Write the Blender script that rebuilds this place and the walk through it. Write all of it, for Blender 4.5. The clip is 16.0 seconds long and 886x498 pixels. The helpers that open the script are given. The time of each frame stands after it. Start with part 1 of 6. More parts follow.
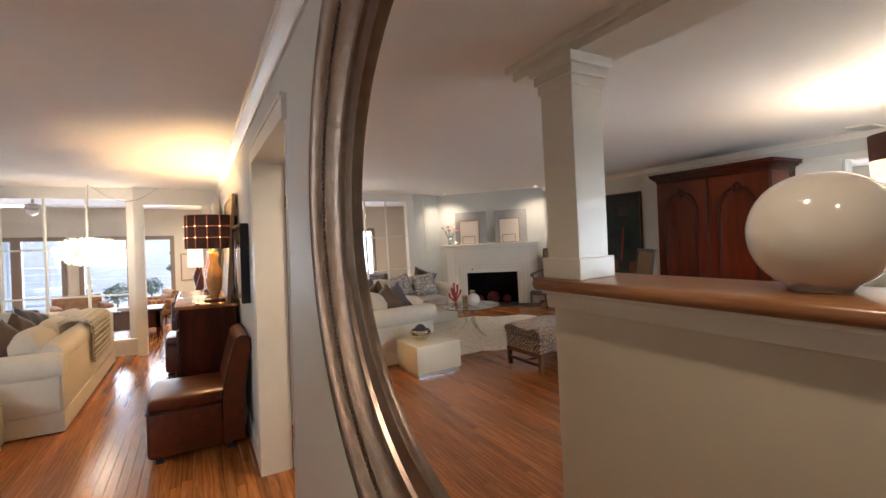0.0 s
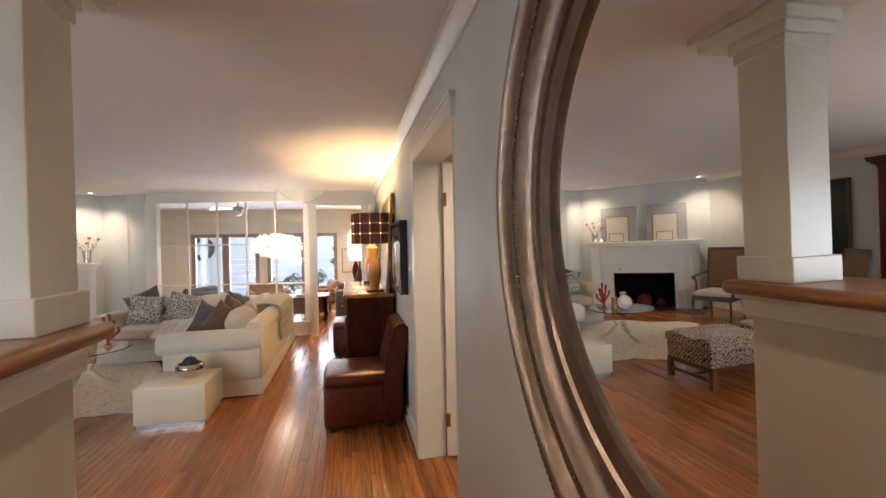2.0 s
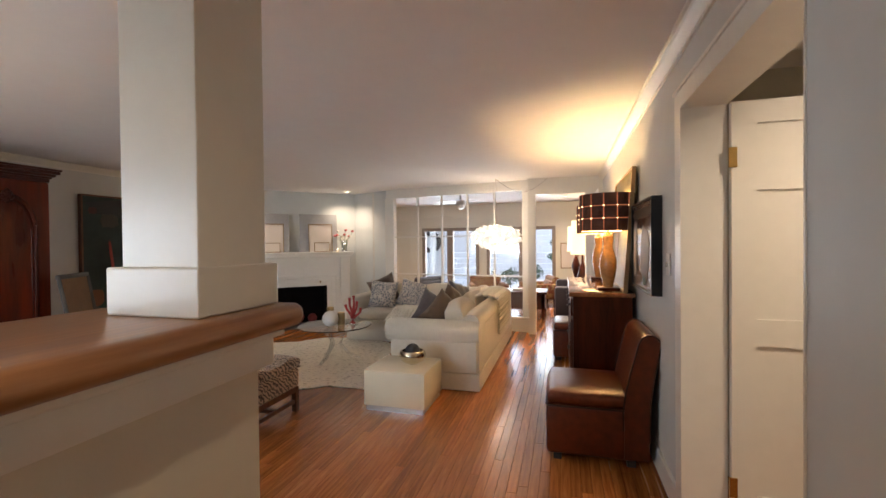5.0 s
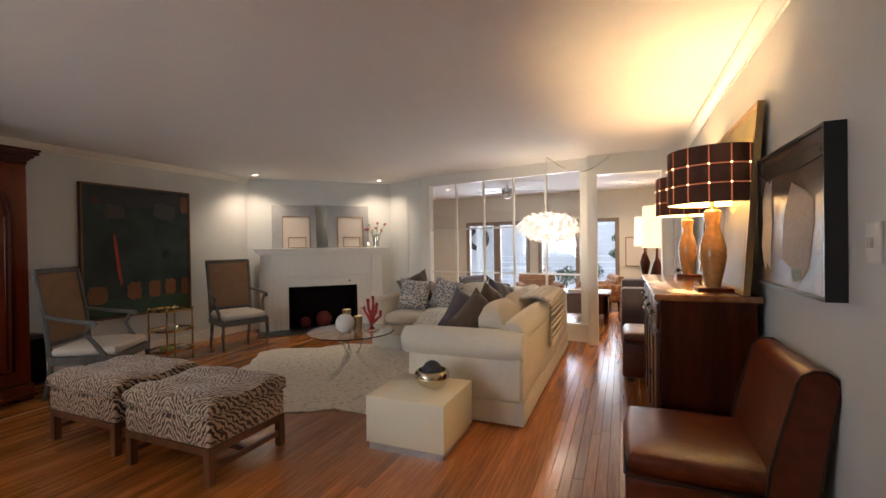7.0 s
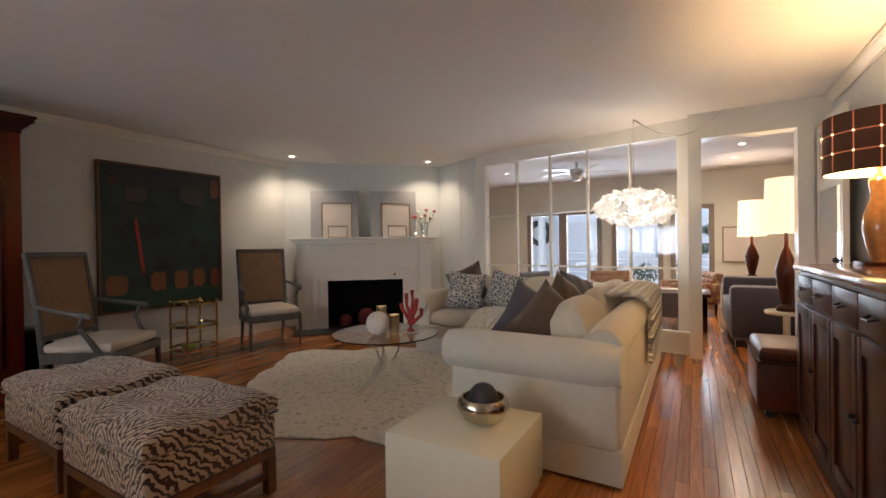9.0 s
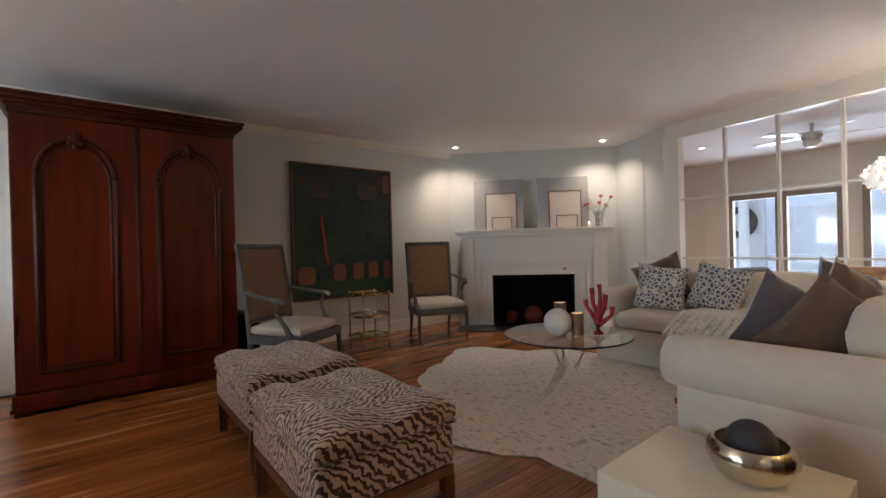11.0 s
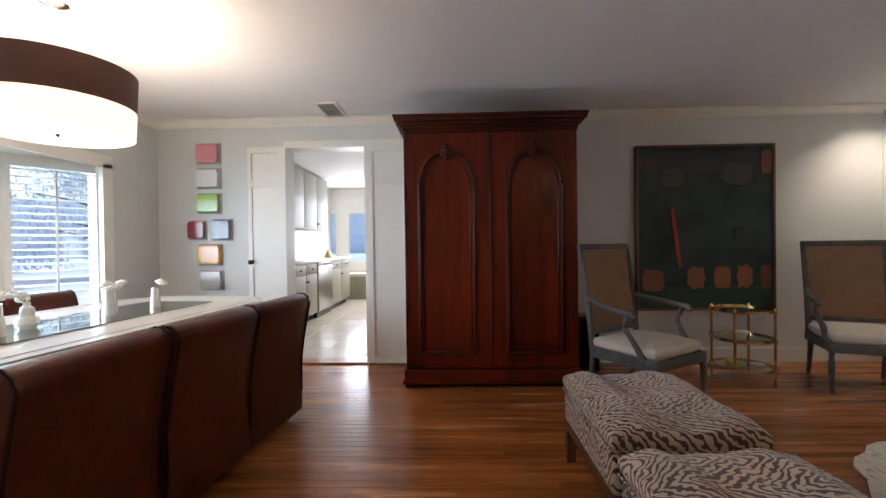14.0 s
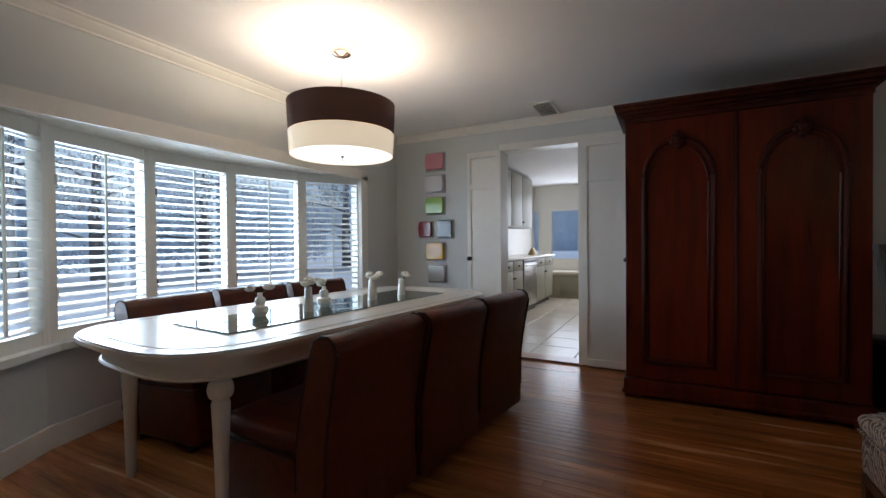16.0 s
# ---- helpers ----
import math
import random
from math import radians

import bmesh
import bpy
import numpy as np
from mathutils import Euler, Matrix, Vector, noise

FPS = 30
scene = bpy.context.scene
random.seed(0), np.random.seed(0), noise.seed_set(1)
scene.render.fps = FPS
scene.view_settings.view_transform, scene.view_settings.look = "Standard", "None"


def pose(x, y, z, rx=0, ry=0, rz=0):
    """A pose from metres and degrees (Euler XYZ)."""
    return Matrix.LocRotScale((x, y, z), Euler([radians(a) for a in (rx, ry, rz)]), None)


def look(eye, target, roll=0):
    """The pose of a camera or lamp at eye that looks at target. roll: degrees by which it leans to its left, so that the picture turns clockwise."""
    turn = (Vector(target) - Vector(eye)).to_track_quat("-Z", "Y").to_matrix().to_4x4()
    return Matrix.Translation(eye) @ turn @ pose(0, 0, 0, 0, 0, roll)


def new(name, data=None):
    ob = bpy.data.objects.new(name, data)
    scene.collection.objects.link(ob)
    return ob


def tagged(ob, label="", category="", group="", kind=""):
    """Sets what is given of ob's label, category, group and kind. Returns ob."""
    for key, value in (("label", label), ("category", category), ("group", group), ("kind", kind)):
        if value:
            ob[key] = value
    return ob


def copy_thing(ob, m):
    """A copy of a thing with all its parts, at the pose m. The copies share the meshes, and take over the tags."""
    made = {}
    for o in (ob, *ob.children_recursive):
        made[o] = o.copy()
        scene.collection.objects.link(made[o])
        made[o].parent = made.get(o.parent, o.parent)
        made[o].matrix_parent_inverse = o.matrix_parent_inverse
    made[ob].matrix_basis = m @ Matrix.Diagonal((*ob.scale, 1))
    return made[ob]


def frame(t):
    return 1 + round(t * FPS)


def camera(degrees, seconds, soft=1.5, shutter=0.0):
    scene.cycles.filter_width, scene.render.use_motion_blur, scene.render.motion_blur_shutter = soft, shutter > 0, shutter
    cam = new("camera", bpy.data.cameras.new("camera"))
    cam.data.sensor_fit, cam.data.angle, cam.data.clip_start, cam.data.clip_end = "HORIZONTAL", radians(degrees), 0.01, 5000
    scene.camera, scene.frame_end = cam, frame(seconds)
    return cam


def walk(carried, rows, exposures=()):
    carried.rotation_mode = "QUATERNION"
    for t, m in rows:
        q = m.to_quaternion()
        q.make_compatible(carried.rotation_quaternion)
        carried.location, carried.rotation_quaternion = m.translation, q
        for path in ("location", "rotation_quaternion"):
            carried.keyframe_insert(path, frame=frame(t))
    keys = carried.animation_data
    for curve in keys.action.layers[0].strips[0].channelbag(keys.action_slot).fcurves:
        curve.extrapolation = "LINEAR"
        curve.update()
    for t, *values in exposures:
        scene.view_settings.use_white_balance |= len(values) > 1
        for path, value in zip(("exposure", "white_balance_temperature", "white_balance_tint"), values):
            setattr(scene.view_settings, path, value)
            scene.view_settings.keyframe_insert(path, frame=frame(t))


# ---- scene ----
EXPOSURES = [(0.0, 0.68, 6650, 15), (3.5, 0.55, 6800, 16), (6.5, 0.35, 6850, 16), (8.0, 0.15, 6850, 16), (10.5, 0.08, 6350, 15), (12.5, 0.6, 6250, 15), (14.5, 0.12, 6100, 13), (16.0, -0.85, 6000, 12)]
cam = camera(91.8, 16.0)
PATH = [
    (0, (-0.351, 0.126, 1.475), (0.651, 1.856, 1.445), -1.5),
    (0.5, (-0.38, 0.157, 1.479), (0.502, 1.952, 1.446), -1.4),
    (1, (-0.405, 0.177, 1.474), (0.341, 2.033, 1.442), -1.3),
    (1.5, (-0.431, 0.201, 1.478), (0.162, 2.111, 1.448), -1.0),
    (2, (-0.457, 0.221, 1.464), (-0.026, 2.174, 1.438), -1.1),
    (2.5, (-0.489, 0.254, 1.454), (-0.228, 2.237, 1.432), -0.9),
    (3, (-0.517, 0.282, 1.445), (-0.43, 2.28, 1.426), -0.7),
    (3.5, (-0.528, 0.336, 1.433), (-0.629, 2.333, 1.415), -0.7),
    (4, (-0.542, 0.461, 1.416), (-0.839, 2.438, 1.396), -0.7),
    (6.5, (-0.616, 1.555, 1.31), (-1.329, 3.424, 1.289), -0.7),
    (7, (-0.669, 1.81, 1.272), (-1.441, 3.655, 1.254), -0.9),
    (7.5, (-0.734, 2.063, 1.251), (-1.532, 3.896, 1.23), -0.8),
    (8, (-0.813, 2.302, 1.217), (-1.657, 4.115, 1.195), -0.7),
    (10.5, (-1.339, 2.876, 1.041), (-2.742, 4.3, 1.037), -1.4),
    (11, (-1.422, 2.896, 1.045), (-2.973, 4.158, 1.038), -1.5),
    (11.5, (-1.509, 2.931, 1.07), (-3.196, 4.005, 1.059), -1.2),
    (12, (-1.648, 2.947, 1.081), (-3.442, 3.832, 1.072), -1.1),
    (12.5, (-1.764, 2.933, 1.114), (-3.643, 3.62, 1.093), -0.9),
    (13, (-1.877, 2.939, 1.094), (-3.823, 3.402, 1.085), -0.9),
    (13.5, (-1.95, 2.938, 1.101), (-3.94, 3.137, 1.091), -0.8),
    (14, (-1.99, 2.886, 1.13), (-3.989, 2.824, 1.11), -0.8),
    (14.5, (-1.981, 2.848, 1.142), (-3.955, 2.53, 1.12), -0.8),
    (15, (-1.973, 2.792, 1.128), (-3.901, 2.259, 1.114), -0.6),
    (15.5, (-1.961, 2.757, 1.142), (-3.822, 2.023, 1.122), -0.6),
    (16, (-1.932, 2.741, 1.142), (-3.707, 1.82, 1.119), -0.5),
]
walk(cam, [(t, look(eye, target, roll)) for t, eye, target, roll in PATH], EXPOSURES)

# ---- world and light ----
CEIL = 2.36
world = bpy.data.worlds.new("world")
scene.world = world
world.use_nodes = True
wn = world.node_tree.nodes
sky = wn.new("ShaderNodeTexSky")
sky.sky_type = "NISHITA"
sky.sun_disc = False
sky.sun_elevation = radians(48)
sky.sun_rotation = radians(200)
wn["Background"].inputs["Strength"].default_value = 0.12
world.node_tree.links.new(sky.outputs[0], wn["Background"].inputs["Color"])


def lamp(name, kind, place, watts, colour=(1, 1, 1), target=None, **kw):
    data = bpy.data.lights.new(name, kind)
    data.energy, data.color = watts, colour
    for k, v in kw.items():
        if k == "size":
            if kind == "AREA":
                data.shape, data.size, data.size_y = "RECTANGLE", v[0], v[1]
            else:
                data.shadow_soft_size = v
        if k == "cone":
            data.spot_size, data.spot_blend = radians(v), 1.0
        if k == "angle":
            data.angle = radians(v)
    ob = new(name, data)
    ob.matrix_world = look(place, target) if target else Matrix.Translation(place)
    return ob


WARM = (1.0, 0.66, 0.32)
SOFT = (1.0, 0.82, 0.6)
DAY = (0.72, 0.87, 1.0)
lamp("sun", "SUN", (0, 0, 20), 1.9, (0.74, 0.88, 1.0), (3, 6, 0), angle=12)
lamp("bay_daylight", "AREA", (-4.0, -0.75, 1.2), 165, DAY, (-4.0, 2, 0.9), size=(2.6, 1.2))
lamp("kitchen_daylight", "AREA", (-11.35, 1.6, 1.5), 55, (0.90, 0.94, 1.0), (-6, 1.7, 0.9), size=(2.4, 1.3))
lamp("sunroom_daylight", "AREA", (-2.4, 11.55, 1.1), 130, DAY, (-2.4, 7, 1.0), size=(4.5, 1.4))
for lx, ly in ((-0.2, 4.63), (-0.19, 5.72)):
    lamp("table_lamp_bulb", "POINT", (lx, ly, 1.62), 34, WARM, size=0.04)
lamp("pendant_bulb", "POINT", (-4.03, 0.95, 1.955), 52, SOFT, size=0.08)
lamp("chandelier_bulb", "POINT", (-1.54, 7.33, 1.48), 21, SOFT, size=0.12)
for lx, ly in ((-5.67, 6.61), (-4.36, 7.95)):
    lamp("downlight_spot", "SPOT", (lx, ly, CEIL - 0.03), 34, (1, 0.85, 0.65), (lx - 0.1, ly + 0.1, 1.0), cone=128, size=0.03)
for lx, ly in ((-0.75, -0.1), (-0.75, 0.75)):
    lamp("entry_spot", "SPOT", (lx, ly, CEIL - 0.03), 15, SOFT, (lx, ly, 0), cone=130, size=0.03)
for lx, ly in ((-0.5, 9.2), (-0.5, 10.2), (-3.8, 9.6)):
    lamp("sunroom_spot", "SPOT", (lx, ly, CEIL - 0.03), 62, SOFT, (lx, ly, 0), cone=155, size=0.03)
for lx, ly in ((-8.6, 1.9), (-10.2, 1.5)):
    lamp("kitchen_spot", "SPOT", (lx, ly, CEIL), 45, SOFT, (lx, ly, 0), cone=130, size=0.03)
for lx, ly, lz in ((-0.27, 7.82, 1.45), (-0.30, 10.35, 1.48)):
    lamp("sunroom_lamp_bulb", "POINT", (lx, ly, lz), 14, SOFT, size=0.05)
# Added lamp brightens the open hall door; no hall fixture is modelled.
lamp("hall_fill", "SPOT", (0.7, 2.25, CEIL - 0.03), 50, SOFT, (0.6, 2.8, 0), cone=130, size=0.03)


# ---- materials ----
def links_of(m):
    return m.node_tree.nodes, m.node_tree.links


def mat(name, colour, rough=0.5, metal=0.0, vary=0.12, scale=6.0, bump=0.0, bump_scale=60.0, glow=None, sheen=0.0, coat=0.0, stretch=(1, 1, 1), per_object=0.0, spec=0.5):
    """A painted, woven or cast surface: base colour varied at two scales, with fine relief."""
    m = bpy.data.materials.new(name)
    m.use_nodes = True
    n, l = links_of(m)
    b = n["Principled BSDF"]
    b.inputs["Roughness"].default_value, b.inputs["Metallic"].default_value = rough, metal
    b.inputs["Specular IOR Level"].default_value = spec
    b.inputs["Coat Weight"].default_value = coat
    b.inputs["Coat Roughness"].default_value = 0.12
    b.inputs["Sheen Weight"].default_value = sheen
    tc, mp = n.new("ShaderNodeTexCoord"), n.new("ShaderNodeMapping")
    mp.inputs["Scale"].default_value = stretch
    l.new(tc.outputs["Object"], mp.inputs["Vector"])
    n1, n2 = n.new("ShaderNodeTexNoise"), n.new("ShaderNodeTexNoise")
    n1.inputs["Scale"].default_value, n2.inputs["Scale"].default_value = scale * 0.25, scale * 4
    n1.inputs["Detail"].default_value = n2.inputs["Detail"].default_value = 4
    mixf = n.new("ShaderNodeMath")
    mixf.operation = "ADD"
    for q in (n1, n2):
        l.new(mp.outputs[0], q.inputs["Vector"])
    l.new(n1.outputs[0], mixf.inputs[0])
    l.new(n2.outputs[0], mixf.inputs[1])
    ramp = n.new("ShaderNodeMapRange")
    ramp.inputs["From Min"].default_value, ramp.inputs["From Max"].default_value = 0.6, 1.4
    ramp.inputs["To Min"].default_value, ramp.inputs["To Max"].default_value = 1 - vary, 1 + vary
    l.new(mixf.outputs[0], ramp.inputs["Value"])
    out = ramp.outputs[0]
    if per_object:
        oi, r2, mu = n.new("ShaderNodeObjectInfo"), n.new("ShaderNodeMapRange"), n.new("ShaderNodeMath")
        mu.operation = "MULTIPLY"
        r2.inputs["To Min"].default_value, r2.inputs["To Max"].default_value = 1 - per_object, 1 + per_object
        l.new(oi.outputs["Random"], r2.inputs["Value"])
        l.new(r2.outputs[0], mu.inputs[0])
        l.new(out, mu.inputs[1])
        out = mu.outputs[0]
    hsv = n.new("ShaderNodeHueSaturation")
    hsv.inputs["Color"].default_value = (*colour, 1)
    l.new(out, hsv.inputs["Value"])
    l.new(hsv.outputs[0], b.inputs["Base Color"])
    if bump:
        n3, bp = n.new("ShaderNodeTexNoise"), n.new("ShaderNodeBump")
        n3.inputs["Scale"].default_value = bump_scale
        n3.inputs["Detail"].default_value = 5
        l.new(mp.outputs[0], n3.inputs["Vector"])
        bp.inputs["Strength"].default_value = bump
        bp.inputs["Distance"].default_value = 0.01
        l.new(n3.outputs[0], bp.inputs["Height"])
        l.new(bp.outputs[0], b.inputs["Normal"])
    if glow:
        b.inputs["Emission Color"].default_value = (*glow[:3], 1)
        b.inputs["Emission Strength"].default_value = glow[3]
    return m


def wood(name, dark, light, rough=0.3, grain=(14, 1.2, 14), coat=0.0, island=0.0, spec=0.5):
    """Stained timber with long grain along the stretch's small axis."""
    m = bpy.data.materials.new(name)
    m.use_nodes = True
    n, l = links_of(m)
    b = n["Principled BSDF"]
    b.inputs["Roughness"].default_value = rough
    b.inputs["Coat Weight"].default_value = coat
    b.inputs["Coat Roughness"].default_value = 0.15
    b.inputs["Specular IOR Level"].default_value = spec
    tc, mp = n.new("ShaderNodeTexCoord"), n.new("ShaderNodeMapping")
    mp.inputs["Scale"].default_value = grain
    l.new(tc.outputs["Object"], mp.inputs["Vector"])
    n1, n2 = n.new("ShaderNodeTexNoise"), n.new("ShaderNodeTexNoise")
    n1.inputs["Scale"].default_value, n1.inputs["Detail"].default_value, n1.inputs["Distortion"].default_value = 1.0, 6, 0.8
    n2.inputs["Scale"].default_value, n2.inputs["Detail"].default_value = 7.0, 3
    l.new(mp.outputs[0], n1.inputs["Vector"])
    l.new(mp.outputs[0], n2.inputs["Vector"])
    add = n.new("ShaderNodeMath")
    add.operation = "MULTIPLY_ADD"
    l.new(n2.outputs[0], add.inputs[0])
    add.inputs[1].default_value = 0.35
    l.new(n1.outputs[0], add.inputs[2])
    rp = n.new("ShaderNodeValToRGB")
    rp.color_ramp.elements[0].position, rp.color_ramp.elements[0].color = 0.45, (*dark, 1)
    rp.color_ramp.elements[1].position, rp.color_ramp.elements[1].color = 0.85, (*light, 1)
    l.new(add.outputs[0], rp.inputs[0])
    hsv = n.new("ShaderNodeHueSaturation")
    l.new(rp.outputs[0], hsv.inputs["Color"])
    if island:
        oi, ge, ad, mr = n.new("ShaderNodeObjectInfo"), n.new("ShaderNodeNewGeometry"), n.new("ShaderNodeMath"), n.new("ShaderNodeMapRange")
        l.new(oi.outputs["Random"], ad.inputs[0])
        l.new(ge.outputs["Random Per Island"], ad.inputs[1])
        fr = n.new("ShaderNodeMath")
        fr.operation = "FRACT"
        l.new(ad.outputs[0], fr.inputs[0])
        mr.inputs["To Min"].default_value, mr.inputs["To Max"].default_value = 1 - island, 1 + island
        l.new(fr.outputs[0], mr.inputs["Value"])
        l.new(mr.outputs[0], hsv.inputs["Value"])
    l.new(hsv.outputs[0], b.inputs["Base Color"])
    bp = n.new("ShaderNodeBump")
    bp.inputs["Strength"].default_value, bp.inputs["Distance"].default_value = 0.12, 0.004
    l.new(add.outputs[0], bp.inputs["Height"])
    l.new(bp.outputs[0], b.inputs["Normal"])
    rr = n.new("ShaderNodeMapRange")
    rr.inputs["To Min"].default_value, rr.inputs["To Max"].default_value = rough * 0.75, rough * 1.35
    l.new(n1.outputs[0], rr.inputs["Value"])
    l.new(rr.outputs[0], b.inputs["Roughness"])
    return m


def glass(name, tint=(1, 1, 1), rough=0.0, ior=1.45):
    m = bpy.data.materials.new(name)
    m.use_nodes = True
    b = links_of(m)[0]["Principled BSDF"]
    b.inputs["Base Color"].default_value = (*tint, 1)
    b.inputs["Roughness"].default_value = rough
    b.inputs["Transmission Weight"].default_value = 1.0
    b.inputs["IOR"].default_value = ior
    return m


def thin_glass(name, gloss=0.08, tint=(1, 1, 1)):
    m = bpy.data.materials.new(name)
    m.use_nodes = True
    n, l = links_of(m)
    n.remove(n["Principled BSDF"])
    tr, gl, mx = n.new("ShaderNodeBsdfTransparent"), n.new("ShaderNodeBsdfGlossy"), n.new("ShaderNodeMixShader")
    tr.inputs[0].default_value = (*tint, 1)
    gl.inputs["Roughness"].default_value = 0.01
    mx.inputs[0].default_value = gloss
    l.new(tr.outputs[0], mx.inputs[1])
    l.new(gl.outputs[0], mx.inputs[2])
    l.new(mx.outputs[0], n["Material Output"].inputs[0])
    return m


def striped(name, a, b_col, scale, distort, rough=0.85, chevron=True):
    """Woven hide pattern: wavering dark and light bands that turn at the middle of the cloth."""
    m = bpy.data.materials.new(name)
    m.use_nodes = True
    n, l = links_of(m)
    b = n["Principled BSDF"]
    b.inputs["Roughness"].default_value = rough
    b.inputs["Sheen Weight"].default_value = 0.3
    tc, sp, cb = n.new("ShaderNodeTexCoord"), n.new("ShaderNodeSeparateXYZ"), n.new("ShaderNodeCombineXYZ")
    l.new(tc.outputs["Object"], sp.inputs[0])
    pp = n.new("ShaderNodeMath")
    pp.operation = "PINGPONG"
    ad = n.new("ShaderNodeMath")
    ad.inputs[1].default_value = 5.08
    l.new(sp.outputs[0], ad.inputs[0])
    l.new(ad.outputs[0], pp.inputs[0])
    pp.inputs[1].default_value = 0.16
    mu = n.new("ShaderNodeMath")
    mu.operation = "MULTIPLY"
    mu.inputs[1].default_value = 1.5
    l.new(pp.outputs[0], mu.inputs[0])
    l.new(mu.outputs[0], cb.inputs[0])
    l.new(sp.outputs[1], cb.inputs[1])
    l.new(sp.outputs[2], cb.inputs[2])
    w = n.new("ShaderNodeTexWave")
    w.bands_direction = "DIAGONAL"
    w.inputs["Scale"].default_value, w.inputs["Distortion"].default_value = scale, distort
    w.inputs["Detail"].default_value, w.inputs["Detail Scale"].default_value = 2.5, 1.6
    l.new(cb.outputs[0], w.inputs["Vector"])
    rp = n.new("ShaderNodeValToRGB")
    rp.color_ramp.elements[0].position, rp.color_ramp.elements[0].color = 0.36, (*a, 1)
    rp.color_ramp.elements[1].position, rp.color_ramp.elements[1].color = 0.50, (*b_col, 1)
    l.new(w.outputs["Fac"], rp.inputs[0])
    l.new(rp.outputs[0], b.inputs["Base Color"])
    nz, bp = n.new("ShaderNodeTexNoise"), n.new("ShaderNodeBump")
    nz.inputs["Scale"].default_value = 260
    l.new(tc.outputs["Object"], nz.inputs["Vector"])
    bp.inputs["Strength"].default_value, bp.inputs["Distance"].default_value = 0.4, 0.004
    l.new(nz.outputs[0], bp.inputs["Height"])
    l.new(bp.outputs[0], b.inputs["Normal"])
    return m


def spotted(name, base, spot, scale, lo, hi, rough=0.8, kind="NOISE", stretch=(1, 1, 1), bump=0.3):
    m = bpy.data.materials.new(name)
    m.use_nodes = True
    n, l = links_of(m)
    b = n["Principled BSDF"]
    b.inputs["Roughness"].default_value = rough
    tc, mp = n.new("ShaderNodeTexCoord"), n.new("ShaderNodeMapping")
    mp.inputs["Scale"].default_value = stretch
    l.new(tc.outputs["Object"], mp.inputs["Vector"])
    if kind == "NOISE":
        t = n.new("ShaderNodeTexNoise")
        t.inputs["Detail"].default_value = 4
    else:
        t = n.new("ShaderNodeTexVoronoi")
        t.feature = "DISTANCE_TO_EDGE"
    t.inputs["Scale"].default_value = scale
    l.new(mp.outputs[0], t.inputs["Vector"])
    rp = n.new("ShaderNodeValToRGB")
    rp.color_ramp.elements[0].position, rp.color_ramp.elements[0].color = lo, (*base, 1)
    rp.color_ramp.elements[1].position, rp.color_ramp.elements[1].color = hi, (*spot, 1)
    l.new(t.outputs["Distance" if kind != "NOISE" else "Fac"], rp.inputs[0])
    l.new(rp.outputs[0], b.inputs["Base Color"])
    nz, bp = n.new("ShaderNodeTexNoise"), n.new("ShaderNodeBump")
    nz.inputs["Scale"].default_value = 180
    l.new(tc.outputs["Object"], nz.inputs["Vector"])
    bp.inputs["Strength"].default_value, bp.inputs["Distance"].default_value = bump, 0.004
    l.new(nz.outputs[0], bp.inputs["Height"])
    l.new(bp.outputs[0], b.inputs["Normal"])
    return m


M_WALL = mat("wall_paint", (0.63, 0.645, 0.63), 0.55, vary=0.03, scale=2, bump=0.05, bump_scale=220)
M_CEIL = mat("ceiling_paint", (0.88, 0.865, 0.865), 0.7, vary=0.02, scale=2, bump=0.06, bump_scale=160)
M_TRIM = mat("white_gloss_paint", (0.80, 0.78, 0.72), 0.3, vary=0.03, scale=4, bump=0.02)
M_CREAMWALL = mat("cream_paint", (0.70, 0.66, 0.56), 0.5, vary=0.03, scale=2)
M_FLOOR = wood("oak_floor", (0.18, 0.048, 0.011), (0.47, 0.18, 0.047), 0.24, (16, 0.9, 16), coat=0.22, island=0.2, spec=0.4)
M_CAP = wood("oak_cap", (0.20, 0.075, 0.028), (0.40, 0.19, 0.08), 0.3, (14, 1.0, 14), coat=0.3)
M_MAHOG = wood("mahogany", (0.030, 0.0032, 0.001), (0.125, 0.0145, 0.003), 0.28, (5, 5, 0.5), coat=0.06, spec=0.2)
M_MAHOG_D = wood("mahogany_carved", (0.020, 0.0026, 0.001), (0.062, 0.0085, 0.0022), 0.36, (5, 5, 1), coat=0.0, spec=0.2)
M_DRESSER = wood("walnut_dresser", (0.022, 0.0035, 0.0012), (0.072, 0.012, 0.003), 0.3, (10, 10, 1.5), coat=0.05, spec=0.2)
M_DRTOP = wood("dresser_top", (0.14, 0.045, 0.015), (0.28, 0.11, 0.04), 0.14, (10, 1.2, 10), coat=0.5)
M_OTWOOD = wood("ottoman_wood", (0.09, 0.032, 0.014), (0.19, 0.075, 0.03), 0.4, (12, 12, 1.5))
M_SASH = mat("taupe_sash_paint", (0.26, 0.20, 0.155), 0.5, vary=0.06, scale=4)
M_GREYWOOD = wood("grey_wood", (0.048, 0.045, 0.04), (0.11, 0.103, 0.092), 0.5, (14, 14, 3))
M_LEATHER = mat("brown_leather", (0.078, 0.0135, 0.0035), 0.32, vary=0.45, scale=5, bump=0.25, bump_scale=120, coat=0.12, spec=0.3)
M_PIPING = mat("leather_piping", (0.02, 0.007, 0.004), 0.6, vary=0.1, spec=0.2)
M_SOFA = mat("cream_fabric", (0.68, 0.62, 0.52), 0.9, vary=0.05, scale=6, bump=0.3, bump_scale=400, sheen=0.3)
M_KNIT = mat("knit_throw", (0.74, 0.70, 0.62), 0.95, vary=0.06, scale=10, bump=0.5, bump_scale=200, sheen=0.4)
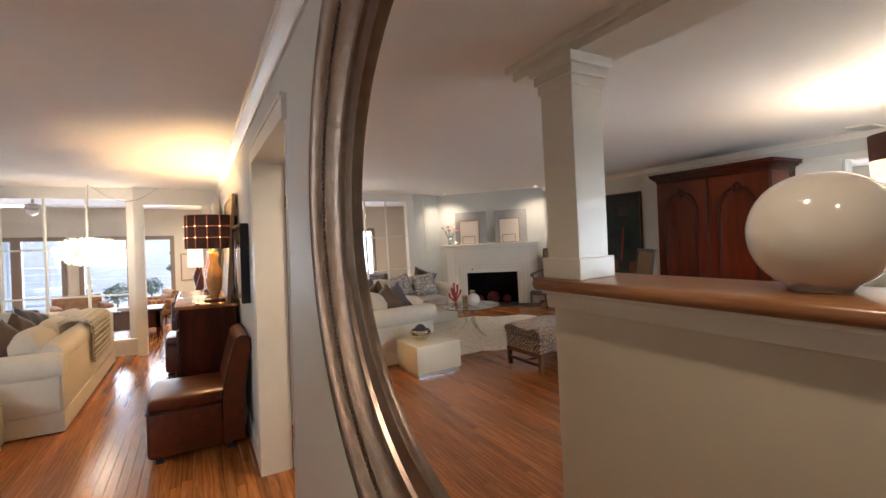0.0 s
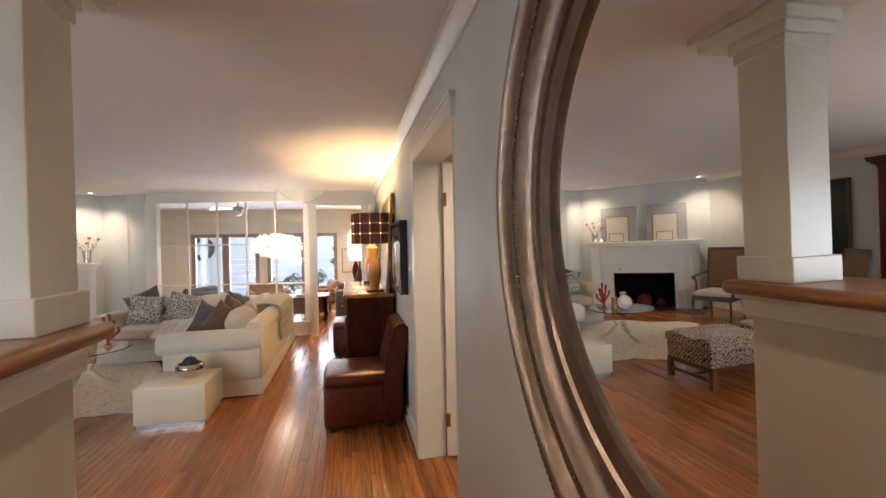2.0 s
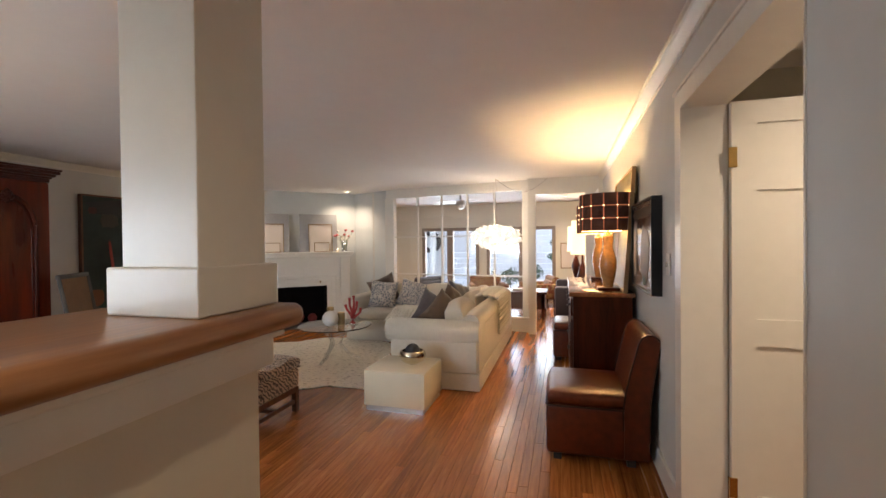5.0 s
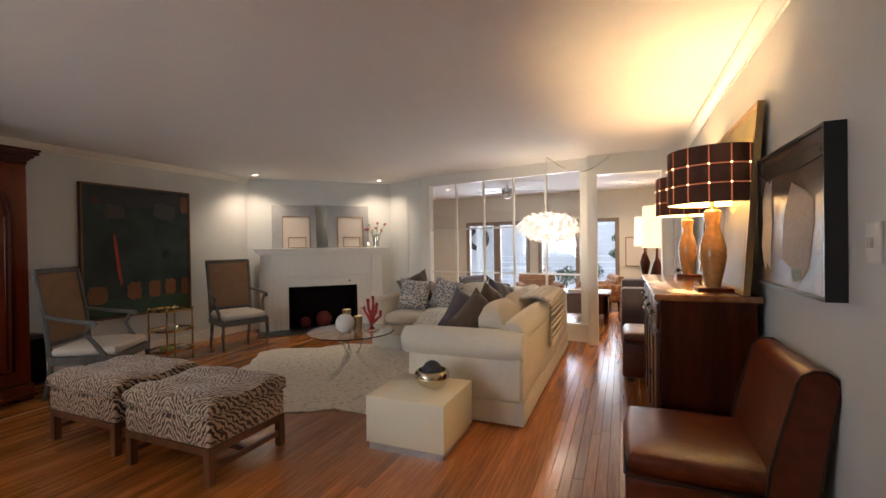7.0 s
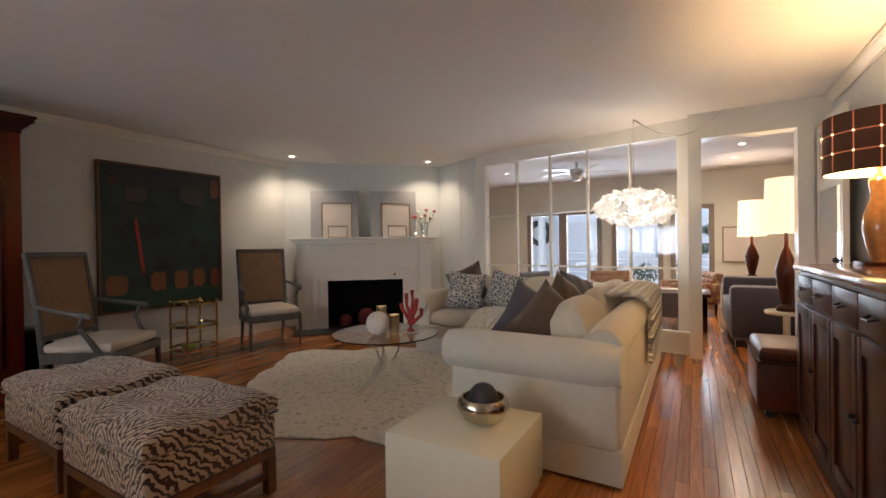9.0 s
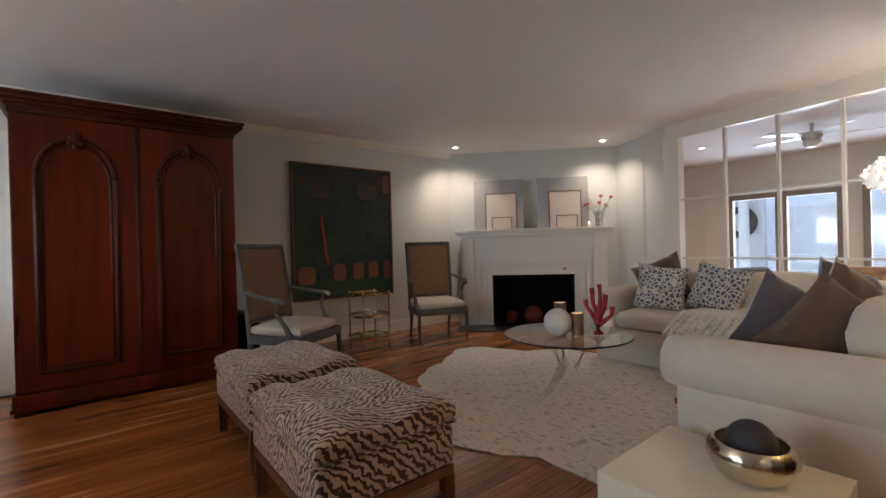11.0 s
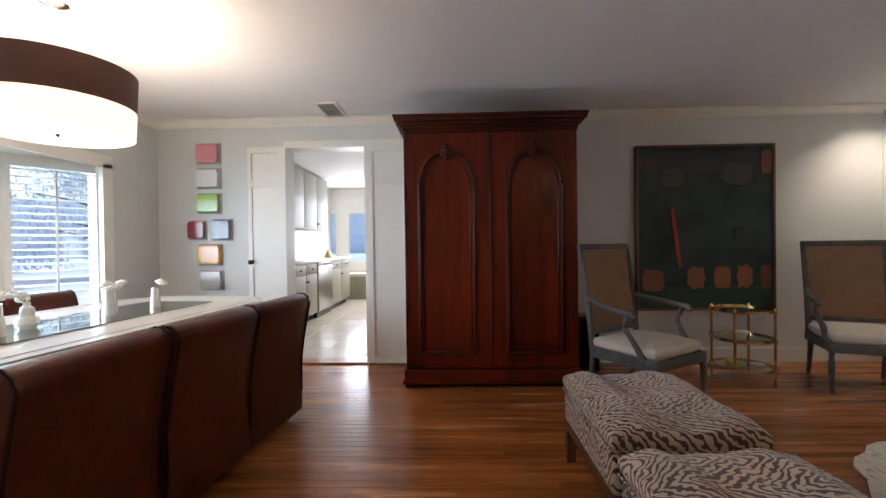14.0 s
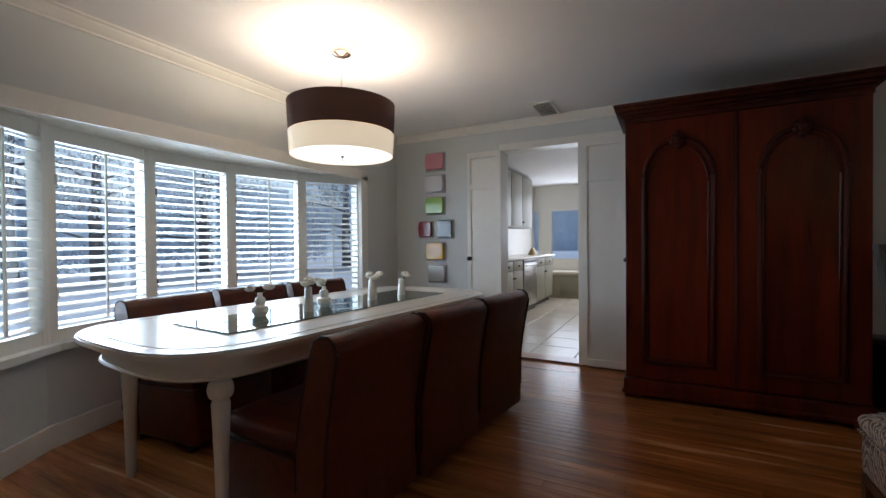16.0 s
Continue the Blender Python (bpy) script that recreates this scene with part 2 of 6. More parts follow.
M_PILLOW_B = mat("brown_velvet", (0.085, 0.050, 0.028), 0.6, vary=0.25, scale=6, bump=0.2, bump_scale=300, sheen=0.6)
M_PILLOW_G = mat("slate_velvet", (0.066, 0.062, 0.08), 0.6, vary=0.2, scale=6, bump=0.2, bump_scale=300, sheen=0.6)
M_PILLOW_P = spotted("patterned_cotton", (0.62, 0.58, 0.51), (0.10, 0.125, 0.17), 30, 0.10, 0.15, 0.9, "VORONOI")
M_ZEBRA = striped("zebra_weave", (0.045, 0.018, 0.011), (0.50, 0.37, 0.27), 15.0, 7.5)
M_HIDE = spotted("cowhide", (0.76, 0.71, 0.62), (0.44, 0.39, 0.33), 20, 0.54, 0.66, 0.85, stretch=(1, 2.2, 1), bump=0.6)
M_LACQ = mat("cream_lacquer", (0.80, 0.74, 0.58), 0.25, vary=0.02, scale=3, coat=0.3)
M_CHROME = mat("chrome", (0.75, 0.73, 0.70), 0.12, 1.0, vary=0.05)
M_SILVER = mat("hammered_silver", (0.62, 0.57, 0.46), 0.18, 1.0, vary=0.08, scale=10, bump=0.25, bump_scale=40)
M_PEWTER = mat("silver_leaf", (0.25, 0.195, 0.16), 0.28, 0.9, vary=0.3, scale=8, bump=0.12, bump_scale=60)
M_BRASS = mat("brass", (0.62, 0.44, 0.18), 0.22, 1.0, vary=0.12, scale=8)
M_BLACK = mat("soot_black", (0.006, 0.005, 0.005), 0.9, spec=0.05, vary=0.3, scale=8, bump=0.2)
M_DARK = mat("black_lacquer", (0.012, 0.012, 0.013), 0.3, vary=0.1)
M_SLATE = mat("hearth_slate", (0.022, 0.02, 0.018), 0.3, vary=0.2, scale=6, bump=0.1)
M_CERAMIC = mat("white_ceramic", (0.78, 0.74, 0.68), 0.12, vary=0.03, scale=3, coat=0.6)
M_PLASTER = mat("white_plaster", (0.78, 0.74, 0.70), 0.8, vary=0.05, bump=0.4, bump_scale=60)
M_CORAL = mat("red_coral", (0.36, 0.022, 0.018), 0.45, vary=0.15, scale=20, bump=0.4, bump_scale=90)
M_REDBALL = mat("red_wicker", (0.13, 0.012, 0.009), 0.7, vary=0.3, scale=30, bump=0.8, bump_scale=60)
M_CANDLE = mat("mercury_glass", (0.42, 0.31, 0.17), 0.3, 0.8, vary=0.3, scale=30)
M_WAX = mat("candle_wax", (0.85, 0.74, 0.55), 0.5, vary=0.03)
M_GLASS = glass("clear_glass", (0.93, 0.98, 0.96))
M_ACRYL = thin_glass("clear_acrylic", 0.2, (0.93, 0.94, 0.94))
M_PANE = thin_glass("window_pane", 0.05)
M_MIRROR = mat("mirror_silver", (0.88, 0.88, 0.87), 0.0, 1.0, vary=0.0)
M_SHADE_D = mat("brown_grasscloth", (0.09, 0.035, 0.022), 0.8, vary=0.15, scale=30, bump=0.3, bump_scale=200, stretch=(1, 1, 8))
M_SHADE_L = mat("lit_linen", (0.85, 0.75, 0.58), 0.8, vary=0.04, scale=10, glow=(1.0, 0.82, 0.56, 0.95))
M_DIFF = mat("lit_diffuser", (0.9, 0.86, 0.78), 0.8, vary=0.02, glow=(1.0, 0.90, 0.72, 2.6))
M_BULB = mat("lit_bulb", (1, 0.95, 0.85), 0.4, vary=0.0, glow=(1.0, 0.88, 0.66, 14.0))
M_LITIN = mat("shade_lining", (0.9, 0.76, 0.5), 0.8, vary=0.02, glow=(1.0, 0.70, 0.30, 3.0))
M_STITCH = mat("shade_stitch", (0.45, 0.13, 0.08), 0.8, vary=0.1, glow=(1.0, 0.30, 0.12, 0.22))
M_STUD = mat("shade_pinhole", (0.9, 0.7, 0.4), 0.6, vary=0, glow=(1.0, 0.75, 0.4, 3.0))
M_AMBER = mat("amber_glass", (0.38, 0.185, 0.065), 0.12, vary=0.25, scale=12, coat=0.6)
M_PETAL = mat("chandelier_petal", (0.92, 0.90, 0.86), 0.35, vary=0.04, glow=(1.0, 0.94, 0.84, 0.25))
M_CANE = mat("woven_cane", (0.235, 0.135, 0.07), 0.8, vary=0.15, scale=40, bump=0.5, bump_scale=240)
M_SEAT = mat("oatmeal_linen", (0.56, 0.49, 0.41), 0.9, vary=0.06, scale=20, bump=0.3, bump_scale=350)
M_MATB = mat("grey_mat", (0.36, 0.36, 0.37), 0.7, vary=0.08, scale=5)
M_PAPER = mat("drawing_paper", (0.70, 0.62, 0.55), 0.8, vary=0.05, scale=14)
M_GILT = mat("gilt_frame", (0.30, 0.19, 0.09), 0.4, 0.5, vary=0.2, scale=20)
M_TABLE = mat("ivory_paint", (0.64, 0.58, 0.50), 0.28, vary=0.04, scale=5, coat=0.25)
M_TAUPE = mat("taupe_line", (0.42, 0.35, 0.28), 0.4, vary=0.08)
M_PETALW = mat("white_petal", (0.82, 0.78, 0.70), 0.7, vary=0.06, scale=30)
M_STEM = mat("green_stem", (0.10, 0.16, 0.05), 0.6, vary=0.2, scale=20)
M_PINKF = mat("pink_blossom", (0.62, 0.16, 0.16), 0.6, vary=0.25, scale=20)
M_STEEL = mat("stainless_steel", (0.50, 0.48, 0.46), 0.3, 1.0, vary=0.1, stretch=(1, 1, 20))
M_CAB = mat("cabinet_paint", (0.31, 0.295, 0.225), 0.45, vary=0.04, scale=4)
M_COUNTER = mat("white_counter", (0.80, 0.77, 0.72), 0.2, vary=0.04, scale=8)
M_TILE = mat("travertine_tile", (0.62, 0.56, 0.47), 0.22, vary=0.1, scale=4, bump=0.05, per_object=0.06)
M_GROUT = mat("grout", (0.42, 0.38, 0.32), 0.8, vary=0.1)
M_SNOW = mat("snow", (0.80, 0.84, 0.90), 0.8, vary=0.08, scale=1.0, bump=0.3, bump_scale=3)
M_ASPH = mat("wet_road", (0.36, 0.39, 0.43), 0.5, vary=0.2, scale=2)
M_BARK = mat("bark", (0.17, 0.15, 0.14), 0.9, vary=0.3, scale=8, bump=0.6, bump_scale=20)
M_TOPI = mat("topiary_leaf", (0.045, 0.09, 0.05), 0.7, vary=0.35, scale=4)
# Leaf and twig colours raised pale, standing in for light on shaded crowns.
M_LEAF = mat("lightened_evergreen_leaf", (0.62, 0.68, 0.73), 0.7, vary=0.35, scale=4)
M_LEAF2 = mat("lightened_twig", (0.74, 0.79, 0.83), 0.8, vary=0.35, scale=3)
M_FENCE = mat("white_fence", (0.78, 0.80, 0.82), 0.6, vary=0.06, scale=3)
M_BLUECLOTH = mat("blue_canvas", (0.22, 0.33, 0.46), 0.8, vary=0.1, scale=6)
M_PLUM = mat("plum_upholstery", (0.035, 0.025, 0.035), 0.7, vary=0.2, scale=8, sheen=0.3)
M_KILIM = spotted("kilim_cloth", (0.20, 0.06, 0.03), (0.34, 0.22, 0.09), 20, 0.45, 0.6)
M_BRICK = mat("painted_brick", (0.66, 0.63, 0.58), 0.7, vary=0.12, scale=10, bump=0.5, bump_scale=40)
COLS = {"pink": (0.72, 0.29, 0.33), "white": (0.74, 0.74, 0.75), "green": (0.33, 0.52, 0.14), "red": (0.24, 0.012, 0.018), "grey": (0.12, 0.15, 0.19), "yellow": (0.66, 0.36, 0.02), "silver": (0.46, 0.45, 0.43)}
M_COL = {k: mat(k + "_resin", v, 0.18, vary=0.05, scale=6, coat=0.4) for k, v in COLS.items()}


# ---- mesh helpers ----
def part(name, bm, material, parent=None, label="", smooth=True):
    me = bpy.data.meshes.new(name)
    bm.to_mesh(me)
    bm.free()
    me.materials.append(material)
    if smooth:
        for p in me.polygons:
            p.use_smooth = True
        me.set_sharp_from_angle(angle=radians(38))
    ob = new(name, me)
    if parent is not None:
        ob.parent = parent
    if label:
        ob["label"] = label
    return ob


def thing(name, label, category, at=None, group="", kind=""):
    ob = new(name)
    ob.empty_display_size = 0.1
    if at is not None:
        ob.matrix_basis = at
    return tagged(ob, label, category, group, kind)


def B():
    return bmesh.new()


def box(bm, x0, x1, y0, y1, z0, z1, bevel=0.0, seg=2):
    r = bmesh.ops.create_cube(bm, size=1.0)
    vs = r["verts"]
    for v in vs:
        v.co = Vector(((x0 + x1) / 2 + v.co.x * (x1 - x0), (y0 + y1) / 2 + v.co.y * (y1 - y0), (z0 + z1) / 2 + v.co.z * (z1 - z0)))
    if bevel:
        es = {e for v in vs for e in v.link_edges}
        bmesh.ops.bevel(bm, geom=list(es), offset=bevel, segments=seg, profile=0.5, affect="EDGES")
    return bm


def bx(*a, **k):
    return box(B(), *a, **k)


def lathe(bm, profile, seg=32, m=None, close=False):
    """Turn a profile of (radius, height) round z."""
    m = m or Matrix()
    rings = []
    for r, z in profile:
        if r < 1e-5:
            rings.append([bm.verts.new(m @ Vector((0, 0, z)))])
        else:
            rings.append([bm.verts.new(m @ Vector((r * math.cos(2 * math.pi * i / seg), r * math.sin(2 * math.pi * i / seg), z))) for i in range(seg)])
    pairs = list(zip(rings, rings[1:])) + ([(rings[-1], rings[0])] if close else [])
    for a, b in pairs:
        for i in range(seg):
            j = (i + 1) % seg
            if len(a) == 1 and len(b) == 1:
                continue
            if len(a) == 1:
                bm.faces.new((a[0], b[j], b[i]))
            elif len(b) == 1:
                bm.faces.new((a[i], a[j], b[0]))
            else:
                bm.faces.new((a[i], a[j], b[j], b[i]))
    bmesh.ops.recalc_face_normals(bm, faces=bm.faces)
    return bm


def tube(bm, pts, radii, seg=8, flat=1.0):
    """A tapered round bar along points."""
    pts = [Vector(p) for p in pts]
    if not hasattr(radii, "__len__"):
        radii = [radii] * len(pts)
    rings = []
    for i, p in enumerate(pts):
        d = (pts[min(i + 1, len(pts) - 1)] - pts[max(i - 1, 0)]).normalized()
        side = d.cross(Vector((0, 0, 1)))
        if side.length < 0.05:
            side = d.cross(Vector((1, 0, 0)))
        side.normalize()
        up = side.cross(d)
        rings.append([bm.verts.new(p + radii[i] * (math.cos(2 * math.pi * k / seg) * side + flat * math.sin(2 * math.pi * k / seg) * up)) for k in range(seg)])
    for a, b in zip(rings, rings[1:]):
        for k in range(seg):
            bm.faces.new((a[k], a[(k + 1) % seg], b[(k + 1) % seg], b[k]))
    bm.faces.new(rings[0])
    bm.faces.new(rings[-1][::-1])
    bmesh.ops.recalc_face_normals(bm, faces=bm.faces)
    return bm


def ball(bm, c, r, squash=(1, 1, 1), seg=24):
    m = Matrix.Translation(c) @ Matrix.Diagonal((r * squash[0], r * squash[1], r * squash[2], 1))
    bmesh.ops.create_uvsphere(bm, u_segments=seg, v_segments=seg // 2, radius=1.0, matrix=m)
    return bm


def prism(bm, pts, z0, z1):
    """A plan outline raised from z0 to z1."""
    lo = [bm.verts.new((x, y, z0)) for x, y in pts]
    hi = [bm.verts.new((x, y, z1)) for x, y in pts]
    n = len(pts)
    bm.faces.new(lo[::-1])
    bm.faces.new(hi)
    for i in range(n):
        bm.faces.new((lo[i], lo[(i + 1) % n], hi[(i + 1) % n], hi[i]))
    bmesh.ops.recalc_face_normals(bm, faces=bm.faces)
    return bm


def strip(bm, a, b, t, z0, z1, out=0.0):
    """An upright slab from plan point a to b, t thick to its left."""
    a, b = Vector(a), Vector(b)
    d = (b - a).normalized()
    n = Vector((-d.y, d.x))
    q = [a - n * out, b - n * out, b + n * t, a + n * t]
    return prism(bm, [(v.x, v.y) for v in q], z0, z1)


def cushion(bm, w, d, h, m=None, puff=0.35, seg=10):
    """A stuffed cushion: a rounded pad, fuller in the middle."""
    m = m or Matrix()
    bmq = bmesh.new()
    bmesh.ops.create_cube(bmq, size=1.0)
    bmesh.ops.subdivide_edges(bmq, edges=bmq.edges, cuts=seg, use_grid_fill=True)
    for v in bmq.verts:
        x, y, z = v.co * 2
        full = (1 - abs(x) ** 4) * (1 - abs(y) ** 4)
        pinch = 1 - puff * (1 - full)
        r = 1 - 0.06 * (abs(x * y) ** 2)
        s = 1 - 0.08 * abs(z) ** 3
        v.co = m @ Vector((x * w / 2 * r * s, y * d / 2 * r * s, z * h / 2 * pinch))
    me = bpy.data.meshes.new("tmp")
    bmq.to_mesh(me)
    bmq.free()
    bm.from_mesh(me)
    bpy.data.meshes.remove(me)
    return bm


def throw_pillow(bm, s, h, m):
    """A square pillow with pointed corners and a pinched rim."""
    n = 14
    for side in (1, -1):
        g = []
        for i in range(n + 1):
            row = []
            for j in range(n + 1):
                x, y = 2 * i / n - 1, 2 * j / n - 1
                pin = 1 - 0.10 * (1 - x * x) * abs(y) ** 3 - 0.10 * (1 - y * y) * abs(x) ** 3
                zz = side * h / 2 * ((1 - x ** 4) * (1 - y ** 4)) ** 0.6 + 0.006 * math.sin(9 * x + 5 * y)
                row.append(bm.verts.new(m @ Vector((x * s / 2 * pin, y * s / 2 * pin, zz))))
            g.append(row)
        for i in range(n):
            for j in range(n):
                q = (g[i][j], g[i + 1][j], g[i + 1][j + 1], g[i][j + 1])
                bm.faces.new(q if side > 0 else q[::-1])
    bmesh.ops.remove_doubles(bm, verts=bm.verts, dist=0.003)
    return bm


def S(name, bm, material, label, category="", kind="structure", smooth=False):
    return tagged(part(name, bm, material, None, "", smooth), label, category or "wall", "", kind)


# ---- structure ----
WX = -6.08
S("floor_base", box(bx(-6.3, -1.53, -0.66, 11.6, -0.14, -0.012), -1.53, 2.2, -1.3, 11.6, -0.14, -0.012), M_FLOOR, "oak subfloor beneath the strip oak boards", "floor")
S("ceiling", bx(-6.3, 2.2, -1.3, 11.7, CEIL, CEIL + 0.15), M_CEIL, "smooth white painted ceiling over the living and dining room", "ceiling")


def wall_x(name, x0, x1, y0, y1, label, openings=(), material=M_WALL):
    """A wall along y with openings (y0, y1, z0, z1) through it."""
    bm, at = B(), y0
    for a, b, z0, z1 in openings:
        box(bm, x0, x1, at, a, 0, CEIL)
        if z0 > 0:
            box(bm, x0, x1, a, b, 0, z0)
        box(bm, x0, x1, a, b, z1, CEIL)
        at = b
    box(bm, x0, x1, at, y1, 0, CEIL)
    return S(name, bm, material, label)


def wall_y(name, y0, y1, x0, x1, label, openings=(), material=M_WALL):
    bm, at = B(), x0
    for a, b, z0, z1 in openings:
        box(bm, at, a, y0, y1, 0, CEIL)
        if z0 > 0:
            box(bm, a, b, y0, y1, 0, z0)
        box(bm, a, b, y0, y1, z1, CEIL)
        at = b
    box(bm, at, x1, y0, y1, 0, CEIL)
    return S(name, bm, material, label)


wall_x("wall_east", 0.0, 0.15, -1.15, 7.6, "pale grey painted wall with the round mirror and cased opening", [(2.05, 3.1, 0, 2.02)])
wall_x("wall_west", WX - 0.15, WX, 0.0, 6.82, "pale grey painted wall with the kitchen doorway", [(1.265, 2.025, 0, 2.08)])
S("wall_chimney", strip(B(), (WX, 6.82), (-4.45, 8.43), 0.15, 0, CEIL), M_WALL, "pale blue-grey painted wall across the corner behind the fireplace")
S("wall_return", strip(B(), (-4.45, 8.43), (-3.66, 8.07), 0.15, 0, CEIL), M_WALL, "narrow pale blue-grey wall beside the glazed partition")
wall_y("wall_entry", -1.3, -1.15, -1.7, 0.15, "pale grey painted wall at the back of the entry")
S("wall_hall", box(box(bx(1.5, 1.6, 1.5, 3.8, 0, CEIL), 0.15, 1.5, 1.5, 1.6, 0, CEIL), 0.15, 1.5, 3.7, 3.8, 0, CEIL), M_CREAMWALL, "cream painted walls of the side hall")
# dining front wall with the bow window
BOW = [(-2.55, -0.03), (-3.04, -0.36), (-3.68, -0.54), (-4.33, -0.54), (-4.96, -0.36), (-5.45, -0.03)]
bm = B()
box(bm, WX, -5.45, -0.15, 0.0, 0, CEIL)
box(bm, -2.55, -1.25, -0.15, 0.0, 0, CEIL)
box(bm, -5.45, -2.55, -0.15, 0.0, 1.83, CEIL)
S("wall_south", bm, M_WALL, "pale grey painted dining wall above and beside the bow window")
S("wall_entry_side", bx(-1.53, -1.27, -1.15, -0.152, 0, CEIL), M_WALL, "pale grey painted wall of the entry")
bm = B()
for a, b in zip(BOW, BOW[1:]):
    strip(bm, a, b, 0.12, 0, 0.56)
S("wall_bow", bm, M_WALL, "pale grey painted wall below the bow window sill")
S("bow_soffit", prism(B(), [(x, y + 0.02 if y > -0.1 else y - 0.15) for x, y in BOW], 1.835, 1.95), M_TRIM, "white painted soffit over the bow window", "ceiling")
bm = B()
for a, b in zip(BOW, BOW[1:]):
    strip(bm, a, b, 0.1, 0.56, 0.60, out=0.09)
S("window_sill", bm, M_TRIM, "white painted sill along the bow window", "sill")
bm = B()
for a, b in zip(BOW, BOW[1:]):
    strip(bm, a, b, 0.0, 0.0, 0.13, out=0.018)
box(bm, WX, -5.45, 0.0, 0.018, 0, 0.13)
box(bm, -2.55, -1.53, 0.0, 0.018, 0, 0.13)
box(bm, WX, WX + 0.018, 0.018, 1.22, 0, 0.13)
box(bm, WX, WX + 0.018, 2.1, 6.8, 0, 0.13)
box(bm, -0.018, 0, 3.2, 7.45, 0, 0.13)
box(bm, -0.018, 0, -1.15, 2.05, 0, 0.13)
strip(bm, (WX + 0.02, 6.81), (-5.78, 7.11), 0.0, 0, 0.13, out=0.018)
strip(bm, (-4.45, 8.41), (-3.68, 8.06), 0.0, 0, 0.13, out=0.018)
S("baseboard", bm, M_TRIM, "white painted baseboard round the rooms", "baseboard")


def crown(bm, a, b, s=0.07):
    """A stepped cove along the top of a wall, the room to the right of a to b."""
    a, b = Vector(a), Vector(b)
    d = (b - a).normalized()
    n = Vector((d.y, -d.x))
    prof = [(0, 0), (0.012, 0), (0.014, 0.012), (0.028, 0.024), (0.05, 0.046), (0.058, 0.058), (0.07, 0.062), (0.07, 0.074), (0, 0.074)]
    rings = [[bm.verts.new((p.x + n.x * o, p.y + n.y * o, CEIL - 0.076 + h)) for o, h in prof] for p in (a, b)]
    k = len(prof)
    for i in range(k):
        bm.faces.new((rings[0][i], rings[0][(i + 1) % k], rings[1][(i + 1) % k], rings[1][i]))
    bm.faces.new(rings[0])
    bm.faces.new(rings[1][::-1])


bm = B()
crown(bm, (WX, 0), (WX, 6.82))
crown(bm, (-1.53, 0.0), (WX, 0.0))
crown(bm, (0, 7.48), (0, -1.15))
bmesh.ops.recalc_face_normals(bm, faces=bm.faces)
S("crown_molding", bm, M_TRIM, "white painted crown molding along the ceiling", "molding")

# cased opening and open panelled door on the mirror wall
bm = bx(-0.022, 0.172, 3.094, 3.2, 0, 2.014)
box(bm, -0.022, 0.172, 2.0, 3.2, 2.014, 2.10)
box(bm, -0.03, 0.0, 1.99, 3.21, 2.10, 2.115)
box(bm, -0.004, 0.154, 2.046, 2.054, 0, 2.02)
S("door_casing", bm, M_TRIM, "cream painted casing of the cased opening", "trim")


def panel_door(name, label, w, h, panels, at, knob_x=None, t=0.035, kind="structure", hinges=()):
    """A framed door leaf in the xz plane with sunk panels, hinge at x = 0."""
    top = thing(name, label, "door", at, kind=kind)
    bm = B()
    xs = sorted({0, w} | {p[0] for p in panels} | {p[1] for p in panels})
    zs = sorted({0, h} | {p[2] for p in panels} | {p[3] for p in panels})
    for x0, x1 in zip(xs, xs[1:]):
        for z0, z1 in zip(zs, zs[1:]):
            cx, cz = (x0 + x1) / 2, (z0 + z1) / 2
            if not any(p[0] < cx < p[1] and p[2] < cz < p[3] for p in panels):
                box(bm, x0, x1, -t / 2, t / 2, z0, z1)
    part("door_frame", bm, M_TRIM, top, smooth=False)
    for p in panels:
        part("panel", bx(p[0] - 0.004, p[1] + 0.004, -t / 2 + 0.012, t / 2 - 0.012, p[2] - 0.004, p[3] + 0.004), M_TRIM, top, smooth=False)
    if knob_x is not None:
        for s in (1, -1):
            m = pose(knob_x, s * t / 2, 0.97, -90 * s)
            part("knob", lathe(B(), [(0, 0), (0.022, 0), (0.022, 0.004), (0.008, 0.006), (0.008, 0.02), (0.02, 0.03), (0.022, 0.04), (0.012, 0.05), (0, 0.052)], 16, m), M_DARK, top, "dark bronze knob")
    for z in hinges:
        part("hinge", bx(-0.012, 0.02, -t / 2 - 0.006, -t / 2 + 0.004, z - 0.045, z + 0.045), M_BRASS, top, "aged brass hinge")
    return top


six = [(0.10, 0.36, 0.22, 0.9), (0.46, 0.70, 0.22, 0.9), (0.10, 0.36, 1.02, 1.6), (0.46, 0.70, 1.02, 1.6), (0.10, 0.36, 1.7, 1.9), (0.46, 0.70, 1.7, 1.9)]
panel_door("door_1", "open white six-panel door in the side hall", 0.8, 2.0, six, pose(0.178, 3.075, 0.012), 0.74, hinges=(0.25, 1.75))
leaf = [(0.06, 0.36, 0.06, 0.92), (0.06, 0.36, 0.98, 1.68), (0.06, 0.36, 1.74, 2.0)]
panel_door("door_2", "white panelled kitchen door folded open against the wall", 0.365, 2.06, [(0.05, 0.325, q[2], q[3]) for q in leaf], pose(WX + 0.045, 1.275, 0.02, 0, 0, -90), 0.335, hinges=())
panel_door("door_3", "white panelled kitchen door folded open beside the armoire", 0.42, 2.06, leaf, pose(WX + 0.045, 2.045, 0.02, 0, 0, 90), 0.39, hinges=())
bm = bx(WX - 0.17, WX + 0.02, 1.235, 1.271, 0, 2.074)
box(bm, WX - 0.17, WX + 0.02, 2.019, 2.04, 0, 2.074)
box(bm, WX - 0.17, WX + 0.02, 1.25, 2.5, 2.074, 2.14)
S("kitchen_casing", bm, M_TRIM, "cream painted casing round the kitchen doorway", "trim")
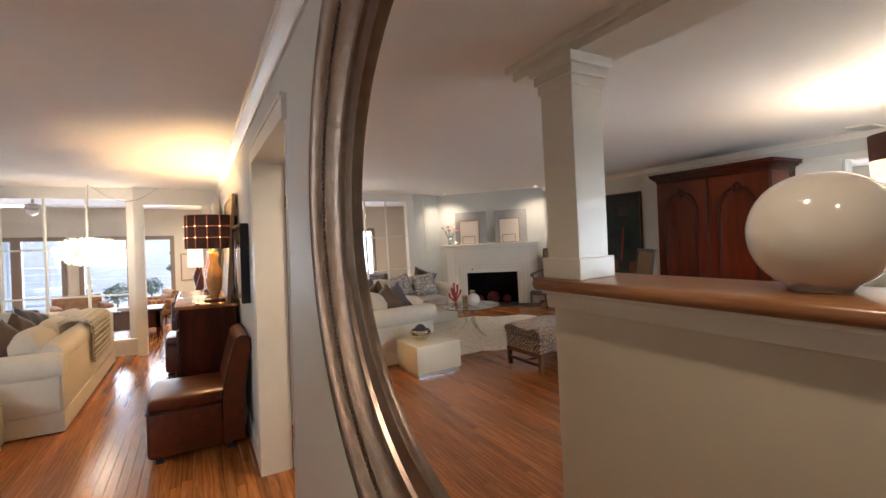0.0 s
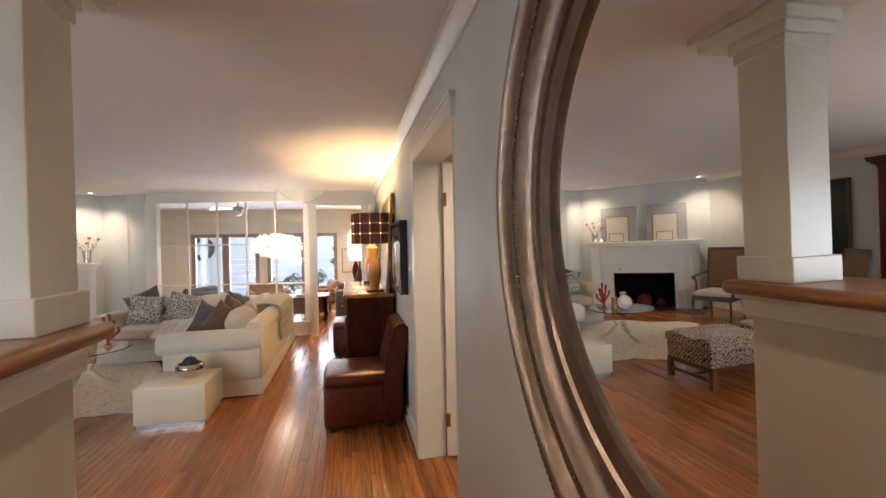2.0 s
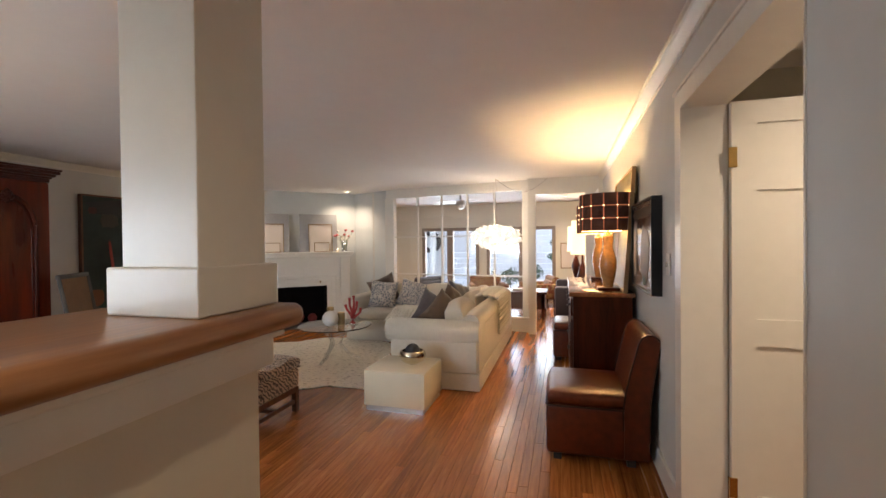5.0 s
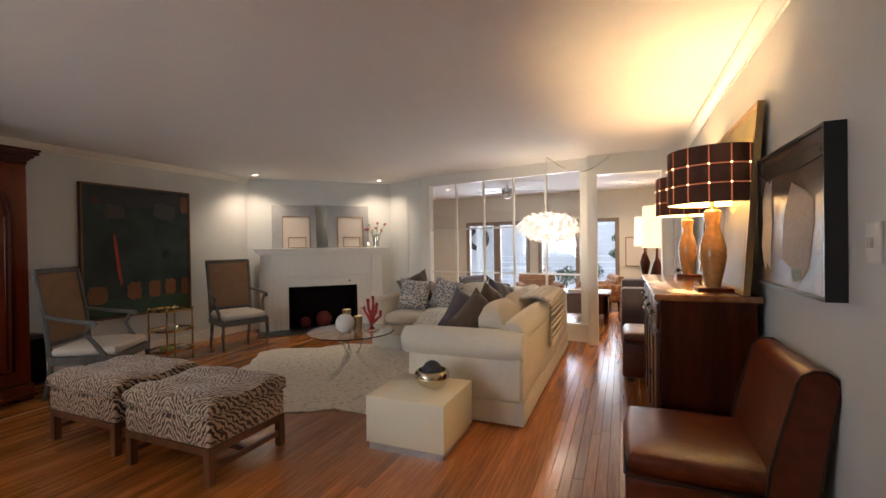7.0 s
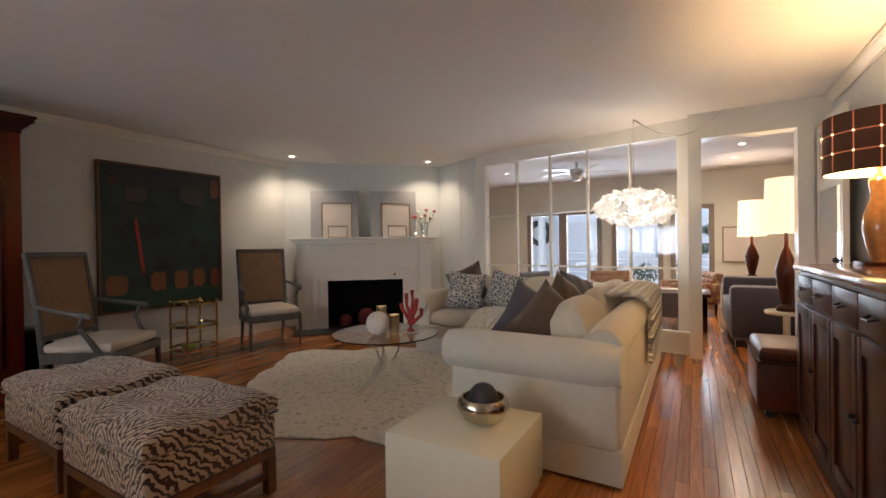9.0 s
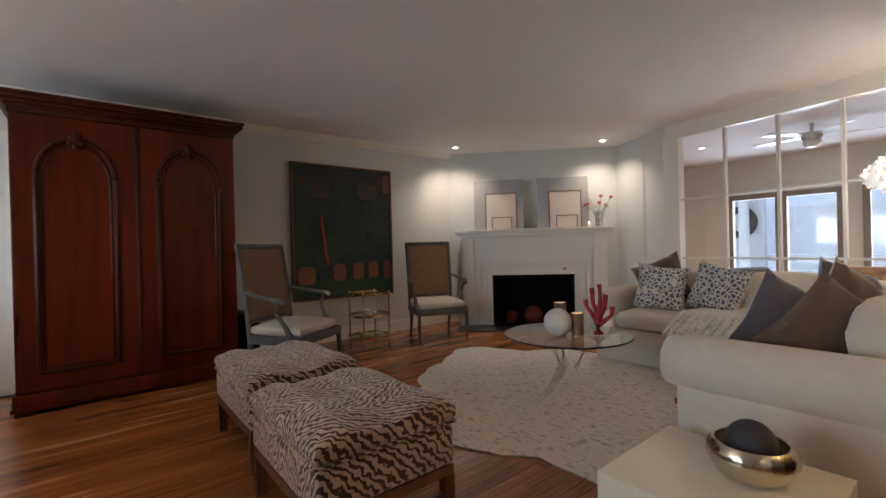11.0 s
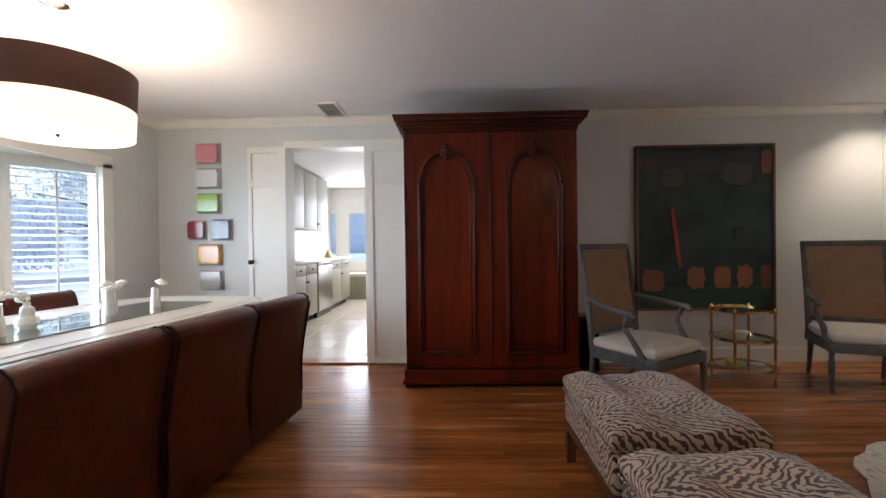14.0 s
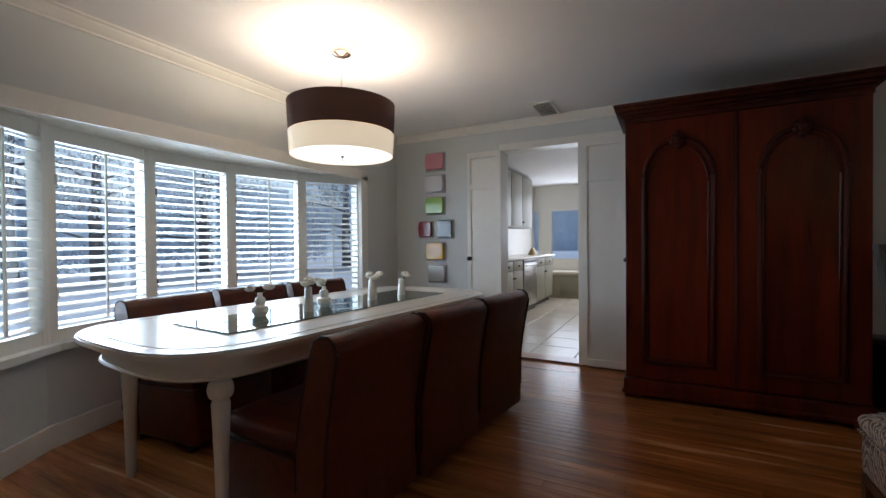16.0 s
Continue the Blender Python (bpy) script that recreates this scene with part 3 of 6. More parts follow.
S("threshold", bx(WX - 0.15, WX + 0.03, 1.273, 2.017, -0.01, 0.018), M_CAP, "light oak threshold at the kitchen doorway", "threshold")
part("hinge", bx(WX + 0.02, WX + 0.03, 1.25, 1.27, 1.77, 1.87), M_DARK, bpy.data.objects["kitchen_casing"], "dark door hinge")

# half wall, its oak cap, column and beam
S("half_wall", bx(-1.53, -1.27, -0.15, 1.71, 0, 1.17), M_CREAMWALL, "cream painted half wall between entry and dining room")
bm = bx(-1.56, -1.24, -0.148, 1.735, 1.095, 1.165, bevel=0.008)
box(bm, -1.58, -1.22, -0.146, 1.75, 1.165, 1.185, bevel=0.006)
S("half_wall_trim", bm, M_TRIM, "cream painted molding under the oak cap", "trim", smooth=True)
S("half_wall_cap", bx(-1.62, -1.18, -0.148, 1.785, 1.185, 1.243, bevel=0.027, seg=5), M_CAP, "varnished oak cap with rounded edge on the half wall", "ledge", smooth=True)
col = thing("column", "white painted square column on the half wall", "column", pose(-1.355, 1.625, 1.243), kind="structure")
part("shaft", bx(-0.1, 0.1, -0.1, 0.1, 0.085, 0.95, bevel=0.003), M_TRIM, col, smooth=False)
part("plinth", bx(-0.12, 0.12, -0.12, 0.12, 0, 0.10, bevel=0.004), M_TRIM, col, smooth=False)
bm = bx(-0.11, 0.11, -0.11, 0.11, 0.90, 0.945, bevel=0.004)
box(bm, -0.122, 0.122, -0.122, 0.122, 0.945, 0.99, bevel=0.004)
box(bm, -0.138, 0.138, -0.138, 0.138, 0.99, CEIL - 1.243 - 0.08, bevel=0.004)
part("capital", bm, M_TRIM, col, smooth=False)
bm = bx(-1.54, -1.26, -0.15, 1.93, CEIL - 0.08, CEIL)
box(bm, -1.57, -1.23, -0.15, 1.96, CEIL - 0.035, CEIL)
S("ceiling_beam", bm, M_TRIM, "white painted beam over the half wall", "beam")

# glazed partition
PA, PB = Vector((-1.06, 7.61)), Vector((-3.62, 8.061))
pd = (PB - PA)
PL = pd.length
pdir = pd.normalized()
part_m = Matrix.Translation((PA.x, PA.y, 0)) @ Matrix.Rotation(math.atan2(pdir.y, pdir.x), 4, "Z")
gw = thing("window_1", "white glazed partition of small panes facing the sunroom", "window", part_m, kind="structure")
part("sill_panel", box(bx(0, PL, -0.05, 0.05, 0, 0.2), -0.02, PL, -0.022 + 0.05, 0.085, 0.2, 0.235, bevel=0.005), M_TRIM, gw, smooth=False)
part("head_rail", bx(0.0, PL, -0.04, 0.04, 2.2, CEIL), M_TRIM, gw, smooth=False)
part("post", bx(-0.02, 0.10, -0.05, 0.05, 0.2, 2.2), M_TRIM, gw, smooth=False)
part("post", bx(PL - 0.16, PL + 0.02, -0.05, 0.05, 0.2, 2.2), M_TRIM, gw, smooth=False)
g0, g1 = 0.10, PL - 0.16
cw = (g1 - g0) / 5
for i in range(1, 5):
    part("mullion", bx(g0 + i * cw - 0.012, g0 + i * cw + 0.012, -0.02, 0.02, 0.235, 2.2), M_TRIM, gw, smooth=False)
for z in (0.86, 1.51):
    part("glazing_bar", bx(g0, g1, -0.014, 0.014, z - 0.011, z + 0.011), M_TRIM, gw, smooth=False)
for i in range(5):
    for z0, z1 in ((0.235, 0.849), (0.871, 1.499), (1.521, 2.2)):
        p = part("pane", bx(g0 + i * cw + 0.012, g0 + (i + 1) * cw - 0.012, -0.002, 0.002, z0, z1), M_PANE, gw, smooth=False)
        p.visible_shadow = False
S("wall_north", box(bx(-0.13, 0.0, 7.46, 7.6, 0, CEIL), -0.98, -0.13, 7.46, 7.6, 2.12, CEIL), M_TRIM, "white painted wall round the sunroom doorway")
bm = bx(-1.07, -0.96, 7.44, 7.62, 0, 2.114)
box(bm, -0.24, -0.126, 7.44, 7.62, 0, 2.114)
box(bm, -1.07, -0.126, 7.44, 7.62, 2.114, 2.2)
S("sunroom_casing", bm, M_TRIM, "white painted casing of the sunroom doorway", "trim")
S("wall_partition_head", bx(-1.07, -0.98, 7.46, 7.6, 2.2, CEIL), M_TRIM, "white painted wall above the sunroom doorway")

glazed = [(0.08, 0.66, 0.12, 0.80), (0.08, 0.66, 1.62, 2.0)]
gd = panel_door("door_4", "white sunroom door with a glass light, folded back along the wall", 0.74, 2.08, glazed + [(0.08, 0.66, 0.90, 1.52)], pose(-0.10, 7.42, 0.012, 0, 0, -90), 0.70, hinges=())
part("pane", bx(0.085, 0.655, -0.0125, -0.0065, 0.905, 1.515), M_MIRROR, gd, "reflective glass light", False)

# sunroom shell
SY = 11.3
wins = [(-3.99, -3.33), (-3.26, -2.60), (-2.33, -1.55), (-1.35, -0.77)]
wall_y("wall_sunroom_north", SY, SY + 0.12, -5.6, 2.1, "cream painted sunroom wall with tall windows", [(a, b, 0.12, 1.72) for a, b in wins], M_CREAMWALL)
S("wall_sunroom_west", bx(-5.7, -5.6, 8.0, SY, 0, CEIL), M_CREAMWALL, "cream painted sunroom side wall")
S("wall_sunroom_east", bx(2.0, 2.1, 7.6, SY, 0, CEIL), M_CREAMWALL, "cream painted sunroom side wall")
S("wall_sunroom_south", bx(0.152, 2.0, 7.48, 7.6, 0, CEIL), M_CREAMWALL, "cream painted sunroom wall")
S("wall_sunroom_corner", strip(B(), (-5.6, 8.35), (-4.3, 8.6), 0.1, 0, CEIL), M_CREAMWALL, "cream painted sunroom wall behind the chimney")
S("wall_brick_pier", bx(-3.98, -3.66, 8.2, 8.5, 0, CEIL), M_BRICK, "white painted brick pier behind the partition")
for k, (a, b) in enumerate(wins):
    w = thing("window_%d" % (k + 2), "tall brown-framed sunroom window onto the patio", "window", kind="structure")
    for x in (a, b):
        part("stile", bx(x - 0.04, x + 0.04, SY - 0.03, SY + 0.1, 0.12, 1.72), M_SASH, w, smooth=False)
    part("head", bx(a - 0.04, b + 0.04, SY - 0.035, SY + 0.09, 1.70, 1.78), M_SASH, w, smooth=False)
    part("window_sill", bx(a - 0.05, b + 0.05, SY - 0.06, SY + 0.09, 0.08, 0.13), M_TRIM, w, smooth=False)
    p = part("pane", bx(a + 0.04, b - 0.04, SY + 0.03, SY + 0.034, 0.13, 1.70), M_PANE, w, smooth=False)
    p.visible_shadow = False

# bow window with louvred shutters
slat_cache = {}
for k, (a, b) in enumerate(zip(BOW, BOW[1:])):
    a, b = Vector(a), Vector(b)
    d = b - a
    L = d.length
    w = thing("window_%d" % (k + 6), "white bow window panel with open louvred shutter", "window", Matrix.Translation((a.x, a.y, 0)) @ Matrix.Rotation(math.atan2(d.y, d.x), 4, "Z"), kind="structure")
    z0, z1 = 0.60, 1.835
    f = 0.045
    part("frame", box(bx(0, f, -0.03, 0.05, z0, z1), L - f, L, -0.03, 0.05, z0, z1), M_TRIM, w, smooth=False)
    part("rail", bx(f, L - f, -0.02, 0.02, z0, z0 + 0.075), M_TRIM, w, smooth=False)
    part("rail", bx(f, L - f, -0.02, 0.02, z1 - 0.085, z1), M_TRIM, w, smooth=False)
    key = round(L, 2)
    if key not in slat_cache:
        bm = B()
        pr = [(-0.032, 0), (-0.02, 0.004), (0, 0.006), (0.02, 0.004), (0.032, 0), (0.02, -0.004), (0, -0.006), (-0.02, -0.004)]
        r0 = [bm.verts.new((f + 0.003, y, z)) for y, z in pr]
        r1 = [bm.verts.new((L - f - 0.003, y, z)) for y, z in pr]
        for i in range(8):
            bm.faces.new((r0[i], r0[(i + 1) % 8], r1[(i + 1) % 8], r1[i]))
        bmesh.ops.recalc_face_normals(bm, faces=bm.faces)
        ob = part("slat", bm, M_TRIM, w)
        slat_cache[key] = ob.data
    else:
        ob = new("slat", slat_cache[key])
        ob.parent = w
    count = 20
    for i in range(count):
        if i:
            ob = new("slat", slat_cache[key])
            ob.parent = w
        ob.matrix_basis = pose(0, 0.0, z0 + 0.1 + i * (z1 - z0 - 0.205) / (count - 1), 14)
    part("tilt_rod", bx(L / 2 - 0.006, L / 2 + 0.006, -0.045, -0.034, z0 + 0.1, z1 - 0.1), M_TRIM, w, smooth=False)
    part("hinge", bx(f - 0.006, f + 0.006, -0.036, -0.028, 1.5, 1.56), M_CHROME, w, smooth=False)
    part("hinge", bx(f - 0.006, f + 0.006, -0.036, -0.028, 0.85, 0.91), M_CHROME, w, smooth=False)
    p = part("pane", bx(f, L - f, 0.1, 0.104, z0, z1), M_PANE, w, smooth=False)
    p.visible_shadow = False
bm = B()
for x in (-2.55, -5.45):
    box(bm, x - 0.05, x + 0.05, -0.02, 0.022, 0.56, 1.83)
box(bm, -5.5, -2.5, 0.0, 0.022, 1.80, 1.90)
S("bow_casing", bm, M_TRIM, "white painted casing of the bow window opening", "trim")

# kitchen shell
KX = -11.5
S("kitchen_ceiling", bx(KX - 0.2, WX - 0.15, -0.2, 4.2, CEIL + 0.04, CEIL + 0.15), M_CEIL, "white kitchen ceiling", "ceiling")
S("kitchen_floor", bx(KX - 0.2, WX - 0.151, -0.2, 4.2, -0.14, -0.006), M_GROUT, "grouted bed of the kitchen tiles", "floor")
S("wall_kitchen_south", bx(KX, WX - 0.15, 0.0, 0.1, 0, CEIL + 0.04), M_TRIM, "white kitchen wall behind the cabinets")
S("wall_kitchen_north", bx(KX, WX - 0.15, 4.1, 4.2, 0, CEIL + 0.04), M_TRIM, "white kitchen wall")
bm = bx(KX - 0.1, KX, 0.0, 4.2, 0, 0.8)
box(bm, KX - 0.1, KX, 0.0, 4.2, 1.85, CEIL + 0.04)
for a, b in ((0.0, 0.05), (0.25, 0.45), (1.6, 1.9), (3.2, 4.2)):
    box(bm, KX - 0.1, KX, a, b, 0.8, 1.85)
S("wall_kitchen_west", bm, M_TRIM, "white kitchen wall with windows over the window seat")


# ---- entry ----
mir = thing("round_mirror", "large round mirror in an aged silver-leaf frame on the wall", "mirror", pose(-0.018, 0.585, 1.52, 0, -91))
part("glass", lathe(B(), [(0, 0.020), (0.50, 0.020), (0.50, 0.010), (0, 0.010)], 96), M_MIRROR, mir, "clear mirror glass")
prof = [(0.405, 0.020), (0.409, 0.032), (0.445, 0.036), (0.449, 0.044), (0.458, 0.046), (0.462, 0.038), (0.472, 0.028), (0.49, 0.024), (0.51, 0.030), (0.528, 0.046), (0.536, 0.056), (0.556, 0.058), (0.562, 0.048), (0.570, 0.060), (0.580, 0.074), (0.596, 0.080), (0.608, 0.072), (0.613, 0.056), (0.625, 0.040), (0.640, 0.034), (0.654, 0.040), (0.662, 0.05), (0.668, 0.046), (0.668, 0.0), (0.405, 0.0)]
part("frame", lathe(B(), [(pr_r + 0.045, pr_z) for pr_r, pr_z in prof], 128, close=True), M_PEWTER, mir)
bm = B()
for i in range(310):
    t = 2 * math.pi * i / 310
    ball(bm, (0.709 * math.cos(t), 0.709 * math.sin(t), 0.046), 0.0088, seg=8)
tagged(part("bead_rim", bm, M_PEWTER, mir), kind="stuff")
bm = B()
for i in range(320):
    t = 2 * math.pi * i / 320
    ball(bm, (0.591 * math.cos(t), 0.591 * math.sin(t), 0.057), 0.006, seg=6)
tagged(part("bead_inner", bm, M_PEWTER, mir), kind="stuff")
v = thing("ceramic_vase", "large glossy white egg-shaped ceramic vase on the oak ledge", "vase", pose(-1.45, 0.71, 1.243))
pr = [(0, 0), (0.08, 0)] + [(0.195 * math.sin(a) ** 0.9, 0.188 - 0.188 * math.cos(a)) for a in [0.5 + 0.1 * i for i in range(25)]] + [(0.04, 0.373), (0.025, 0.366), (0, 0.364)]
part("body", lathe(B(), pr, 48), M_CERAMIC, v)


def downlight(x, y, z=CEIL):
    """A small round trim ring with a glowing lens, flush with the ceiling."""
    t = thing("recessed_downlight", "small lit recessed ceiling downlight", "downlight", pose(x, y, z - 0.012), "recessed downlights")
    part("ring", lathe(B(), [(0.035, 0.012), (0.037, 0), (0.055, 0), (0.058, 0.011), (0.035, 0.012)], 24), M_TRIM, t)
    part("lens", lathe(B(), [(0, 0.006), (0.034, 0.006), (0.034, 0.011), (0, 0.011)], 20), M_BULB, t)


for x, y in ((-5.67, 6.61), (-4.36, 7.95), (-0.75, -0.1), (-0.75, 0.75), (-0.5, 9.2), (-0.5, 10.2), (-3.8, 9.6)):
    downlight(x, y)
for x, y in ((-8.6, 1.9), (-10.2, 1.5)):
    downlight(x, y, CEIL + 0.04)
vent = thing("ceiling_vent", "white slatted air vent in the ceiling", "vent", pose(-5.82, 1.78, CEIL - 0.014))
part("frame", box(box(box(bx(-0.2, 0.2, -0.1, -0.075, 0, 0.014), -0.2, 0.2, 0.075, 0.1, 0, 0.014), -0.2, -0.175, -0.075, 0.075, 0, 0.014), 0.175, 0.2, -0.075, 0.075, 0, 0.014), M_TRIM, vent, smooth=False)
# Black sheet stands in for the shade inside the duct.
part("duct_shade", bx(-0.175, 0.175, -0.075, 0.075, 0.010, 0.013), M_DARK, vent, smooth=False)
for i in range(7):
    o = part("slat", bx(-0.001, 0.001, -0.075, 0.075, -0.012, 0.012), M_TRIM, vent, smooth=False)
    o.matrix_basis = pose(-0.15 + i * 0.05, 0, 0.0, 0, -50, 0)
sw = thing("light_switch", "white light switch plate on the wall", "light switch", pose(-0.001, 3.42, 1.2))
part("plate", bx(-0.008, 0, -0.04, 0.04, 0, 0.12, bevel=0.003), M_TRIM, sw)
part("toggle", bx(-0.018, -0.008, -0.008, 0.008, 0.045, 0.075, bevel=0.002), M_CERAMIC, sw)


# ---- leather chairs ----
def leather_chair(name, label, at, group):
    """Armless chair upholstered to the floor, faces local -y; its base centred on the origin."""
    c = thing(name, label, "chair", at, group)
    W, D = 0.58, 0.64
    bm = bx(-W / 2, W / 2, -D / 2, D / 2 - 0.10, 0.035, 0.36, bevel=0.03, seg=3)
    for vv in bm.verts:
        vv.co.x *= 0.96 + 0.1 * (vv.co.z / 0.36) * 0.4
    part("base", bm, M_LEATHER, c)
    bm = B()
    cushion(bm, W + 0.01, D - 0.08, 0.12, Matrix.Translation((0, -0.045, 0.395)), 0.25)
    part("seat", bm, M_LEATHER, c)
    bm = B()
    n = 12
    rows = []
    for i in range(n + 1):
        t = i / n
        z = 0.05 + 0.71 * t
        lean = 0.14 * max(0, t - 0.45) ** 1.3
        yb = D / 2 - 0.03 + lean
        th = 0.15 if t < 0.45 else 0.15 - 0.05 * (t - 0.45)
        rows.append((z, yb, th))
    pts = [(yb, z) for z, yb, th in rows]
    topc = rows[-1]
    arc = [(topc[1] - topc[2] / 2 + topc[2] / 2 * math.cos(a), topc[0] + topc[2] / 2 * math.sin(a)) for a in [0.3 * k for k in range(1, 11)]]
    pts += arc + [(yb - th, z) for z, yb, th in reversed(rows)]
    k = len(pts)
    xs = [-W / 2, -W / 2 + 0.02, -W / 4, 0, W / 4, W / 2 - 0.02, W / 2]
    cy, cz = sum(p[0] for p in pts) / k, sum(p[1] for p in pts) / k
    rings = []
    for x in xs:
        s = 0.93 if abs(x) > W / 2 - 0.01 else 1.0
        rings.append([bm.verts.new((x, cy + (p[0] - cy) * s, cz + (p[1] - cz) * (0.99 if s < 1 else 1))) for p in pts])
    for a, b in zip(rings, rings[1:]):
        for i in range(k):
            bm.faces.new((a[i], a[(i + 1) % k], b[(i + 1) % k], b[i]))
    bm.faces.new(rings[0])
    bm.faces.new(rings[-1][::-1])
    bmesh.ops.recalc_face_normals(bm, faces=bm.faces)
    part("backrest", bm, M_LEATHER, c)
    for s in (-1, 1):
        part("piping", tube(B(), [(s * (W / 2 - 0.004), p[0], p[1]) for p in pts[2:-2:2]], 0.006, 6), M_PIPING, c, "dark leather piping")
        part("piping", tube(B(), [(s * (W / 2 + 0.001), -D / 2 + 0.01 + 0.05 * q, 0.352) for q in range(10)], 0.006, 6), M_PIPING, c, "dark leather piping")
    part("piping", tube(B(), [(-W / 2 + 0.02, -D / 2 - 0.001, 0.352), (W / 2 - 0.02, -D / 2 - 0.001, 0.352)], 0.006, 6), M_PIPING, c, "dark leather piping")
    for sx in (-1, 1):
        for sy in (-1, 1):
            part("foot", bx(sx * 0.24 - 0.025, sx * 0.24 + 0.025, sy * 0.22 - 0.055, sy * 0.22 - 0.005, 0, 0.036), M_DARK, c, "black wooden foot", False)
    return c


slip = leather_chair("slipper_chair", "brown leather armless chair against the wall beside the dresser", pose(-0.35, 3.93, 0, 0, 0, -90), "brown leather chairs")
copy_thing(slip, pose(-0.36, 6.33, 0, 0, 0, -90))
ch = leather_chair("dining_chair", "brown leather upholstered dining chair at the ivory table", pose(-3.37, 1.40, 0, 0, 0, -3), "dining chairs")
for x, y, r in ((-3.97, 1.46, -5), (-4.57, 1.52, -7), (-3.62, 0.13, 184), (-4.24, 0.09, 175), (-4.86, 0.17, 172)):
    copy_thing(ch, pose(x, y, 0, 0, 0, r))

# ---- dresser wall ----
dr = thing("dresser", "polished dark walnut dresser against the wall under two lamps", "dresser", pose(-0.27, 5.15, 0))
part("body", bx(-0.215, 0.225, -0.74, 0.74, 0.08, 0.955, bevel=0.004), M_DRESSER, dr, smooth=False)
part("top", bx(-0.245, 0.245, -0.77, 0.77, 0.955, 0.99, bevel=0.008), M_DRTOP, dr)
part("plinth", bx(-0.225, 0.225, -0.755, 0.755, 0, 0.08, bevel=0.006), M_DRESSER, dr)
for i in range(4):
    y0 = -0.71 + i * 0.357
    d = part("drawer", bx(-0.232, -0.216, y0, y0 + 0.345, 0.79, 0.93, bevel=0.005), M_DRESSER, dr)
    part("handle", tube(B(), [(-0.232, y0 + 0.13, 0.865), (-0.256, y0 + 0.14, 0.855), (-0.256, y0 + 0.205, 0.855), (-0.232, y0 + 0.215, 0.865)], 0.005, 6), M_DARK, d, "dark iron pull")
    d = part("cabinet_door", bx(-0.228, -0.216, y0, y0 + 0.345, 0.10, 0.77, bevel=0.003), M_DRESSER, dr)
    bm = bx(-0.236, -0.228, y0, y0 + 0.05, 0.10, 0.77, bevel=0.002)
    box(bm, -0.236, -0.228, y0 + 0.295, y0 + 0.345, 0.10, 0.77, bevel=0.002)
    box(bm, -0.236, -0.228, y0 + 0.05, y0 + 0.295, 0.10, 0.16, bevel=0.002)
    box(bm, -0.236, -0.228, y0 + 0.05, y0 + 0.295, 0.71, 0.77, bevel=0.002)
    part("door_frame", bm, M_DRESSER, d)
    part("knob", ball(B(), (-0.246, y0 + (0.32 if i % 2 == 0 else 0.025), 0.46), 0.011, seg=10), M_DARK, d)


def table_lamp(x, y):
    t = thing("table_lamp", "amber glass lamp with brown plaid drum shade on the dresser", "table lamp", pose(x, y, 0.99), "amber table lamps")
    part("base", bx(-0.085, 0.085, -0.085, 0.085, 0, 0.022, bevel=0.003), M_DRESSER, t)
    pr = [(0, 0.022), (0.036, 0.022), (0.04, 0.05), (0.057, 0.12), (0.068, 0.19), (0.065, 0.25), (0.049, 0.31), (0.035, 0.355), (0.036, 0.39), (0.043, 0.42), (0.044, 0.445), (0.03, 0.46), (0, 0.462)]
    part("body", lathe(B(), pr, 32), M_AMBER, t)
    part("neck", lathe(B(), [(0, 0.458), (0.018, 0.458), (0.018, 0.475), (0.01, 0.48), (0.01, 0.56), (0, 0.56)], 16), M_BRASS, t)
    part("bulb", ball(B(), (0, 0, 0.60), 0.028, (1, 1, 1.2), 16), M_BULB, t)
    sh = part("shade", lathe(B(), [(0.222, 0.485), (0.226, 0.485), (0.222, 0.785), (0.218, 0.785)], 48, close=True), M_SHADE_D, t, "brown plaid drum shade")
    part("lining", lathe(B(), [(0.2175, 0.487), (0.2195, 0.487), (0.2155, 0.783), (0.2135, 0.783)], 48, close=True), M_LITIN, sh)
    for z in (0.585, 0.685):
        r = 0.226 - 0.004 * (z - 0.485) / 0.3 + 0.0005
        part("stitch", lathe(B(), [(r, z - 0.003), (r + 0.001, z - 0.003), (r + 0.001, z + 0.003), (r, z + 0.003)], 48, close=True), M_STITCH, sh)
    for i in range(14):
        a = 2 * math.pi * i / 14
        o = part("stitch", bx(0.2245, 0.2265, -0.003, 0.003, 0.487, 0.783), M_STITCH, sh, smooth=False)
        o.matrix_basis = pose(0, 0, 0, 0, 0, math.degrees(a))
        for z in (0.585, 0.685):
            o = part("stud", ball(B(), (0.2268, 0, z), 0.006, seg=8), M_STUD, sh)
            o.matrix_basis = pose(0, 0, 0, 0, 0, math.degrees(a))
    part("harp", tube(B(), [(0, -0.21, 0.50), (0, 0, 0.505), (0, 0.21, 0.50)], 0.003, 6), M_BRASS, t)


table_lamp(-0.2, 4.63)
table_lamp(-0.19, 5.72)


def canvas(name, label, w, h, at, frame_mat, art, t=0.04, rim=0.02, cat="painting"):
    """A framed picture in the xz plane, its face towards -y, foot at the origin."""
    c = thing(name, label, cat, at)
    bm = bx(-w / 2, -w / 2 + rim, -t, 0, 0, h)
    box(bm, w / 2 - rim, w / 2, -t, 0, 0, h)
    box(bm, -w / 2 + rim, w / 2 - rim, -t, 0, 0, rim)
    box(bm, -w / 2 + rim, w / 2 - rim, -t, 0, h - rim, h)
    part("frame", bm, frame_mat, c, smooth=False)
    part("canvas", bx(-w / 2 + rim, w / 2 - rim, -t + 0.012, -0.004, rim, h - rim), art, c, smooth=False)
    return c


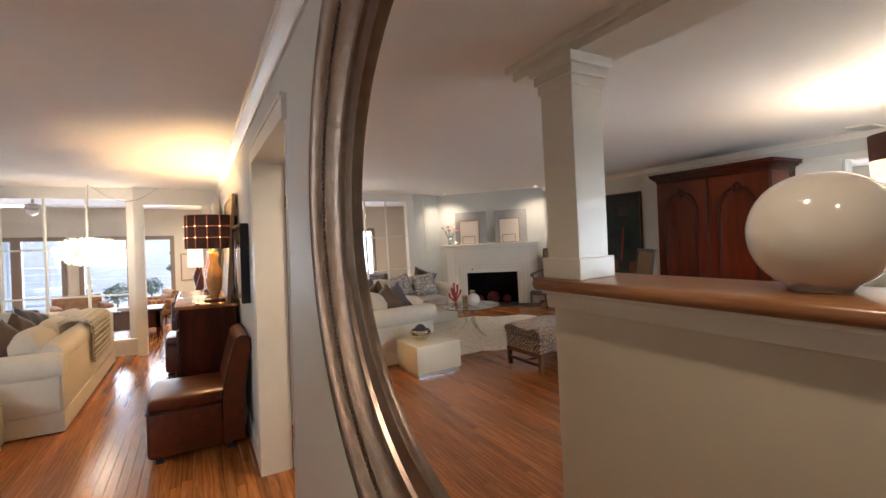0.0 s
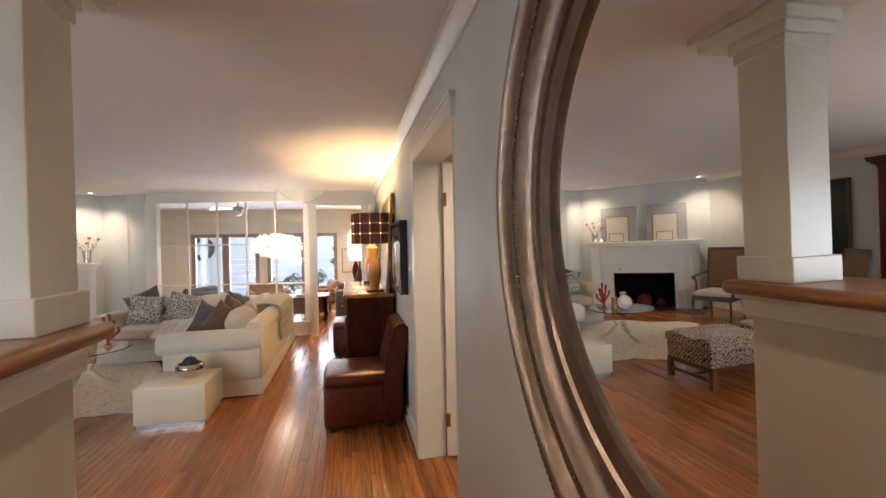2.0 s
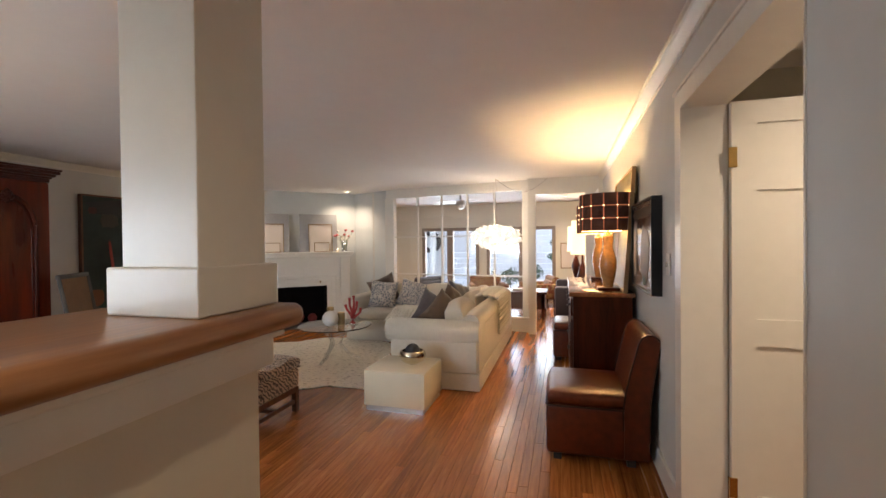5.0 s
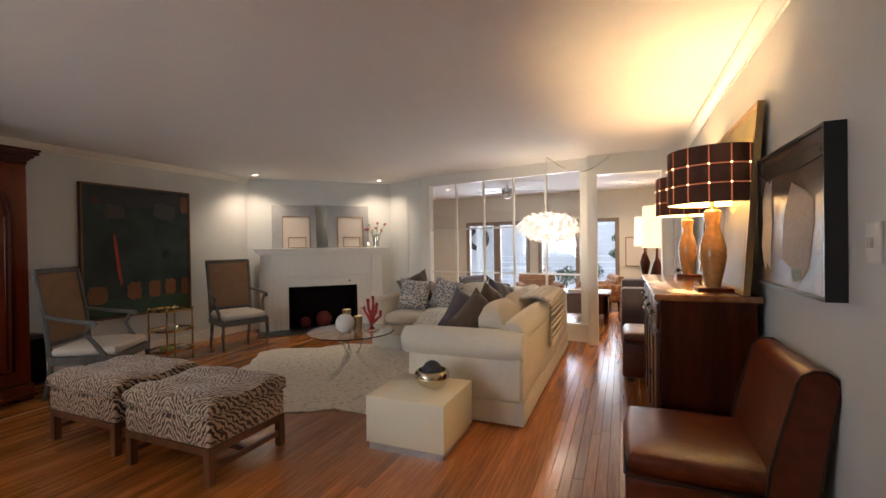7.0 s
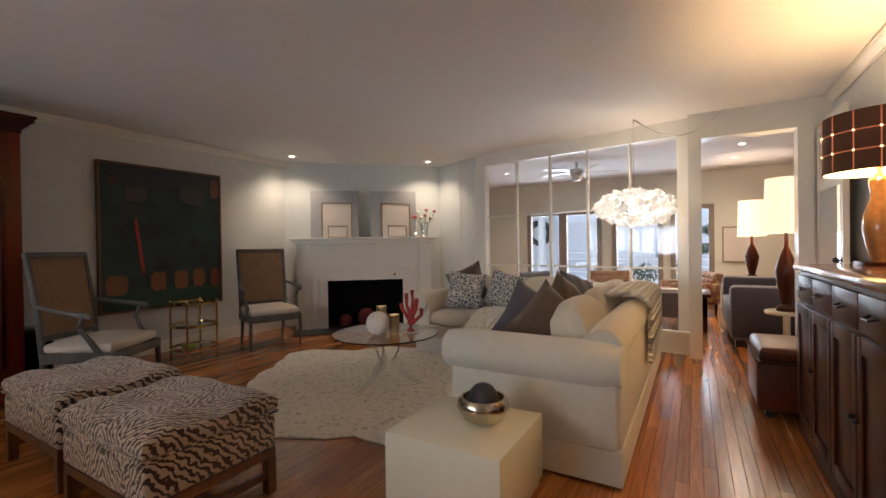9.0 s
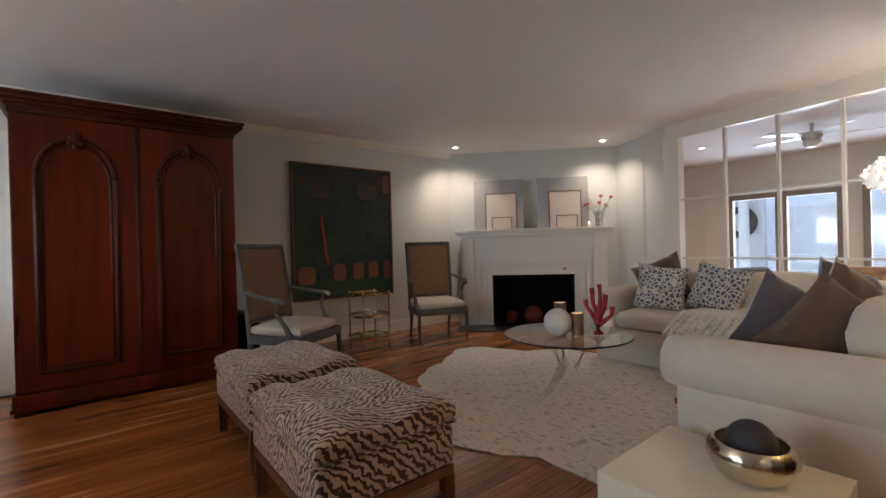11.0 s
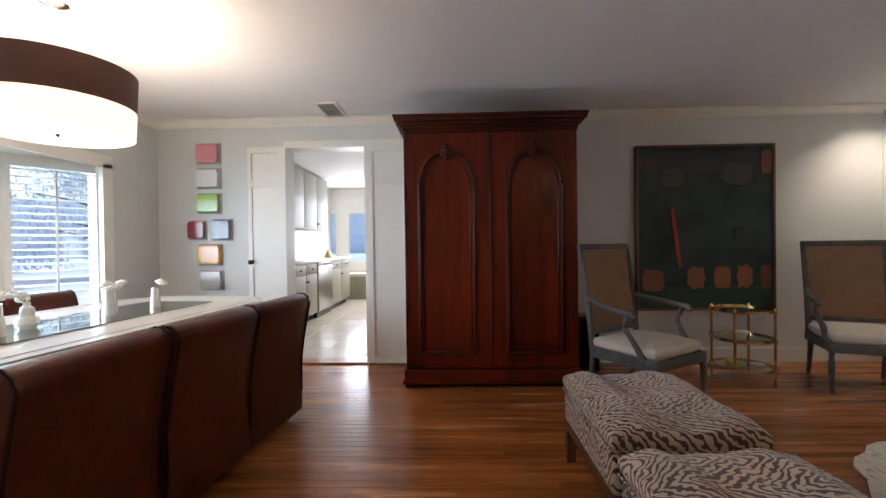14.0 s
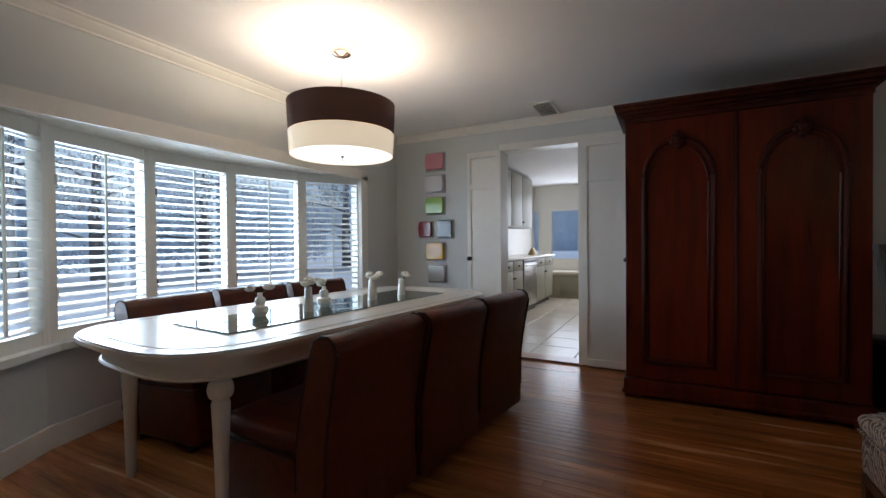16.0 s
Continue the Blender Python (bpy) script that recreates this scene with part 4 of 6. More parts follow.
def patches(c, base_y, items):
    """Brushed colour fields raised a little on a canvas: (x, z, w, h, colour, tilt)."""
    for i, (x, z, w, h, colour, tilt) in enumerate(items):
        bm = B()
        n = 14
        vs = []
        for k in range(n):
            a = 2 * math.pi * k / n
            ca, sa = math.cos(a), math.sin(a)
            rr = 1 / max(abs(ca), abs(sa)) ** 0.8 * (1 + 0.10 * math.sin(3.1 * k + i * 1.7))
            vs.append((ca * rr * w / 2, sa * rr * h / 2))
        lo = [bm.verts.new((px, 0, pz)) for px, pz in vs]
        hi = [bm.verts.new((px * 0.97, -0.002, pz * 0.97)) for px, pz in vs]
        bm.faces.new(hi)
        for k in range(n):
            bm.faces.new((lo[k], lo[(k + 1) % n], hi[(k + 1) % n], hi[k]))
        bmesh.ops.recalc_face_normals(bm, faces=bm.faces)
        o = part("brush_patch", bm, mat("paint_patch", colour, 0.5, vary=0.3, scale=14, bump=0.15, bump_scale=50), c, smooth=False)
        o.matrix_basis = pose(x, base_y - 0.0005 * i, z, 0, tilt, 0)


M_ART1 = spotted("photo_print", (0.06, 0.035, 0.02), (0.24, 0.18, 0.14), 2.2, 0.35, 0.7, 0.15)
ph = canvas("framed_photograph", "glossy abstract photograph in a deep black frame on the wall", 0.75, 0.59, pose(-0.002, 3.955, 1.065, 0, 0, -90), M_DARK, M_ART1, 0.06, 0.012, "picture")
patches(ph, -0.049, [(0.10, 0.24, 0.30, 0.34, (0.30, 0.19, 0.12), 20), (-0.26, 0.28, 0.14, 0.40, (0.25, 0.20, 0.18), 5), (0.10, 0.07, 0.1, 0.05, (0.16, 0.18, 0.10), 0), (0.0, 0.51, 0.70, 0.07, (0.03, 0.015, 0.008), 0)])
M_ART2 = spotted("ochre_canvas", (0.06, 0.05, 0.02), (0.17, 0.135, 0.05), 2.6, 0.3, 0.75, 0.5, stretch=(1, 1, 2))
pc = canvas("leaning_painting", "large ochre and umber painting leaning on the dresser", 1.1, 0.97, pose(-0.085, 4.92, 0.992, -4, 0, -90), M_GILT, M_ART2, 0.03, 0.02)
patches(pc, -0.019, [(-0.2, 0.3, 0.22, 0.5, (0.18, 0.10, 0.05), 12), (0.2, 0.6, 0.4, 0.3, (0.20, 0.16, 0.06), -8), (-0.35, 0.75, 0.3, 0.25, (0.08, 0.06, 0.03), 0)])
canvas("small_mirror", "small dark framed mirror leaning on the dresser", 0.34, 0.5, pose(-0.075, 5.66, 0.992, -5, 0, -90), M_DARK, M_MIRROR, 0.025, 0.03, "mirror")

# ---- living room ----
rug = B()
n, cx, cy = 72, -3.32, 5.42
lo, hi = [], []
for k in range(n):
    a = 2 * math.pi * k / n
    r = 1.0 + 0.10 * math.cos(4 * a + 0.6) + 0.07 * math.cos(3 * a + 1.2) + 0.05 * math.sin(7 * a) + 0.015 * math.sin(23 * a)
    lo.append((cx + 1.28 * r * math.cos(a) - 0.12 * math.sin(a), cy + 1.02 * r * math.sin(a) + 0.22 * math.cos(a) * -1))
prism(rug, lo, 0.001, 0.010)
tagged(part("cowhide_rug", rug, M_HIDE, None, "", False), "cream speckled cowhide rug on the oak floor", "rug")

fp_dir = math.degrees(math.atan2(7.91 - 6.61, -4.25 + 5.69))
FM = pose(-4.97, 7.26, 0, 0, 0, fp_dir)
fp = thing("fireplace", "white painted fireplace mantel with stepped surround", "fireplace", FM)
D = 0.34
bm = bx(-0.93, -0.52, 0.06, D, 0, 1.17)
box(bm, 0.52, 0.93, 0.06, D, 0, 1.17)
box(bm, -0.52, 0.52, 0.06, D, 0.70, 1.17)
part("chimney_breast", bm, M_TRIM, fp, smooth=False)
for s in (-1, 1):
    part("pilaster", box(bx(s * 0.84 - 0.085, s * 0.84 + 0.085, 0.03, 0.062, 0.0, 1.17, bevel=0.004), s * 0.84 - 0.1, s * 0.84 + 0.1, 0.02, 0.062, 0, 0.14, bevel=0.004), M_TRIM, fp, smooth=False)
for w, h, y, b in ((0.72, 0.86, 0.036, 0.05), (0.64, 0.80, 0.046, 0.05)):
    part("molding", bx(-w, -w + b, y, 0.062, 0, h - b, bevel=0.006), M_TRIM, fp, smooth=False)
    part("molding", bx(w - b, w, y, 0.062, 0, h - b, bevel=0.006), M_TRIM, fp, smooth=False)
    part("molding", bx(-w, w, y, 0.062, h - b, h, bevel=0.006), M_TRIM, fp, smooth=False)
bm = bx(-0.56, -0.52, 0.03, 0.066, 0, 0.7)
box(bm, 0.52, 0.56, 0.03, 0.066, 0, 0.7)
box(bm, -0.56, 0.56, 0.03, 0.066, 0.665, 0.7)
part("firebox_trim", bm, M_TRIM, fp, smooth=False)
bm = bx(-0.95, 0.95, 0.018, D, 1.165, 1.20, bevel=0.008)
box(bm, -0.975, 0.975, 0.0, D, 1.20, 1.225, bevel=0.006)
box(bm, -1.0, 1.0, -0.02, D, 1.225, 1.26, bevel=0.006)
part("mantel_shelf", bm, M_TRIM, fp)
bm = bx(-0.52, 0.52, 0.235, 0.25, 0.013, 0.70)
box(bm, -0.52, -0.50, 0.07, 0.235, 0.013, 0.70)
box(bm, 0.50, 0.52, 0.07, 0.235, 0.013, 0.70)
box(bm, -0.5, 0.5, 0.07, 0.235, 0.665, 0.70)
part("firebox", bm, M_BLACK, fp, "soot-black firebox", False)
part("damper_knob", lathe(B(), [(0, 0), (0.014, 0), (0.016, 0.01), (0.006, 0.016), (0.006, 0.03), (0, 0.03)], 14, pose(0.40, 0.05, 0.735, 90)), M_BRASS, fp)
S("hearth", prism(B(), [tuple((FM @ Vector((x, y, 0))).xy) for x, y in ((-0.95, -0.36), (0.95, -0.36), (0.95, 0.5), (-0.95, 0.5))], -0.01, 0.012), M_SLATE, "dark grey slate hearth flush with the floor", "hearth")
for x, y, r in ((-0.28, 0.13, 0.085), (0.0, 0.10, 0.125), (0.27, 0.14, 0.08)):
    tagged(part("wicker_ball", ball(B(), FM @ Vector((x, y, 0.012 + r)), r), M_REDBALL), "dark red woven ball in the firebox", "decorative ball", "red balls")


def matted(x, z, w, h, tilt, lab, inner, name="framed_drawing", y=0.235, off=0.0):
    f = thing(name, lab, "picture", FM @ pose(x, y, z, tilt))
    rim = 0.012
    if inner:
        part("mat_board", bx(-w / 2, w / 2, -0.018, 0, 0, h, bevel=0.002), M_MATB, f, "grey painted board", False)
        iw, ih = inner
        c = off
        bm = B()
        for q in ((c - iw / 2, c - iw / 2 + rim, 0.0, ih), (c + iw / 2 - rim, c + iw / 2, 0.0, ih), (c - iw / 2 + rim, c + iw / 2 - rim, ih - rim, ih)):
            box(bm, q[0], q[1], -0.03, -0.018, q[2], q[3])
        part("inner_frame", bm, M_GILT, f, smooth=False)
        part("drawing", bx(c - iw / 2 + rim, c + iw / 2 - rim, -0.022, -0.018, 0.0, ih - rim), M_PAPER, f, smooth=False)
    else:
        bm = B()
        for q in ((-w / 2, -w / 2 + rim, 0, h), (w / 2 - rim, w / 2, 0, h), (-w / 2 + rim, w / 2 - rim, h - rim, h), (-w / 2 + rim, w / 2 - rim, 0, rim)):
            box(bm, q[0], q[1], -0.014, 0, q[2], q[3])
        part("frame", bm, M_GILT, f, smooth=False)
        part("drawing", bx(-w / 2 + rim, w / 2 - rim, -0.008, -0.001, rim, h - rim), M_PAPER, f, smooth=False)


for x, sx in ((-0.42, 0.0), (0.42, 0.02)):
    matted(x, 1.261, 0.66, 0.68, -5, "pale drawing mounted on a grey board leaning on the mantel", (0.42, 0.5), off=0.03)
    matted(x + 0.04, 1.261, 0.27, 0.17, -6, "small framed drawing leaning on the mantel", None, "small_drawing", 0.165)
fv = thing("flower_vase", "clear glass vase of pink tulips on the mantel", "vase", FM @ pose(0.86, 0.15, 1.26))
part("vase", lathe(B(), [(0, 0), (0.05, 0), (0.048, 0.2), (0.046, 0.2), (0.046, 0.012), (0, 0.012)], 24), M_ACRYL, fv)
random.seed(4)
for i in range(9):
    a, r = 2 * math.pi * i / 9, random.uniform(0.08, 0.2)
    tip = (r * math.cos(a), r * math.sin(a) * 0.5, random.uniform(0.26, 0.4))
    part("stem", tube(B(), [(0.02 * math.cos(a), 0.02 * math.sin(a), 0.02), (tip[0] * 0.5, tip[1] * 0.5, 0.22), tip], 0.003, 5), M_STEM, fv)
    part("bloom", ball(B(), tip, 0.024, (1.1, 1.1, 0.9), 12), M_PINKF if i % 3 else M_PETALW, fv)
cd = thing("votive_candle", "small lit candle on the mantel", "candle", FM @ pose(0.72, 0.08, 1.26))
part("holder", lathe(B(), [(0, 0), (0.022, 0), (0.024, 0.04), (0, 0.04)], 16), M_WAX, cd)
part("flame", ball(B(), (0, 0, 0.052), 0.008, (1, 1, 1.6), 8), M_BULB, cd)

# large abstract painting
M_CANV = spotted("dark_green_canvas", (0.013, 0.026, 0.027), (0.034, 0.056, 0.052), 3.2, 0.35, 0.7, 0.75, bump=0.5)
pt = canvas("abstract_painting", "large dark green abstract painting with red and orange strokes", 1.26, 1.53, pose(WX + 0.002, 5.19, 0.49, 0, 0, 90), M_OTWOOD, M_CANV, 0.055, 0.018)
patches(pt, -0.0435, [(0.0, 0.13, 1.18, 0.20, (0.012, 0.05, 0.025), 0), (0.0, 1.38, 1.1, 0.2, (0.02, 0.024, 0.028), 0)])
patches(pt, -0.047, [(-0.48, 0.28, 0.2, 0.2, (0.20, 0.075, 0.028), 4), (-0.09, 0.30, 0.16, 0.2, (0.19, 0.065, 0.024), 0), (0.15, 0.30, 0.15, 0.2, (0.19, 0.065, 0.022), 0), (0.35, 0.31, 0.14, 0.2, (0.20, 0.07, 0.022), 0), (0.54, 0.3, 0.1, 0.22, (0.16, 0.04, 0.018), 0), (-0.27, 0.68, 0.035, 0.58, (0.36, 0.03, 0.018), -7), (0.55, 1.36, 0.10, 0.22, (0.15, 0.05, 0.025), 0), (-0.3, 1.22, 0.22, 0.16, (0.05, 0.045, 0.035), 0), (0.28, 1.25, 0.28, 0.2, (0.045, 0.045, 0.04), 10), (0.3, 0.72, 0.1, 0.12, (0.014, 0.016, 0.014), 0), (-0.5, 1.34, 0.1, 0.08, (0.06, 0.02, 0.018), 0)])


def armchair(label, at):
    """Louis-style open armchair with caned back, faces local -y."""
    c = thing("open_armchair", label, "armchair", at, "caned armchairs")
    W = 0.58
    for s in (-1, 1):
        part("front_leg", tube(B(), [(s * 0.27, -0.26, 0.34), (s * 0.275, -0.265, 0.2), (s * 0.27, -0.27, 0)], [0.026, 0.022, 0.013], 8), M_GREYWOOD, c)
        part("back_leg", tube(B(), [(s * 0.24, 0.24, 0.36), (s * 0.24, 0.26, 0.2), (s * 0.24, 0.31, 0)], [0.024, 0.02, 0.015], 8), M_GREYWOOD, c)
        part("back_post", tube(B(), [(s * 0.255, 0.24, 0.34), (s * 0.262, 0.27, 0.7), (s * 0.268, 0.34, 1.11)], [0.024, 0.02, 0.018], 8), M_GREYWOOD, c)
        part("arm", tube(B(), [(s * 0.262, 0.27, 0.72), (s * 0.30, 0.12, 0.69), (s * 0.325, -0.05, 0.665), (s * 0.32, -0.13, 0.655), (s * 0.315, -0.155, 0.63)], [0.016, 0.017, 0.02, 0.023, 0.018], 8), M_GREYWOOD, c)
        part("arm_post", tube(B(), [(s * 0.275, -0.19, 0.36), (s * 0.275, -0.12, 0.46), (s * 0.30, -0.06, 0.56), (s * 0.315, -0.1, 0.65)], [0.024, 0.02, 0.017, 0.02], 8), M_GREYWOOD, c)
    part("crest_rail", bx(-0.28, 0.28, 0.322, 0.362, 1.075, 1.12, bevel=0.01), M_GREYWOOD, c)
    part("lower_rail", bx(-0.26, 0.26, 0.232, 0.262, 0.455, 0.495, bevel=0.008), M_GREYWOOD, c)
    bm = B()
    vs = [bm.verts.new(p) for p in ((-0.25, 0.238, 0.48), (0.25, 0.238, 0.48), (0.258, 0.335, 1.09), (-0.258, 0.335, 1.09), (-0.25, 0.252, 0.48), (0.25, 0.252, 0.48), (0.258, 0.349, 1.09), (-0.258, 0.349, 1.09))]
    for q in ((0, 1, 2, 3), (7, 6, 5, 4), (0, 4, 5, 1), (1, 5, 6, 2), (2, 6, 7, 3), (3, 7, 4, 0)):
        bm.faces.new([vs[i] for i in q])
    part("cane_back", bm, M_CANE, c, "tan woven cane back", False)
    bm = bx(-0.285, 0.285, -0.285, -0.25, 0.30, 0.37, bevel=0.008)
    box(bm, -0.285, -0.255, -0.25, 0.24, 0.30, 0.37)
    box(bm, 0.255, 0.285, -0.25, 0.24, 0.30, 0.37)
    box(bm, -0.255, 0.255, 0.215, 0.245, 0.30, 0.37)
    part("seat_rail", bm, M_GREYWOOD, c)
    bm = B()
    cushion(bm, 0.56, 0.52, 0.13, Matrix.Translation((0, -0.015, 0.405)), 0.45)
    part("seat", bm, M_SEAT, c, "oatmeal linen seat")
    return c


armchair("grey-washed open armchair with caned back beside the armoire", pose(-5.1, 4.22, 0, 0, 0, 122))
armchair("grey-washed open armchair with caned back beside the fireplace", pose(-5.36, 5.98, 0, 0, 0, 68))

cart = thing("tiered_table", "round three-tier brass and glass side table", "side table", pose(-5.55, 5.2, 0))
for z in (0.10, 0.33, 0.56):
    t = part("tray_rim", lathe(B(), [(0.205, z), (0.215, z), (0.215, z + 0.025), (0.205, z + 0.025)], 40, close=True), M_BRASS, cart)
    part("glass_shelf", lathe(B(), [(0, z + 0.004), (0.2045, z + 0.004), (0.2045, z + 0.012), (0, z + 0.012)], 40), M_GLASS, t)
for i in range(4):
    a = math.pi / 4 + i * math.pi / 2
    x, y = 0.218 * math.cos(a), 0.218 * math.sin(a)
    part("post", lathe(B(), [(0, 0), (0.011, 0), (0.011, 0.02), (0.01, 0.03), (0.01, 0.09), (0.018, 0.1), (0.018, 0.125), (0.01, 0.13), (0.01, 0.32), (0.018, 0.33), (0.018, 0.355), (0.01, 0.36), (0.01, 0.55), (0.016, 0.56), (0.016, 0.585), (0.01, 0.6), (0, 0.603)], 12, Matrix.Translation((x, y, 0))), M_BRASS, cart)
cup = part("white_bowl", lathe(B(), [(0, 0), (0.03, 0), (0.06, 0.055), (0.056, 0.055), (0.028, 0.008), (0, 0.008)], 24, Matrix.Translation((-5.53, 5.18, 0.343))), M_CERAMIC)
tagged(cup, "small white bowl on the middle glass shelf", "bowl")
tagged(part("trinket_box", bx(-5.62, -5.5, 5.1, 5.2, 0.113, 0.15, bevel=0.01), M_COL["green"]), "small green and white trinket box on the low shelf", "box")
tagged(part("trinket_dish", lathe(B(), [(0, 0), (0.04, 0), (0.055, 0.03), (0, 0.02)], 20, Matrix.Translation((-5.49, 5.28, 0.113))), M_CERAMIC), "small white dish on the low shelf", "dish")


# armoire
ar = thing("armoire", "tall carved mahogany armoire with two arched doors", "armoire", pose(-5.72, 3.16, 0))
HX = 0.33
part("carcass", bx(-HX, HX - 0.02, -0.685, 0.685, 0.14, 2.03, bevel=0.004), M_MAHOG, ar, smooth=False)
part("base", box(bx(-HX, HX + 0.02, -0.70, 0.70, 0.03, 0.14, bevel=0.008), -HX, HX + 0.03, -0.71, 0.71, 0.03, 0.06, bevel=0.004), M_MAHOG, ar)
for s in (-1, 1):
    part("foot", bx(HX - 0.08, HX + 0.02, s * 0.64 - 0.05, s * 0.64 + 0.05, 0, 0.03), M_MAHOG_D, ar, smooth=False)
bm = bx(-HX, HX + 0.0, -0.69, 0.69, 2.02, 2.06, bevel=0.004)
for o, z0, z1 in ((0.015, 2.055, 2.075), (0.035, 2.075, 2.1), (0.06, 2.1, 2.13), (0.07, 2.13, 2.15)):
    part("cornice_step", bx(-HX, HX + o, -0.69 - o, 0.69 + o, z0, z1, bevel=0.006), M_MAHOG_D, ar)
part("frieze", bm, M_MAHOG_D, ar)


def arch_pts(w, z0, zs, n=9):
    """An outline with a pointed ogee head: (y, z) from foot to foot."""
    pts = [(-w, z0), (-w, zs)]
    for i in range(1, n + 1):
        t = i / n
        pts.append((-w * math.cos(t * math.pi / 2) ** 0.8, zs + 0.26 * math.sin(t * math.pi / 2) ** 1.15))
    return pts + [(-y, z) for y, z in reversed(pts[:-1])]


for s in (-1, 1):
    yc = s * 0.345
    d = part("door", bx(HX - 0.02, HX, yc - 0.335, yc + 0.335, 0.15, 2.015, bevel=0.003), M_MAHOG, ar, smooth=False)
    pts = arch_pts(0.215, 0.27, 1.60)
    path3 = [(HX + 0.004, yc + y, z) for y, z in pts]
    part("arch_molding", tube(B(), path3 + [path3[0]], 0.017, 8), M_MAHOG_D, d)
    inner = [(HX - 0.001, yc + y * 0.86, z if z > 0.3 else z + 0.03) for y, z in arch_pts(0.215, 0.27, 1.56)]
    part("inner_bead", tube(B(), inner + [inner[0]], 0.006, 6), M_MAHOG_D, d)
    bm = B()
    for k, (dy, dz, r) in enumerate(((0, 0, 0.035), (-0.028, -0.015, 0.024), (0.028, -0.015, 0.024), (0, -0.04, 0.024), (0, 0.035, 0.024), (-0.02, 0.02, 0.02), (0.02, 0.02, 0.02), (0, -0.062, 0.014))):
        ball(bm, (HX + 0.012, yc + dy, 1.865 + dz), r, (0.8, 1, 1.1), 12)
    part("carved_rosette", bm, M_MAHOG_D, d)
part("center_stile", tube(B(), [(HX + 0.004, 0, 0.15), (HX + 0.004, 0, 2.01)], 0.012, 8), M_MAHOG_D, ar)


sp = thing("black_speaker", "black floor speaker beside the armoire", "speaker", pose(-5.9, 4.02, 0))
part("cabinet", bx(-0.12, 0.12, -0.11, 0.11, 0, 0.48, bevel=0.008), M_DARK, sp)
part("grille", bx(0.12, 0.13, -0.095, 0.095, 0.03, 0.45, bevel=0.004), M_BLACK, sp)


# zebra ottomans
def ottoman(at):
    o = thing("ottoman", "zebra-patterned upholstered ottoman on a brown wooden frame", "ottoman", at, "zebra ottomans")
    W, Dp = 0.70, 0.56
    part("upholstered_base", bx(-W / 2, W / 2, -Dp / 2, Dp / 2, 0.2045, 0.362, bevel=0.022, seg=3), M_ZEBRA, o)
    bm = bmesh.new()
    bmesh.ops.create_cube(bm, size=1.0)
    bmesh.ops.subdivide_edges(bm, edges=bm.edges, cuts=16, use_grid_fill=True)
    for vv in bm.verts:
        x, y, z = vv.co * 2
        full = (1 - abs(x) ** 6) * (1 - abs(y) ** 6)
        swell = 1 + 0.018 * (1 - z * z)
        sag = 0.020 * math.exp(-((abs(y) - 0.66) / 0.24) ** 2) + 0.005 * math.sin(6 * x + 4 * y) + 0.004 * math.sin(11 * y - 3 * x)
        zz = 0.408 + z * 0.052 * (0.62 + 0.38 * full) + (sag if z > 0 else 0)
        vv.co = Vector((x * W / 2 * swell * (1 - 0.03 * abs(y * z) ** 3), y * Dp / 2 * swell * (1 - 0.03 * abs(x * z) ** 3), zz))
    part("cushion", bm, M_ZEBRA, o)
    rim = [(W / 2 * 1.012, Dp / 2 * 1.012), (-W / 2 * 1.012, Dp / 2 * 1.012), (-W / 2 * 1.012, -Dp / 2 * 1.012), (W / 2 * 1.012, -Dp / 2 * 1.012)]
    part("welt", tube(B(), [(x, y, 0.372) for x, y in rim + rim[:1]], 0.006, 6), M_ZEBRA, o)
    bm = bx(-W / 2 + 0.005, W / 2 - 0.005, -Dp / 2 + 0.005, Dp / 2 - 0.005, 0.165, 0.2043)
    part("apron", bm, M_OTWOOD, o, smooth=False)
    for sx in (-1, 1):
        for sy in (-1, 1):
            part("leg", bx(sx * (W / 2 - 0.025) - 0.022, sx * (W / 2 - 0.025) + 0.022, sy * (Dp / 2 - 0.025) - 0.022, sy * (Dp / 2 - 0.025) + 0.022, 0, 0.165, bevel=0.003), M_OTWOOD, o, smooth=False)
    for sx in (-1, 1):
        part("stretcher", bx(sx * (W / 2 - 0.025) - 0.01, sx * (W / 2 - 0.025) + 0.01, -Dp / 2 + 0.045, Dp / 2 - 0.045, 0.07, 0.1), M_OTWOOD, o, smooth=False)
    part("stretcher", bx(-W / 2 + 0.04, W / 2 - 0.04, -0.011, 0.011, 0.072, 0.098), M_OTWOOD, o, smooth=False)
    return o


o1 = ottoman(pose(-3.05, 3.69, 0, 0, 0, 0))
copy_thing(o1, pose(-3.90, 3.72, 0, 0, 0, 0))

# white cube table and bowl
cb = thing("cube_table", "cream lacquered cube side table on a chrome plinth", "side table", pose(-1.905, 4.355, 0))
part("body", bx(-0.265, 0.265, -0.255, 0.255, 0.045, 0.335, bevel=0.004), M_LACQ, cb)
part("plinth", bx(-0.25, 0.25, -0.24, 0.24, 0, 0.045), M_STEEL, cb, "brushed chrome plinth", False)
bw = part("silver_bowl", lathe(B(), [(0, 0), (0.045, 0), (0.09, 0.025), (0.117, 0.07), (0.115, 0.1), (0.1, 0.118), (0.092, 0.116), (0.103, 0.098), (0.104, 0.07), (0.08, 0.035), (0.04, 0.012), (0, 0.012)], 40, Matrix.Translation((-1.84, 4.39, 0.335))), M_SILVER)
tagged(bw, "hammered silver bowl on the cube table", "bowl")
tagged(part("dark_sphere", ball(B(), (-1.84, 4.39, 0.335 + 0.012 + 0.098), 0.066), mat("charcoal_stone", (0.035, 0.032, 0.04), 0.6, vary=0.2, scale=20, bump=0.2)), "charcoal stone ball in the silver bowl", "decorative ball")

